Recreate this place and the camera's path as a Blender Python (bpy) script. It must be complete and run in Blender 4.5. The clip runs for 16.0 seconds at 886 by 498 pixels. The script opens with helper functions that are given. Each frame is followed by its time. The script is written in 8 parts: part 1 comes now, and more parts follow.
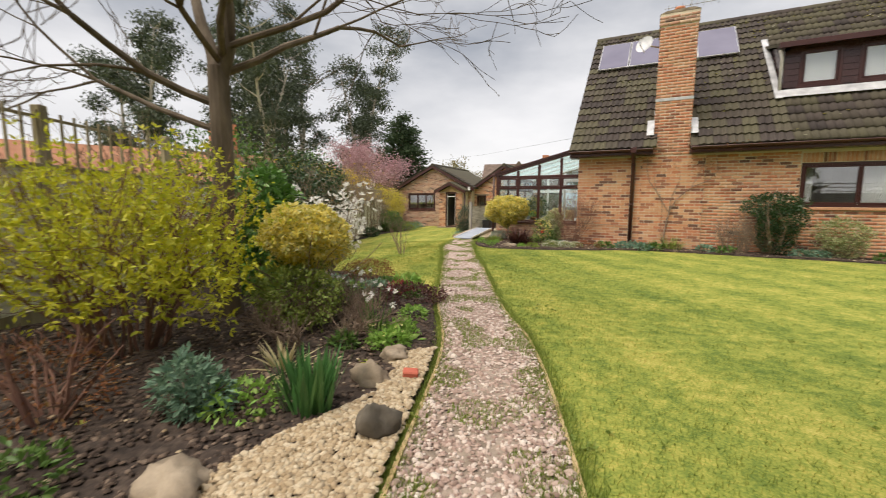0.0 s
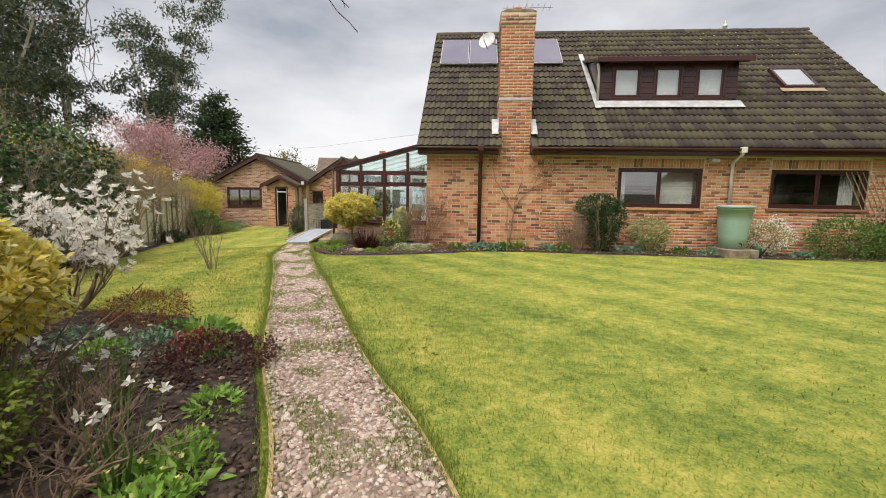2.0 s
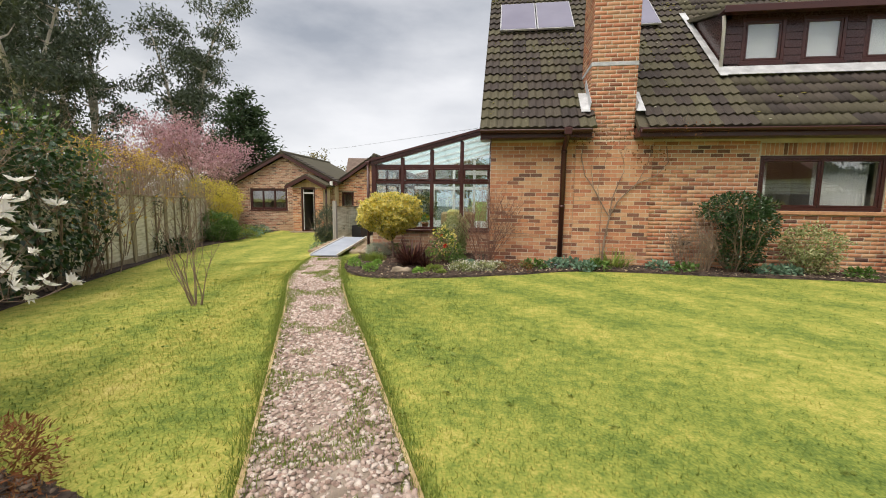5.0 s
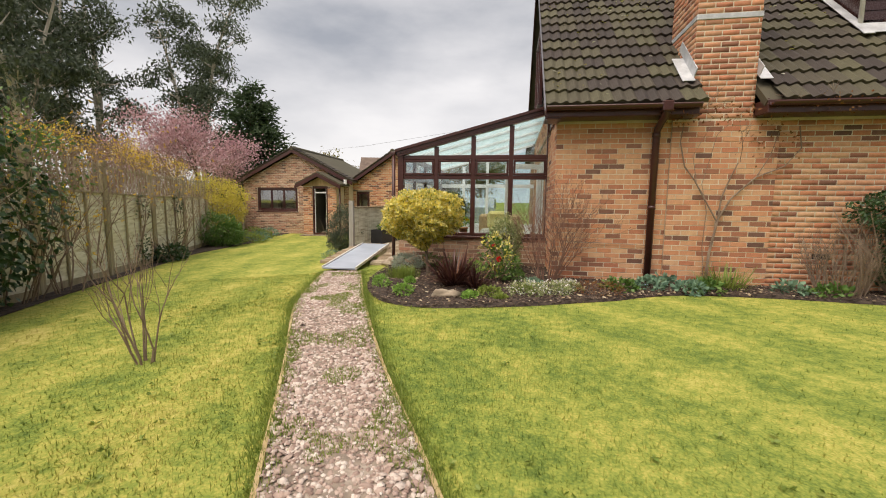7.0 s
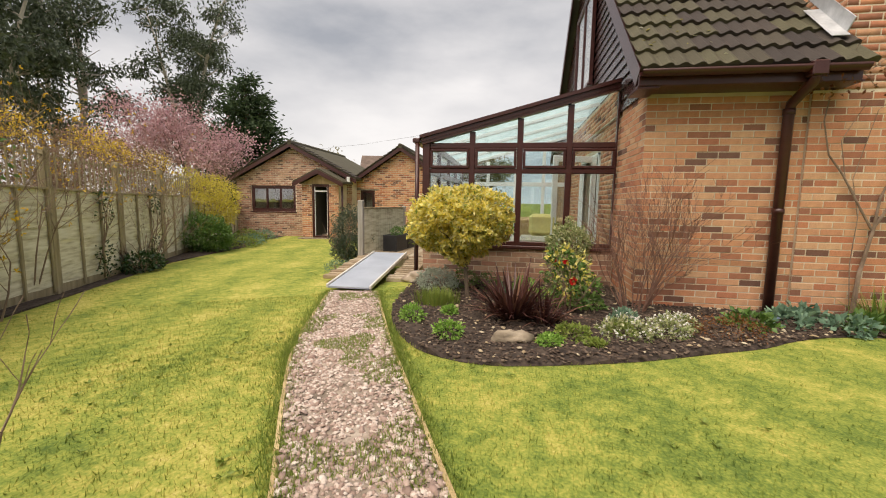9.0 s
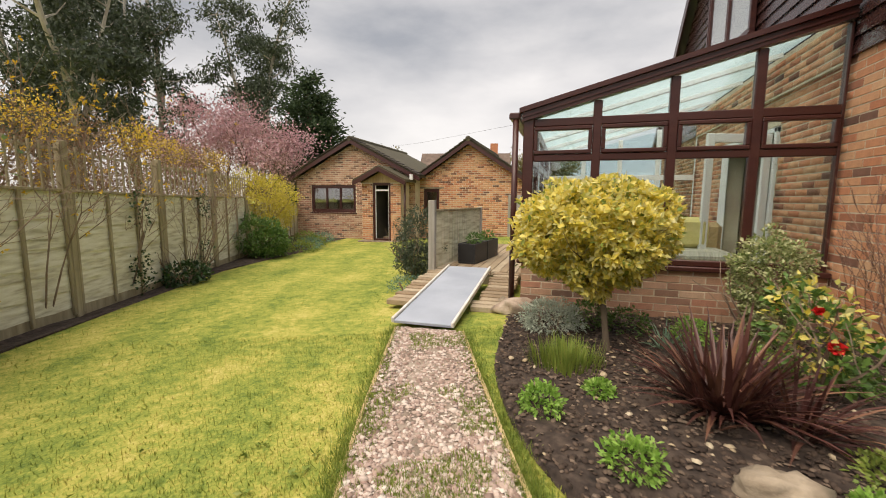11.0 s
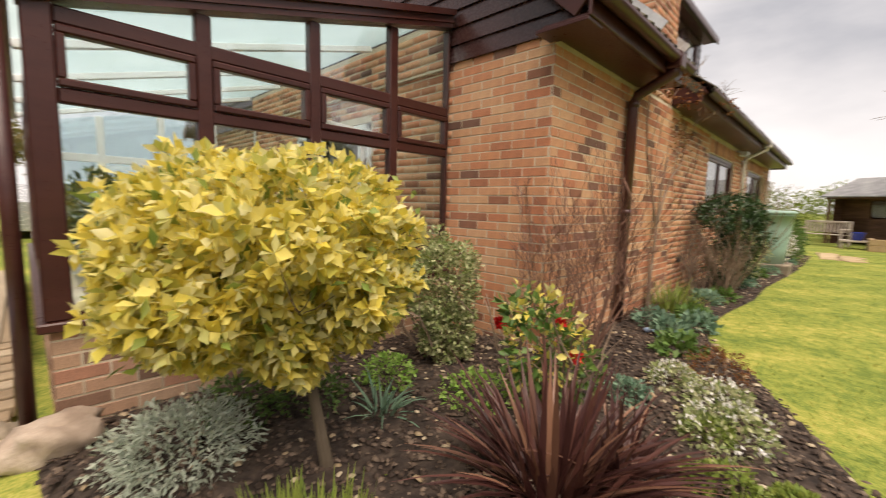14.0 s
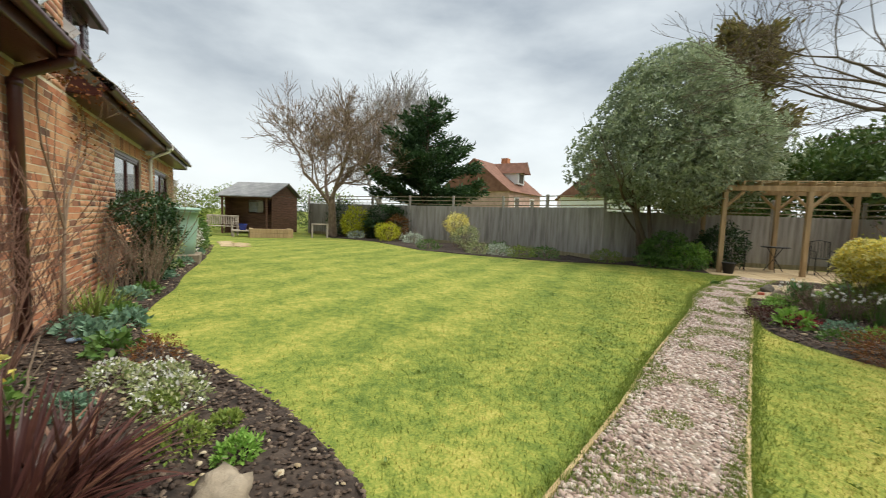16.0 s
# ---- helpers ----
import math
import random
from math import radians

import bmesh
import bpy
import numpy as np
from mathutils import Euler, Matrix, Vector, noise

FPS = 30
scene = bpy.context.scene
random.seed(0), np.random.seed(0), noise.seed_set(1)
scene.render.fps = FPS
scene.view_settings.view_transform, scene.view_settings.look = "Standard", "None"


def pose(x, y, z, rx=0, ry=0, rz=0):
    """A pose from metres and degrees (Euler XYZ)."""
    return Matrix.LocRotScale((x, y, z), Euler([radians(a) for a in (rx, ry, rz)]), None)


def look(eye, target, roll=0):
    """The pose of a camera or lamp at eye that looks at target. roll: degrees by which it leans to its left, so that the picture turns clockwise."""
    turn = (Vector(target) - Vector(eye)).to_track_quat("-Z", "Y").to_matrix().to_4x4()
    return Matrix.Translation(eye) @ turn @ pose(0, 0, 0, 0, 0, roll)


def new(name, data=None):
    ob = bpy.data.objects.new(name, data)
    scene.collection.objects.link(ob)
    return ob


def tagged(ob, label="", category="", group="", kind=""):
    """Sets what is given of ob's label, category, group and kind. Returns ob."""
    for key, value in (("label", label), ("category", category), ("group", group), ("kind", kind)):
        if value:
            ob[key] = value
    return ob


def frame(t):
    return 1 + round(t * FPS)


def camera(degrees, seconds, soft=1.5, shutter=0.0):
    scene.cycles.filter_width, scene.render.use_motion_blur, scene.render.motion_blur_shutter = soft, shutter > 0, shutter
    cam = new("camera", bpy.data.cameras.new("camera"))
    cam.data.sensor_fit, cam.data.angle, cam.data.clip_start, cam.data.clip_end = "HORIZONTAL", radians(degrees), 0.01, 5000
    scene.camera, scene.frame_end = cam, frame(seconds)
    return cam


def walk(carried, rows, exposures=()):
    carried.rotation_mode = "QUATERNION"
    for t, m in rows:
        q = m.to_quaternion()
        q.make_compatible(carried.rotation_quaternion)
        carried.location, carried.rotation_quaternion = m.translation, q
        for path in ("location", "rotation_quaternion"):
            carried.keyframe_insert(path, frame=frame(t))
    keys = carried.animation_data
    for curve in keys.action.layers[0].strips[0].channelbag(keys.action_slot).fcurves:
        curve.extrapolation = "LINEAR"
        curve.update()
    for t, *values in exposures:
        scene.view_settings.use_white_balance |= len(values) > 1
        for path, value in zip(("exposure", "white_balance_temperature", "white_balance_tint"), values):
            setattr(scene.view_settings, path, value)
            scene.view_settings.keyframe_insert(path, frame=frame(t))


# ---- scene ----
cam = camera(94.6, 16.0, soft=1.0, shutter=0.2)

PATH = [
    (0, (1.843, -12.176, 1.174), (0.952, -10.4, 0.948), 0.4),
    (0.5, (1.77, -11.921, 1.228), (1.283, -9.995, 0.993), 0.7),
    (1, (1.588, -11.639, 1.241), (1.344, -9.668, 1.003), 0.9),
    (1.5, (1.388, -11.285, 1.274), (1.224, -9.306, 1.035), 0.9),
    (2, (1.243, -10.866, 1.242), (1.1, -8.886, 1.004), 0.9),
    (2.5, (1.06, -10.448, 1.228), (0.929, -8.467, 0.991), 0.9),
    (3.5, (0.781, -9.581, 1.213), (0.656, -7.599, 0.981), 0.8),
    (4, (0.609, -9.18, 1.197), (0.454, -7.199, 0.968), 0.8),
    (4.5, (0.417, -8.781, 1.231), (0.193, -6.807, 0.999), 0.7),
    (7, (-0.651, -6.6, 1.198), (-0.975, -4.639, 0.969), 0.7),
    (7.5, (-0.865, -6.207, 1.174), (-1.181, -4.245, 0.949), 0.8),
    (8, (-1.083, -5.777, 1.211), (-1.391, -3.814, 0.984), 1.0),
    (8.2, (-1.17, -5.628, 1.188), (-1.477, -3.665, 0.961), 1.0),
    (10.3, (-1.975, -4.072, 1.189), (-2.431, -2.14, 0.951), 0.6),
    (10.5, (-2.058, -3.893, 1.183), (-2.563, -1.973, 0.943), 0.5),
    (11, (-2.291, -3.495, 1.208), (-2.876, -1.598, 0.969), 0.4),
    (11.5, (-2.518, -3.1, 1.213), (-3.128, -1.21, 0.975), 0.3),
    (12, (-2.700, -2.657, 1.188), (-3.306, -0.765, 0.952), 0.2),
    (12.5, (-2.775, -2.320, 1.188), (-3.272, -0.396, 0.956), 0.5),
    (13, (-2.830, -2.031, 1.190), (-2.852, -0.043, 0.969), 0.9),
    (13.5, (-2.832, -1.830, 1.158), (-2.046, -0.002, 0.954), 1.3),
    (14, (-2.834, -1.650, 1.188), (-1.410, -0.262, 0.969), 1.5),
    (14.5, (-2.836, -1.578, 1.187), (-0.949, -0.944, 0.992), 1.5),
    (15, (-2.900, -1.570, 1.180), (-0.909, -1.604, 0.990), 1.7),
    (15.5, (-3.110, -1.585, 1.224), (-1.199, -2.147, 1.058), 2.0),
    (16, (-3.276, -1.660, 1.234), (-1.503, -2.573, 1.076), 2.1),
]
walk(cam, [(t, look(eye, target, roll)) for t, eye, target, roll in PATH], exposures=[(0.0, 0.47, 6800, 12), (4.5, 0.44, 6600, 11), (7.0, 0.44, 6900, 13), (11.0, 0.46, 7100, 13), (12.8, 0.47, 7100, 14), (14.3, 0.57, 7200, 16), (15.2, 0.5, 6700, 8), (16.0, 0.46, 6400, 4)])

# ---- world and light ----
world = bpy.data.worlds.new("overcast_sky")
scene.world = world
world.use_nodes = True
wn, wl = world.node_tree.nodes, world.node_tree.links
wn.clear()
w_out = wn.new("ShaderNodeOutputWorld")
w_bg = wn.new("ShaderNodeBackground")
w_sky = wn.new("ShaderNodeTexSky")
w_sky.sky_type, w_sky.sun_disc = "NISHITA", False
w_sky.sun_elevation, w_sky.sun_rotation = radians(48), radians(170)
w_co = wn.new("ShaderNodeTexCoord")
w_map = wn.new("ShaderNodeMapping")
w_map.inputs["Scale"].default_value = (1.0, 1.0, 2.6)
w_noise = wn.new("ShaderNodeTexNoise")
w_noise.inputs["Scale"].default_value, w_noise.inputs["Detail"].default_value = 2.1, 7.0
w_noise.inputs["Roughness"].default_value = 0.52
w_ramp = wn.new("ShaderNodeValToRGB")
w_ramp.color_ramp.elements[0].position, w_ramp.color_ramp.elements[0].color = 0.33, (0.33, 0.36, 0.41, 1)
w_ramp.color_ramp.elements[1].position, w_ramp.color_ramp.elements[1].color = 0.68, (0.76, 0.775, 0.80, 1)
w_sep = wn.new("ShaderNodeSeparateXYZ")
w_hor = wn.new("ShaderNodeMapRange")
w_hor.inputs["From Min"].default_value, w_hor.inputs["From Max"].default_value = 0.0, 0.34
w_hor.inputs["To Min"].default_value, w_hor.inputs["To Max"].default_value = 0.75, 0.0
w_glow = wn.new("ShaderNodeMix")
w_glow.data_type = "RGBA"
w_glow.inputs["B"].default_value = (0.93, 0.93, 0.94, 1)
w_gain = wn.new("ShaderNodeMix")
w_gain.data_type, w_gain.blend_type = "RGBA", "MULTIPLY"
w_gain.inputs["Factor"].default_value, w_gain.inputs["B"].default_value = 1.0, (0.1, 0.1, 0.1, 1)
w_mix = wn.new("ShaderNodeMix")
w_mix.data_type = "RGBA"
w_mix.inputs["Factor"].default_value = 0.9
wl.new(w_co.outputs["Generated"], w_map.inputs["Vector"])
wl.new(w_map.outputs["Vector"], w_noise.inputs["Vector"])
wl.new(w_noise.outputs["Fac"], w_ramp.inputs["Fac"])
wl.new(w_co.outputs["Generated"], w_sep.inputs["Vector"])
wl.new(w_sep.outputs["Z"], w_hor.inputs["Value"])
wl.new(w_hor.outputs["Result"], w_glow.inputs["Factor"])
wl.new(w_ramp.outputs["Color"], w_glow.inputs["A"])
wl.new(w_sky.outputs["Color"], w_gain.inputs["A"])
wl.new(w_gain.outputs["Result"], w_mix.inputs["A"])
wl.new(w_glow.outputs["Result"], w_mix.inputs["B"])
wl.new(w_mix.outputs["Result"], w_bg.inputs["Color"])
w_bg.inputs["Strength"].default_value = 0.9
wl.new(w_bg.outputs["Background"], w_out.inputs["Surface"])

sun = new("sun", bpy.data.lights.new("sun", "SUN"))
sun.data.energy, sun.data.angle, sun.data.color = 3.1, radians(60), (1.0, 0.93, 0.82)
sun.matrix_world = look((0, 0, 30), (0.22 * 30, 0.40 * 30, 30 - 0.88 * 30))


# ---- materials ----
def surf(name, cols, scale=3.0, rough=0.75, bump=0.2, bscale=60.0, metal=0.0, rand="", stretch=(1, 1, 1), fine=0.35, spec=0.4, trans=0.0):
    """Procedural surface: cols are two to five base colours. rand: 'object' or 'island' picks along them, '' lets noise pick."""
    m = bpy.data.materials.new(name)
    m.use_nodes = True
    n, l = m.node_tree.nodes, m.node_tree.links
    bsdf = n["Principled BSDF"]
    co = n.new("ShaderNodeTexCoord")
    mp = n.new("ShaderNodeMapping")
    mp.inputs["Scale"].default_value = stretch
    l.new(co.outputs["Object"], mp.inputs["Vector"])
    big = n.new("ShaderNodeTexNoise")
    big.inputs["Scale"].default_value, big.inputs["Detail"].default_value = scale, 5.0
    small = n.new("ShaderNodeTexNoise")
    small.inputs["Scale"].default_value, small.inputs["Detail"].default_value = bscale, 3.0
    l.new(mp.outputs["Vector"], big.inputs["Vector"])
    l.new(mp.outputs["Vector"], small.inputs["Vector"])
    ramp = n.new("ShaderNodeValToRGB")
    el = ramp.color_ramp.elements
    lo, hi = (0.0, 1.0) if rand else (0.3, 0.7)
    while len(el) < len(cols):
        el.new(0.5)
    for i, c in enumerate(cols):
        el[i].position = lo + (hi - lo) * i / max(1, len(cols) - 1)
        el[i].color = (*c, 1)
    if rand == "object":
        src = n.new("ShaderNodeObjectInfo").outputs["Random"]
    elif rand == "island":
        src = n.new("ShaderNodeNewGeometry").outputs["Random Per Island"]
    else:
        src = big.outputs["Fac"]
    l.new(src, ramp.inputs["Fac"])
    mul = n.new("ShaderNodeMix")
    mul.data_type, mul.blend_type = "RGBA", "OVERLAY"
    mul.inputs["Factor"].default_value = fine
    blend = n.new("ShaderNodeMath")
    blend.operation = "MULTIPLY_ADD"
    blend.inputs[1].default_value, blend.inputs[2].default_value = 0.5, 0.0
    l.new(small.outputs["Fac"], blend.inputs[0])
    half = n.new("ShaderNodeMath")
    half.operation = "MULTIPLY_ADD"
    half.inputs[1].default_value = 0.5
    l.new(big.outputs["Fac"], half.inputs[0])
    l.new(blend.outputs[0], half.inputs[2])
    l.new(ramp.outputs["Color"], mul.inputs["A"])
    l.new(half.outputs[0], mul.inputs["B"])
    l.new(mul.outputs["Result"], bsdf.inputs["Base Color"])
    rr = n.new("ShaderNodeMapRange")
    rr.inputs["To Min"].default_value, rr.inputs["To Max"].default_value = max(0.02, rough - 0.12), min(1.0, rough + 0.12)
    l.new(small.outputs["Fac"], rr.inputs["Value"])
    l.new(rr.outputs["Result"], bsdf.inputs["Roughness"])
    bsdf.inputs["Metallic"].default_value = metal
    bsdf.inputs["Specular IOR Level"].default_value = spec
    if bump:
        bp = n.new("ShaderNodeBump")
        bp.inputs["Strength"].default_value, bp.inputs["Distance"].default_value = bump, 0.01
        l.new(half.outputs[0], bp.inputs["Height"])
        l.new(bp.outputs["Normal"], bsdf.inputs["Normal"])
    if trans:
        tr = n.new("ShaderNodeBsdfTranslucent")
        mx = n.new("ShaderNodeMixShader")
        mx.inputs["Fac"].default_value = trans
        l.new(mul.outputs["Result"], tr.inputs["Color"])
        l.new(bsdf.outputs["BSDF"], mx.inputs[1])
        l.new(tr.outputs["BSDF"], mx.inputs[2])
        l.new(mx.outputs["Shader"], n["Material Output"].inputs["Surface"])
    return m


def glass(name, tint=(0.9, 0.95, 0.94), ior=1.5):
    m = bpy.data.materials.new(name)
    m.use_nodes = True
    n, l = m.node_tree.nodes, m.node_tree.links
    n.remove(n["Principled BSDF"])
    clear, gloss, mix, fr = (n.new(k) for k in ("ShaderNodeBsdfTransparent", "ShaderNodeBsdfGlossy", "ShaderNodeMixShader", "ShaderNodeLayerWeight"))
    clear.inputs["Color"].default_value = (*tint, 1)
    gloss.inputs["Roughness"].default_value = 0.015
    fr.inputs["Blend"].default_value = 0.5
    pw, ad = n.new("ShaderNodeMath"), n.new("ShaderNodeMath")
    pw.operation, pw.inputs[1].default_value = "POWER", 4.0
    ad.operation, ad.inputs[1].default_value, ad.inputs[2].default_value = "MULTIPLY_ADD", 0.7, ((ior - 1) / (ior + 1)) ** 2
    l.new(fr.outputs["Facing"], pw.inputs[0])
    l.new(pw.outputs[0], ad.inputs[0])
    wav = n.new("ShaderNodeTexNoise")
    wav.inputs["Scale"].default_value = 1.2
    bp = n.new("ShaderNodeBump")
    bp.inputs["Strength"].default_value, bp.inputs["Distance"].default_value = 0.04, 0.02
    l.new(wav.outputs["Fac"], bp.inputs["Height"])
    l.new(bp.outputs["Normal"], gloss.inputs["Normal"])
    l.new(ad.outputs[0], mix.inputs["Fac"])
    l.new(clear.outputs["BSDF"], mix.inputs[1])
    l.new(gloss.outputs["BSDF"], mix.inputs[2])
    l.new(mix.outputs["Shader"], n["Material Output"].inputs["Surface"])
    return m


BRICK_COLS = [(0.13, 0.07, 0.053), (0.50, 0.20, 0.105), (0.57, 0.285, 0.155), (0.60, 0.36, 0.21), (0.54, 0.235, 0.12), (0.57, 0.32, 0.18), (0.47, 0.18, 0.095), (0.17, 0.09, 0.065)]
BROWN_COLS = [(0.12, 0.075, 0.058), (0.36, 0.20, 0.13), (0.46, 0.275, 0.18), (0.48, 0.33, 0.23), (0.42, 0.205, 0.135), (0.24, 0.145, 0.105)]
STACK_COLS = [(0.24, 0.105, 0.065), (0.42, 0.165, 0.09), (0.48, 0.215, 0.115), (0.46, 0.255, 0.145), (0.33, 0.135, 0.08)]
M_BRICK = surf("brick_single", BRICK_COLS, 14, 0.85, 0.35, 120, rand="object", fine=0.6)
M_BRICKS = surf("brick_many", BRICK_COLS, 14, 0.85, 0.35, 120, rand="island", fine=0.6)
M_BROWNB = surf("brown_brick_many", BROWN_COLS, 14, 0.85, 0.35, 120, rand="island", fine=0.6)
M_BROWNB1 = surf("brown_brick_single", BROWN_COLS, 14, 0.85, 0.35, 120, rand="object", fine=0.6)
M_STACK = surf("chimney_brick_many", STACK_COLS, 14, 0.85, 0.35, 120, rand="island", fine=0.6)
M_MORTAR = surf("mortar", [(0.50, 0.42, 0.31), (0.66, 0.57, 0.44)], 2.5, 0.95, 0.3, 90)
TILE_COLS = [(0.034, 0.026, 0.023), (0.055, 0.042, 0.035), (0.082, 0.074, 0.042), (0.044, 0.033, 0.028)]
M_TILE = surf("roof_tile_single", TILE_COLS, 9, 0.8, 0.4, 70, rand="object", fine=0.6)
M_TILES = surf("roof_tile_many", TILE_COLS, 2.2, 0.8, 0.4, 70, rand="island", fine=0.7)
M_PVC = surf("mahogany_upvc", [(0.048, 0.014, 0.012), (0.064, 0.020, 0.016)], 2, 0.32, 0.05, 40, stretch=(1, 1, 6), fine=0.15, spec=0.5)
M_CLAD = surf("brown_cladding", [(0.042, 0.017, 0.016), (0.060, 0.026, 0.023)], 2, 0.27, 0.06, 40, fine=0.2, spec=0.5)
M_WHITE = surf("white_upvc", [(0.76, 0.77, 0.77), (0.82, 0.82, 0.81)], 3, 0.4, 0.02, 30, fine=0.05)
M_LEAD = surf("lead_flashing", [(0.42, 0.43, 0.45), (0.60, 0.61, 0.63)], 5, 0.55, 0.25, 30, metal=0.2)
M_GLASS = glass("window_glass", (0.92, 0.94, 0.94), 2.5)
M_CGLASS = glass("conservatory_glass", (0.89, 0.95, 0.96), 2.0)
M_SOLAR = surf("solar_cell_glass", [(0.16, 0.15, 0.215), (0.20, 0.19, 0.26)], 1, 0.16, 0.0, 20, fine=0.05, spec=0.9)
M_ALU = surf("aluminium", [(0.5, 0.5, 0.52), (0.62, 0.62, 0.63)], 4, 0.4, 0.05, 40, metal=0.8)
M_POLY = surf("tinted_polycarbonate", [(0.45, 0.545, 0.575), (0.53, 0.62, 0.645)], 1, 0.2, 0.0, 20, fine=0.05, trans=0.75)
M_PLASTER = surf("plaster", [(0.5, 0.48, 0.44), (0.58, 0.56, 0.52)], 2, 0.9, 0.05, 60)
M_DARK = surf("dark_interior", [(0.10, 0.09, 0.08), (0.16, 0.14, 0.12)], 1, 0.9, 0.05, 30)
M_FENCE = surf("weathered_fence_wood", [(0.46, 0.42, 0.30), (0.66, 0.625, 0.49), (0.76, 0.73, 0.61)], 3.2, 0.9, 0.4, 30, stretch=(1, 1, 7), rand="")
M_FENCEG = surf("grey_fence_wood", [(0.25, 0.23, 0.20), (0.36, 0.335, 0.30), (0.42, 0.395, 0.365)], 1.4, 0.9, 0.4, 30, stretch=(6, 6, 0.6))
M_POST = surf("fence_post_wood", [(0.25, 0.205, 0.12), (0.37, 0.315, 0.21)], 3, 0.9, 0.35, 40, stretch=(4, 4, 0.6))
M_PINE = surf("pergola_pine", [(0.36, 0.24, 0.12), (0.48, 0.34, 0.19)], 3, 0.75, 0.25, 40, stretch=(5, 5, 0.5))
M_DECK = surf("deck_boards", [(0.24, 0.17, 0.105), (0.36, 0.28, 0.19), (0.42, 0.35, 0.26)], 3, 0.85, 0.35, 40, rand="object", fine=0.6)
M_EDGE = surf("path_edging_wood", [(0.38, 0.27, 0.13), (0.52, 0.40, 0.22)], 4, 0.85, 0.3, 50)
M_SHED = surf("shed_boards", [(0.10, 0.050, 0.032), (0.16, 0.080, 0.05)], 2, 0.8, 0.3, 30, stretch=(1, 1, 8))
M_FELT = surf("roof_felt", [(0.22, 0.22, 0.23), (0.32, 0.32, 0.32)], 3, 0.95, 0.3, 80)
M_RAMP = surf("ramp_grit_sheet", [(0.31, 0.345, 0.415), (0.37, 0.405, 0.475)], 2, 0.7, 0.25, 250, fine=0.2)
M_RAMPE = surf("ramp_edge", [(0.62, 0.58, 0.53), (0.72, 0.70, 0.66)], 6, 0.5, 0.1, 60)
M_BLACK = surf("black_planter_plastic", [(0.018, 0.018, 0.02), (0.028, 0.028, 0.03)], 4, 0.5, 0.1, 40)
M_BUTT = surf("green_butt_plastic", [(0.27, 0.40, 0.34), (0.33, 0.47, 0.40)], 2, 0.45, 0.05, 30, fine=0.2)
M_STONE = surf("garden_stone", [(0.13, 0.11, 0.08), (0.25, 0.20, 0.145), (0.34, 0.28, 0.21)], 5, 0.9, 0.8, 60)
M_ROCK = surf("dark_rock", [(0.075, 0.065, 0.05), (0.14, 0.12, 0.095)], 8, 0.9, 0.6, 60)
M_BARK = surf("bark", [(0.085, 0.063, 0.042), (0.155, 0.12, 0.085)], 9, 0.95, 0.7, 50, stretch=(1, 1, 0.3))
M_PALEB = surf("pale_bark", [(0.32, 0.285, 0.24), (0.50, 0.46, 0.40)], 4, 0.85, 0.4, 40, stretch=(1, 1, 0.4))
M_TWIG = surf("twigs", [(0.17, 0.115, 0.08), (0.29, 0.215, 0.16)], 6, 0.9, 0.2, 60)
M_TWIGR = surf("reddish_twigs", [(0.16, 0.08, 0.06), (0.25, 0.14, 0.10)], 6, 0.9, 0.2, 60)
M_SOIL = surf("soil", [(0.022, 0.015, 0.012), (0.046, 0.032, 0.025), (0.078, 0.056, 0.043)], 16, 0.95, 1.0, 45, fine=0.6)
M_PAVE = surf("sandstone_paving", [(0.42, 0.30, 0.17), (0.52, 0.40, 0.25)], 3, 0.85, 0.3, 50, rand="object")
M_TERRA = surf("terracotta", [(0.42, 0.16, 0.08), (0.52, 0.22, 0.12)], 5, 0.8, 0.2, 60)


def leaf(name, cols, rough=0.45, trans=0.25, spec=0.4):
    return surf(name, cols, 40, rough, 0.0, 80, rand="island", fine=0.15, spec=spec, trans=trans)


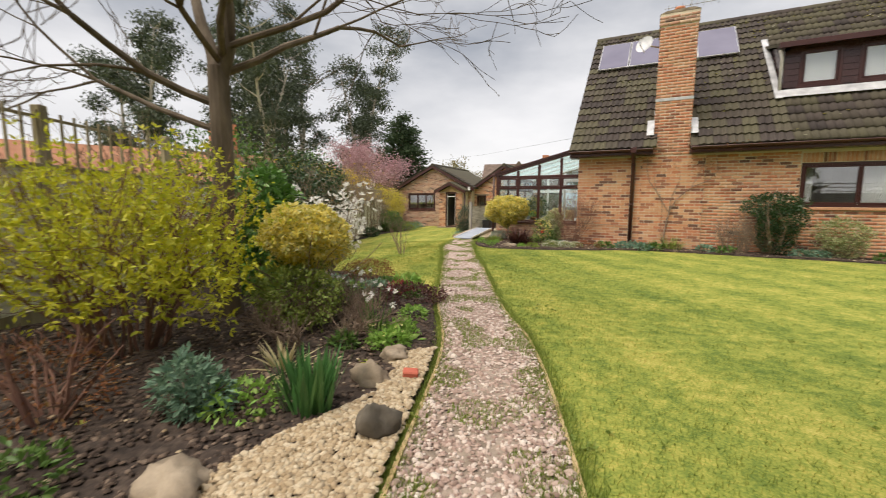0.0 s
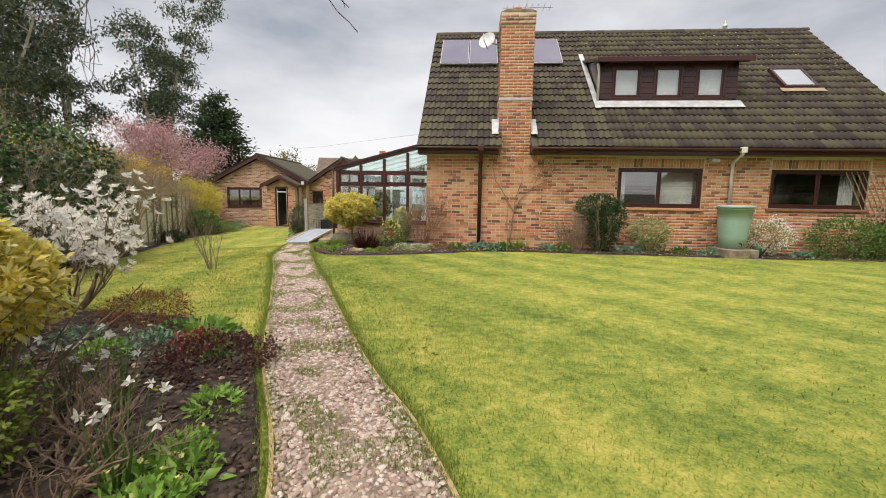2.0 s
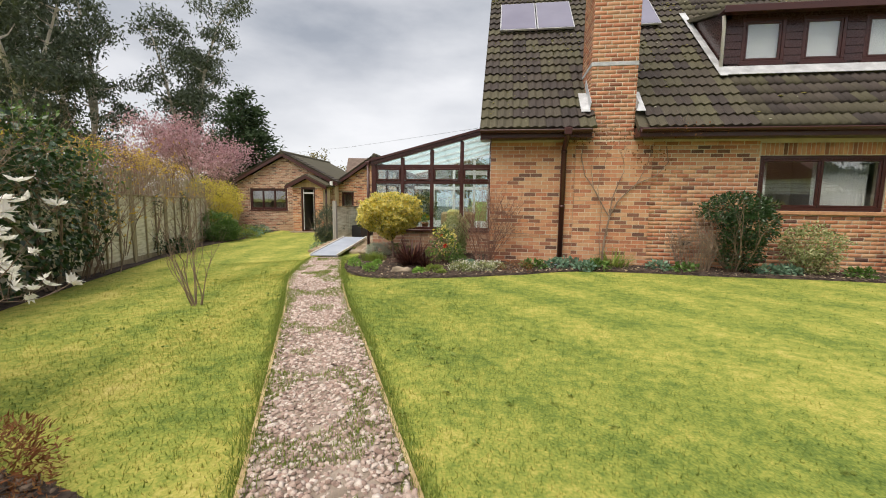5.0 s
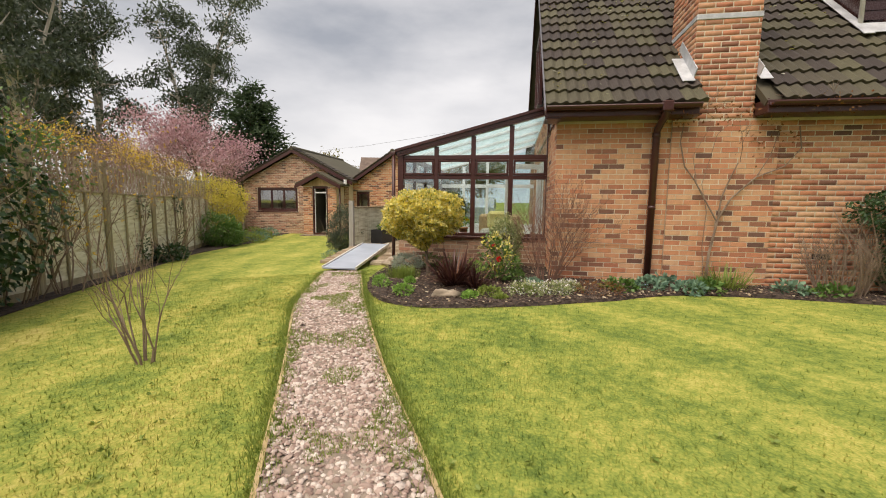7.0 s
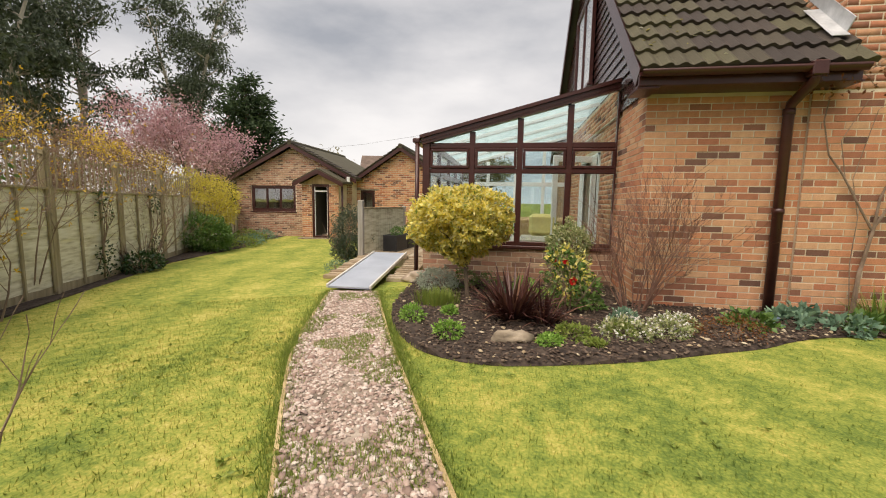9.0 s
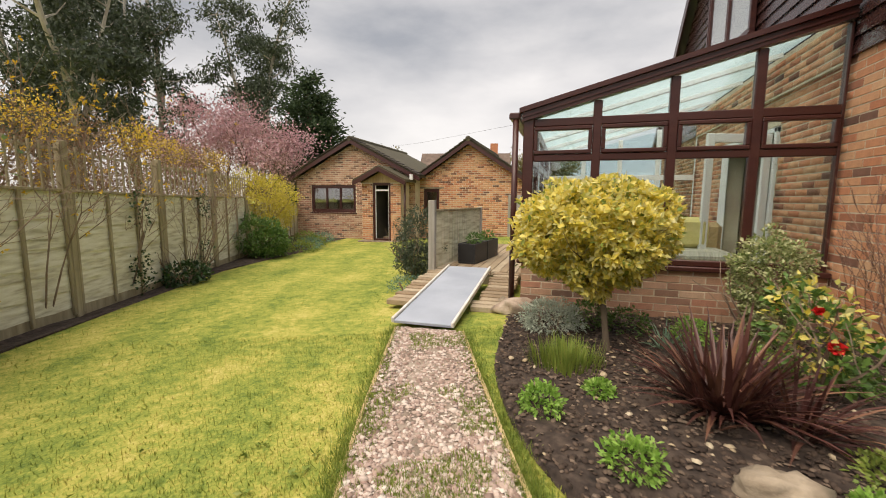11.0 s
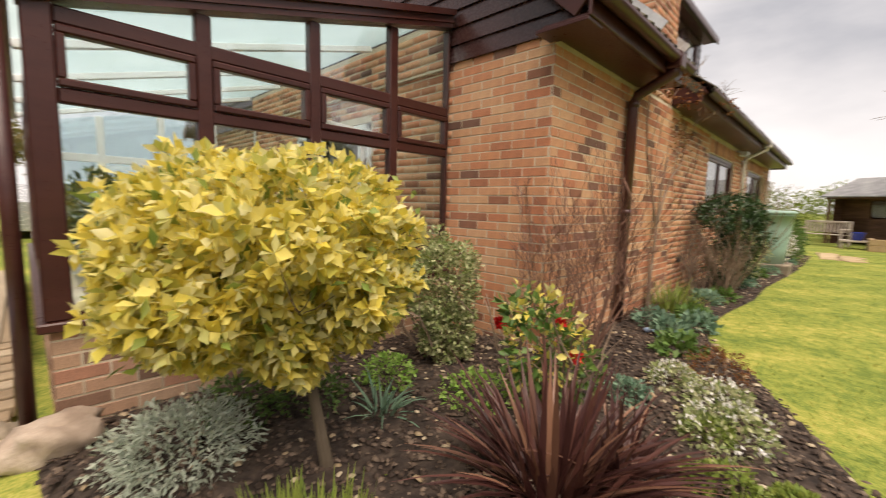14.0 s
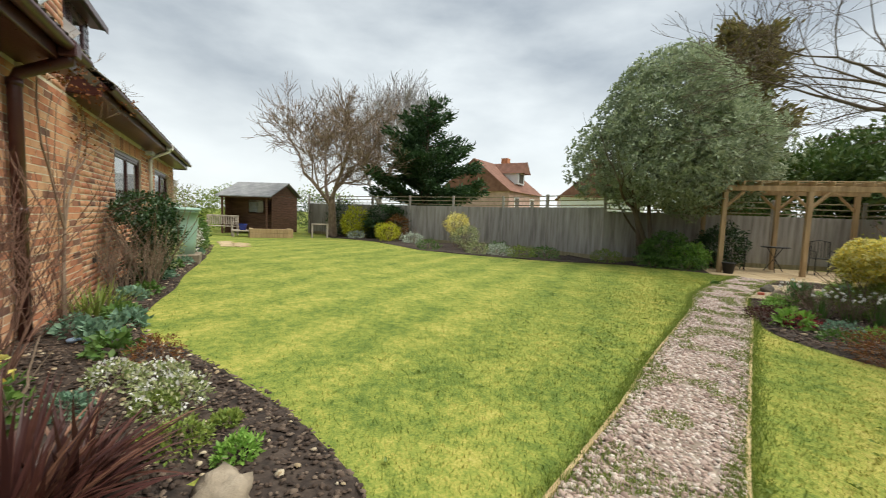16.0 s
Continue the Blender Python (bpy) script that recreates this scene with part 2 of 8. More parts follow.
# ---- mesh helpers ----
class Mesh:
    """Collects verts and faces for one mesh."""

    def __init__(self):
        self.v, self.f = [], []

    def box(self, lo, hi, m=None, c=0.0):
        (x0, y0, z0), (x1, y1, z1) = lo, hi
        b = len(self.v)
        if not c:
            p = [(x, y, z) for x in (x0, x1) for y in (y0, y1) for z in (z0, z1)]
            f = [(0, 1, 3, 2), (4, 6, 7, 5), (0, 4, 5, 1), (2, 3, 7, 6), (0, 2, 6, 4), (1, 5, 7, 3)]
        else:
            p, idx = [], {}
            for s in range(8):
                sg = ((s >> 2) & 1, (s >> 1) & 1, s & 1)
                for a in range(3):
                    q = []
                    for k in range(3):
                        w = (lo[k], hi[k])[sg[k]]
                        q.append(w if k == a else w + (c if sg[k] == 0 else -c))
                    idx[sg, a] = len(p)
                    p.append(tuple(q))
            f = []
            for a in range(3):
                o1, o2 = (a + 1) % 3, (a + 2) % 3
                for s in (0, 1):
                    ring = []
                    for u, w in ((0, 0), (1, 0), (1, 1), (0, 1)):
                        sg = [0, 0, 0]
                        sg[a], sg[o1], sg[o2] = s, u, w
                        ring.append(idx[tuple(sg), a])
                    f.append(tuple(ring if s else ring[::-1]))
                for u in (0, 1):
                    for w in (0, 1):
                        s0, s1 = [0, 0, 0], [0, 0, 0]
                        s0[a], s1[a] = 0, 1
                        s0[o1] = s1[o1] = u
                        s0[o2] = s1[o2] = w
                        f.append((idx[tuple(s0), o1], idx[tuple(s1), o1], idx[tuple(s1), o2], idx[tuple(s0), o2]))
            for s in range(8):
                sg = ((s >> 2) & 1, (s >> 1) & 1, s & 1)
                f.append(tuple(idx[sg, a] for a in range(3)))
        self.v += [tuple(m @ Vector(q)) for q in p] if m is not None else p
        self.f += [tuple(b + i for i in q) for q in f]
        return self

    def prism(self, poly, axis, a, b):
        """A polygon of 2D points pushed along an axis from a to b."""
        s, n = len(self.v), len(poly)
        for w in (a, b):
            for p in poly:
                q = list(p)
                q.insert("xyz".index(axis), w)
                self.v.append(tuple(q))
        self.f.append(tuple(s + i for i in range(n))[::-1])
        self.f.append(tuple(s + n + i for i in range(n)))
        for i in range(n):
            j = (i + 1) % n
            self.f.append((s + i, s + j, s + n + j, s + n + i))
        return self

    def tube(self, pts, radii, sides=6, caps=True):
        s = len(self.v)
        pts = [Vector(p) for p in pts]
        for i, p in enumerate(pts):
            d = (pts[min(i + 1, len(pts) - 1)] - pts[max(i - 1, 0)])
            d = d.normalized() if d.length > 1e-9 else Vector((0, 0, 1))
            u = d.cross(Vector((0.31, 0.17, 0.93)))
            u = (d.cross(Vector((1, 0, 0))) if u.length < 0.05 else u).normalized()
            w = d.cross(u)
            r = radii[i] if isinstance(radii, (list, tuple)) else radii
            for k in range(sides):
                a = 2 * math.pi * k / sides
                self.v.append(tuple(p + u * (r * math.cos(a)) + w * (r * math.sin(a))))
        for i in range(len(pts) - 1):
            for k in range(sides):
                j = (k + 1) % sides
                self.f.append((s + i * sides + k, s + i * sides + j, s + (i + 1) * sides + j, s + (i + 1) * sides + k))
        if caps:
            self.f.append(tuple(s + k for k in range(sides))[::-1])
            e = s + (len(pts) - 1) * sides
            self.f.append(tuple(e + k for k in range(sides)))
        return self

    def lathe(self, prof, cx, cy, sides=20):
        s = len(self.v)
        for r, z in prof:
            for k in range(sides):
                a = 2 * math.pi * k / sides
                self.v.append((cx + r * math.cos(a), cy + r * math.sin(a), z))
        for i in range(len(prof) - 1):
            for k in range(sides):
                j = (k + 1) % sides
                self.f.append((s + i * sides + k, s + i * sides + j, s + (i + 1) * sides + j, s + (i + 1) * sides + k))
        self.f.append(tuple(s + k for k in range(sides))[::-1])
        self.f.append(tuple(s + (len(prof) - 1) * sides + k for k in range(sides)))
        return self

    def data(self, name, material, smooth=False):
        me = bpy.data.meshes.new(name)
        me.from_pydata(self.v, [], self.f)
        if len(self.f) < 6000:
            bm = bmesh.new()
            bm.from_mesh(me)
            bmesh.ops.recalc_face_normals(bm, faces=bm.faces)
            bm.to_mesh(me)
            bm.free()
        if smooth:
            me.polygons.foreach_set("use_smooth", [True] * len(me.polygons))
        me.materials.append(material)
        return me


def part(name, mesh, material, parent=None, label="", smooth=False):
    ob = new(name, mesh.data(name, material, smooth))
    if parent is not None:
        ob.parent = parent
        ob.matrix_parent_inverse = parent.matrix_world.inverted()
    if label:
        tagged(ob, label)
    return ob


def thing(name, label, category, at=(0, 0, 0), group="", kind=""):
    ob = new(name)
    ob.empty_display_size = 0.1
    ob.matrix_world = Matrix.Translation(at)
    bpy.context.view_layer.update()
    return tagged(ob, label, category, group, kind)


def fast(name, verts, faces, material, parent=None, label=""):
    """A large mesh from arrays of triangles or quads."""
    me = bpy.data.meshes.new(name)
    verts, faces = np.asarray(verts, dtype=np.float32), np.asarray(faces, dtype=np.int32)
    k = faces.shape[1]
    me.vertices.add(len(verts))
    me.vertices.foreach_set("co", verts.ravel())
    me.loops.add(faces.size)
    me.loops.foreach_set("vertex_index", faces.ravel())
    me.polygons.add(len(faces))
    me.polygons.foreach_set("loop_start", np.arange(0, faces.size, k, dtype=np.int32))
    me.polygons.foreach_set("loop_total", np.full(len(faces), k, dtype=np.int32))
    me.update(calc_edges=True)
    me.validate()
    me.materials.append(material)
    ob = new(name, me)
    if parent is not None:
        ob.parent = parent
        ob.matrix_parent_inverse = parent.matrix_world.inverted()
    if label:
        tagged(ob, label)
    return ob


def lie(x, y):
    """Height of the ground: level by the house, falling gently to the west fence."""
    return -0.05 * min(max(0.0, -x - 2.6), 6.4)


# ---- ground, path and beds ----
from mathutils import geometry

PATH_L = [(1.55, -12.9), (1.25, -11.7), (0.95, -10.9), (0.4, -9.3), (-0.33, -7.97), (-1.03, -6.5), (-1.71, -5.08), (-2.28, -3.9), (-3.02, -2.46), (-3.36, -1.6), (-3.9, 0.15)]
PATH_R = [(2.35, -12.7), (1.95, -11.5), (1.6, -10.35), (1.05, -8.95), (0.45, -7.9), (-0.28, -6.4), (-0.97, -4.95), (-1.56, -3.8), (-2.26, -2.25), (-2.58, -1.5), (-3.2, 0.1)]
BED_HOUSE = [(-2.86, 0.72), (-2.83, 0.0), (-2.77, -0.65), (-2.58, -1.3), (-2.38, -1.70), (-2.10, -2.02), (-1.65, -2.17), (-1.1, -2.07), (-0.45, -1.86), (0.2, -1.56), (0.7, -1.33), (1.1, -1.06), (1.7, -0.82), (2.8, -0.77),
             (4.0, -0.88), (5.3, -0.87), (7.0, -0.98), (9.5, -1.1), (12.2, -1.1), (12.2, 0.05), (0.05, 0.05), (0.05, 1.1), (-2.75, 1.1)]
BED_WEST = [(-0.45, -7.9), (-0.68, -7.5), (-1.1, -7.15), (-1.78, -6.95), (-2.5, -6.95), (-3.2, -6.75), (-4.0, -6.2), (-5.2, -6.3), (-4.3, -8.4), (-3.5, -10.2), (-2.6, -12.4), (-2.0, -13.6), (0.6, -13.6), (1.5, -12.9),
            (1.2, -11.7), (0.90, -10.9), (0.35, -9.3)]
BED_FENCE = [(-5.2, -6.3), (-4.9, -5.8), (-5.8, -4.2), (-6.9, -2.0), (-8.0, 0.4), (-9.2, 3.2), (-9.4, 4.4), (-9.6, 6.5), (-10.4, 8.6), (-10.6, 10.6), (-12.7, 10.6), (-12.6, 8.2), (-10.4, 4.95), (-8.1, -0.1)]
BED_ISLAND = [(2.97, -12.8), (5.0, -11.9), (5.9, -10.6), (6.6, -9.8), (7.95, -8.8), (10.1, -7.6), (12.2, -7.5), (14.5, -7.3), (17.2, -5.9), (19.0, -6.0), (19.4, -7.0), (15.3, -9.2), (11.15, -11.75), (6.25, -12.25), (4.6, -14.3), (3.6, -13.6)]


def inside(x, y, poly):
    hit, n = False, len(poly)
    for i in range(n):
        (x0, y0), (x1, y1) = poly[i], poly[i - 1]
        if (y0 > y) != (y1 > y) and x < (x1 - x0) * (y - y0) / (y1 - y0) + x0:
            hit = not hit
    return hit


def rounded(poly, k=4):
    """A smooth closed outline through the given corners."""
    out, n = [], len(poly)
    for i in range(n):
        p0, p1, p2, p3 = (Vector(poly[(i + j) % n]) for j in (-1, 0, 1, 2))
        for s in range(k):
            t = s / k
            out.append(tuple(0.5 * (2 * p1 + (p2 - p0) * t + (2 * p0 - 5 * p1 + 4 * p2 - p3) * t * t + (3 * p1 - p0 - 3 * p2 + p3) * t ** 3)))
    return out


def sheet(name, poly, rise, bumps, step, material, label, category):
    """A piece of ground laid a little above the lawn, with uneven relief."""
    pts = [Vector(p) for p in poly]
    n = len(pts)
    rng = random.Random(len(poly))
    xs, ys = [p.x for p in pts], [p.y for p in pts]
    x = min(xs)
    while x < max(xs):
        y = min(ys)
        while y < max(ys):
            q = (x + rng.uniform(-0.4, 0.4) * step, y + rng.uniform(-0.4, 0.4) * step)
            if inside(*q, poly):
                pts.append(Vector(q))
            y += step
        x += step
    v, _, f, *_ = geometry.delaunay_2d_cdt(pts, [], [list(range(n))], 1, 1e-5)
    edge = {tuple(round(c, 4) for c in p) for p in poly}
    m = Mesh()
    for p in v:
        rim = tuple(round(c, 4) for c in p) in edge
        m.v.append((p.x, p.y, lie(p.x, p.y) + (0.004 if rim else rise + bumps * noise.noise((p.x * 3, p.y * 3, 1)) + bumps * 0.7 * noise.noise((p.x * 11, p.y * 11, 5)))))
    m.f = [tuple(q) for q in f]
    return tagged(part(name, m, material, None), label, category, kind="structure")


def lawn_material():
    """Mown grass: soft mowing stripes on either side of the path, mossy straw-coloured patches and green tufts."""
    m = surf("lawn", [(0.2, 0.25, 0.06)] * 2, 9.0, 0.95, 0.6, 26, fine=0.0, spec=0.1)
    n, l = m.node_tree.nodes, m.node_tree.links
    bsdf = n["Principled BSDF"]
    co = n.new("ShaderNodeTexCoord").outputs["Object"]

    def calc(op, a, b, c=None):
        q = n.new("ShaderNodeMath")
        q.operation = op
        for k, w in enumerate((a, b, c)):
            if isinstance(w, (int, float)):
                q.inputs[k].default_value = w
            elif w is not None:
                l.new(w, q.inputs[k])
        return q.outputs[0]

    def grain(scale, detail, rough=0.55):
        q = n.new("ShaderNodeTexNoise")
        q.inputs["Scale"].default_value, q.inputs["Detail"].default_value, q.inputs["Roughness"].default_value = scale, detail, rough
        l.new(co, q.inputs["Vector"])
        return calc("SUBTRACT", q.outputs["Fac"], 0.5)

    sp = n.new("ShaderNodeSeparateXYZ")
    l.new(co, sp.inputs[0])
    x, y = sp.outputs["X"], sp.outputs["Y"]
    warp = calc("MULTIPLY", grain(0.8, 2), 0.7)
    east = calc("MULTIPLY_ADD", x, 0.785, calc("MULTIPLY_ADD", y, 0.62, warp))
    west = calc("MULTIPLY_ADD", x, 0.957, calc("MULTIPLY_ADD", y, 0.29, warp))
    side = calc("GREATER_THAN", calc("MULTIPLY_ADD", y, 0.45, x), -3.6)
    phase = calc("MULTIPLY_ADD", calc("SUBTRACT", east, west), side, west)
    stripe = calc("SINE", calc("MULTIPLY", phase, 6.1), 0.0)
    t = calc("MULTIPLY_ADD", stripe, 0.065, 0.48)
    for scale, detail, amount in ((0.5, 3, 0.45), (2.4, 4, 0.65), (11.0, 4, 0.85), (60.0, 2, 0.8)):
        t = calc("MULTIPLY_ADD", grain(scale, detail), amount, t)
    t = calc("MULTIPLY_ADD", calc("SUBTRACT", 1.0, side), 0.06, t)
    ramp = n.new("ShaderNodeValToRGB")
    el = ramp.color_ramp.elements
    el.new(0.38), el.new(0.54), el.new(0.7)
    for e, (p, c) in zip(el, ((0.10, (0.078, 0.125, 0.030)), (0.36, (0.165, 0.215, 0.044)), (0.54, (0.265, 0.295, 0.062)), (0.72, (0.39, 0.36, 0.088)), (0.95, (0.52, 0.44, 0.16)))):
        e.position, e.color = p, (*c, 1)
    l.new(t, ramp.inputs["Fac"])
    l.new(ramp.outputs["Color"], bsdf.inputs["Base Color"])
    return m


M_LAWN = lawn_material()
gm = Mesh()
gx = [-3000, -400, -90, -40, -24] + [-18 + 0.8 * i for i in range(56)] + [34, 60, 120, 500, 3000]
gy = [-3000, -400, -90, -40, -26] + [-20 + 0.8 * i for i in range(46)] + [24, 40, 90, 500, 3000]
gm.v = [(x, y, lie(x, y)) for x in gx for y in gy]
gm.f = [(i * len(gy) + j, (i + 1) * len(gy) + j, (i + 1) * len(gy) + j + 1, i * len(gy) + j + 1) for i in range(len(gx) - 1) for j in range(len(gy) - 1)]
tagged(part("ground", gm, M_LAWN), "striped mossy lawn, green and yellowing", "lawn", kind="structure")
sheet("bed_house", [BED_HOUSE[0]] + rounded(BED_HOUSE[:19], 3)[3:-6] + BED_HOUSE[19:], 0.03, 0.035, 0.11, M_SOIL, "dark mulched flower bed along the brick house", "flower bed")
sheet("bed_west", rounded(BED_WEST, 3), 0.03, 0.04, 0.13, M_SOIL, "dark bark-mulched border beside the gravel path", "flower bed")
sheet("bed_fence", BED_FENCE, 0.02, 0.03, 0.2, M_SOIL, "strip of bare soil at the foot of the fence", "flower bed")
sheet("bed_island", BED_ISLAND, 0.03, 0.05, 0.3, M_SOIL, "planted border in front of the far fence", "flower bed")


def along(line, k=6):
    """Points of a smooth open line."""
    out = []
    for i in range(len(line) - 1):
        p0, p1, p2, p3 = (Vector(line[min(max(i + j, 0), len(line) - 1)]) for j in (-1, 0, 1, 2))
        for s in range(k):
            t = s / k
            out.append(0.5 * (2 * p1 + (p2 - p0) * t + (2 * p0 - 5 * p1 + 4 * p2 - p3) * t * t + (3 * p1 - p0 - 3 * p2 + p3) * t ** 3))
    return out + [Vector(line[-1])]


EDGE_L, EDGE_R = along(PATH_L), along(PATH_R)
M_GRIT = surf("path_grit", [(0.17, 0.135, 0.105), (0.27, 0.215, 0.17), (0.36, 0.30, 0.25)], 6, 0.95, 0.8, 90, fine=0.6)
pm = Mesh()
for a, b in zip(EDGE_L, EDGE_R):
    for s in range(7):
        p = a.lerp(b, s / 6)
        pm.v.append((p.x, p.y, lie(p.x, p.y) + 0.006 + 0.012 * math.sin(math.pi * s / 6) + 0.006 * noise.noise((p.x * 5, p.y * 5, 0))))
for i in range(len(EDGE_L) - 1):
    for s in range(6):
        pm.f.append((i * 7 + s, i * 7 + s + 1, (i + 1) * 7 + s + 1, (i + 1) * 7 + s))
tagged(part("gravel_path", pm, M_GRIT), "narrow pinkish gravel path with weeds", "path", kind="structure")

# timber edging boards of the path, each a thin plank on edge
for side, line, skip in ((0, EDGE_L, ()), (1, EDGE_R, ())):
    for i in range(0, len(line) - 4, 5):
        pts = line[i:i + 6]
        em = Mesh()
        for p, q in zip(pts, pts[1:]):
            d = (q - p).normalized()
            w = Vector((-d.y, d.x)) * 0.011
            zp, zq = lie(p.x, p.y), lie(q.x, q.y)
            top = 0.02 + 0.012 * noise.noise((p.x * 2, p.y * 2, side))
            b = len(em.v)
            em.v += [(p.x - w.x, p.y - w.y, zp - 0.05), (p.x + w.x, p.y + w.y, zp - 0.05), (p.x + w.x, p.y + w.y, zp + top), (p.x - w.x, p.y - w.y, zp + top),
                     (q.x - w.x, q.y - w.y, zq - 0.05), (q.x + w.x, q.y + w.y, zq - 0.05), (q.x + w.x, q.y + w.y, zq + top), (q.x - w.x, q.y - w.y, zq + top)]
            em.f += [tuple(b + k for k in f) for f in ((0, 1, 2, 3), (7, 6, 5, 4), (0, 4, 5, 1), (1, 5, 6, 2), (2, 6, 7, 3), (3, 7, 4, 0))]
        tagged(part("edging_board", em, M_EDGE), "thin yellowish timber board edging the gravel path", "edging", group="path edging boards")


# ---- bricks ----
BRICK_H, COURSE, BRICK_L, STRETCH = 0.065, 0.075, 0.215, 0.225
JOBS = []


def cut(u0, u1, z0, z1, holes):
    """The pieces of a run of one course that lie outside the holes."""
    runs = [(u0, u1)]
    for a, b, c, d in holes:
        if c < z1 - 0.01 and d > z0 + 0.01:
            runs = [r for s, e in runs for r in ((s, min(e, a - 0.005)), (max(s, b + 0.005), e)) if r[1] - r[0] > 0.03]
    return runs


def brickwork(u0, u1, z0, z1, holes=(), keep=None, first=0):
    out, z, row = [], z0, first
    while z + BRICK_H <= z1 + 0.02:
        u = u0 - (STRETCH / 2 if row % 2 else 0)
        while u < u1 - 0.03:
            for a, b in cut(max(u, u0), min(u + BRICK_L, u1), z, z + BRICK_H, holes):
                if keep is None or keep((a + b) / 2, z + BRICK_H):
                    out.append((a, b, z, z + BRICK_H))
            u += STRETCH
        z, row = z + COURSE, row + 1
    return out


def lay(bricks, origin, angle, parent, single, many, pick=None, proud=0.003):
    """Lays bricks on a wall face: u runs along the angle from the origin, outwards is to the right of it. Those picked become parts of their own."""
    JOBS.append((bricks, origin, angle, parent, single, many, pick, proud))


def lay_all():
    rng = random.Random(5)
    cache = {}
    for bricks, origin, angle, parent, single, many, pick, proud in JOBS:
        ca, sa = math.cos(angle), math.sin(angle)
        vs, fs, count = [], [], 0
        for a, b, z0, z1 in bricks:
            d = proud + rng.uniform(-0.0015, 0.003)
            if pick and count < 300 and pick((a + b) / 2, z0):
                count += 1
                key = (round(b - a, 2), round(z1 - z0, 3), many.name)
                if key not in cache:
                    m = Mesh().box((0, -0.012, 0), (b - a, 0.012, z1 - z0), c=0.003)
                    cache[key] = m.data("brick", single)
                ob = new("brick", cache[key])
                ob.parent = parent
                ob.matrix_world = Matrix.Translation((origin[0] + a * ca + (d - 0.012) * sa, origin[1] + a * sa - (d - 0.012) * ca, origin[2] + z0)) @ Matrix.Rotation(angle + rng.uniform(-0.004, 0.004), 4, "Z")
            else:
                base = len(vs)
                for u, z, w in ((a, z0, -0.004), (b, z0, -0.004), (b, z1, -0.004), (a, z1, -0.004), (a + 0.003, z0 + 0.003, d), (b - 0.003, z0 + 0.003, d), (b - 0.003, z1 - 0.003, d), (a + 0.003, z1 - 0.003, d)):
                    vs.append((origin[0] + u * ca + w * sa, origin[1] + u * sa - w * ca, origin[2] + z))
                fs += [(base + 4, base + 5, base + 6, base + 7), (base, base + 1, base + 5, base + 4), (base + 1, base + 2, base + 6, base + 5), (base + 2, base + 3, base + 7, base + 6), (base + 3, base, base + 4, base + 7)]
        if vs:
            tagged(fast("brickwork", vs, fs, many, parent), kind="stuff")


def walling(m, u0, u1, z0, z1, holes, along_x, face, back):
    """A wall slab with openings cut through, between face and back."""
    us = sorted({u0, u1, *(h[0] for h in holes), *(h[1] for h in holes)})
    for a, b in zip(us, us[1:]):
        c = (a + b) / 2
        spans, z = [], z0
        for h in sorted((h for h in holes if h[0] < c < h[1]), key=lambda h: h[2]):
            spans.append((z, h[2]))
            z = h[3]
        spans.append((z, z1))
        for s, e in spans:
            if e - s > 1e-4:
                lo, hi = min(face, back), max(face, back)
                m.box((a, lo, s), (b, hi, e)) if along_x else m.box((lo, a, s), (hi, b, e))
    return m


def window(parent, x0, x1, z0, z1, m, lights=2, frame_m=None, sill=None, depth=0.07, name="window", glassm=None, bar=0.062):
    """A window in its own plane (x across, z up, -y outwards) set by the pose m."""
    frame_m, glassm = frame_m or M_PVC, glassm or M_GLASS
    w = part(name, Mesh().box((x0, -depth / 2, z0), (x1, depth / 2, z0 + bar), m, 0.006).box((x0, -depth / 2, z1 - bar), (x1, depth / 2, z1), m, 0.006)
             .box((x0, -depth / 2, z0 + bar - 0.002), (x0 + bar, depth / 2, z1 - bar + 0.002), m, 0.006).box((x1 - bar, -depth / 2, z0 + bar - 0.002), (x1, depth / 2, z1 - bar + 0.002), m, 0.006), frame_m, parent)
    for i in range(lights):
        a, b = x0 + bar + (x1 - x0 - 2 * bar) * i / lights, x0 + bar + (x1 - x0 - 2 * bar) * (i + 1) / lights
        s = 0.045
        part("sash", Mesh().box((a + 0.004, -depth * 0.36, z0 + bar), (b - 0.004, depth * 0.3, z0 + bar + s), m, 0.008).box((a + 0.004, -depth * 0.36, z1 - bar - s), (b - 0.004, depth * 0.3, z1 - bar), m, 0.008)
             .box((a + 0.004, -depth * 0.36, z0 + bar + s - 0.003), (a + s, depth * 0.3, z1 - bar - s + 0.003), m, 0.008).box((b - s, -depth * 0.36, z0 + bar + s - 0.003), (b - 0.004, depth * 0.3, z1 - bar - s + 0.003), m, 0.008), frame_m, w)
        g = part("pane", Mesh().box((a + s - 0.006, -0.003, z0 + bar + s - 0.006), (b - s + 0.006, 0.003, z1 - bar - s + 0.006), m), glassm, w)
        g.visible_shadow = False
    if sill:
        part("sill", Mesh().box((x0 - 0.04, -depth / 2 - sill, z0 - 0.045), (x1 + 0.04, depth / 2, z0 - 0.003), m, 0.006), frame_m, w)
    return w


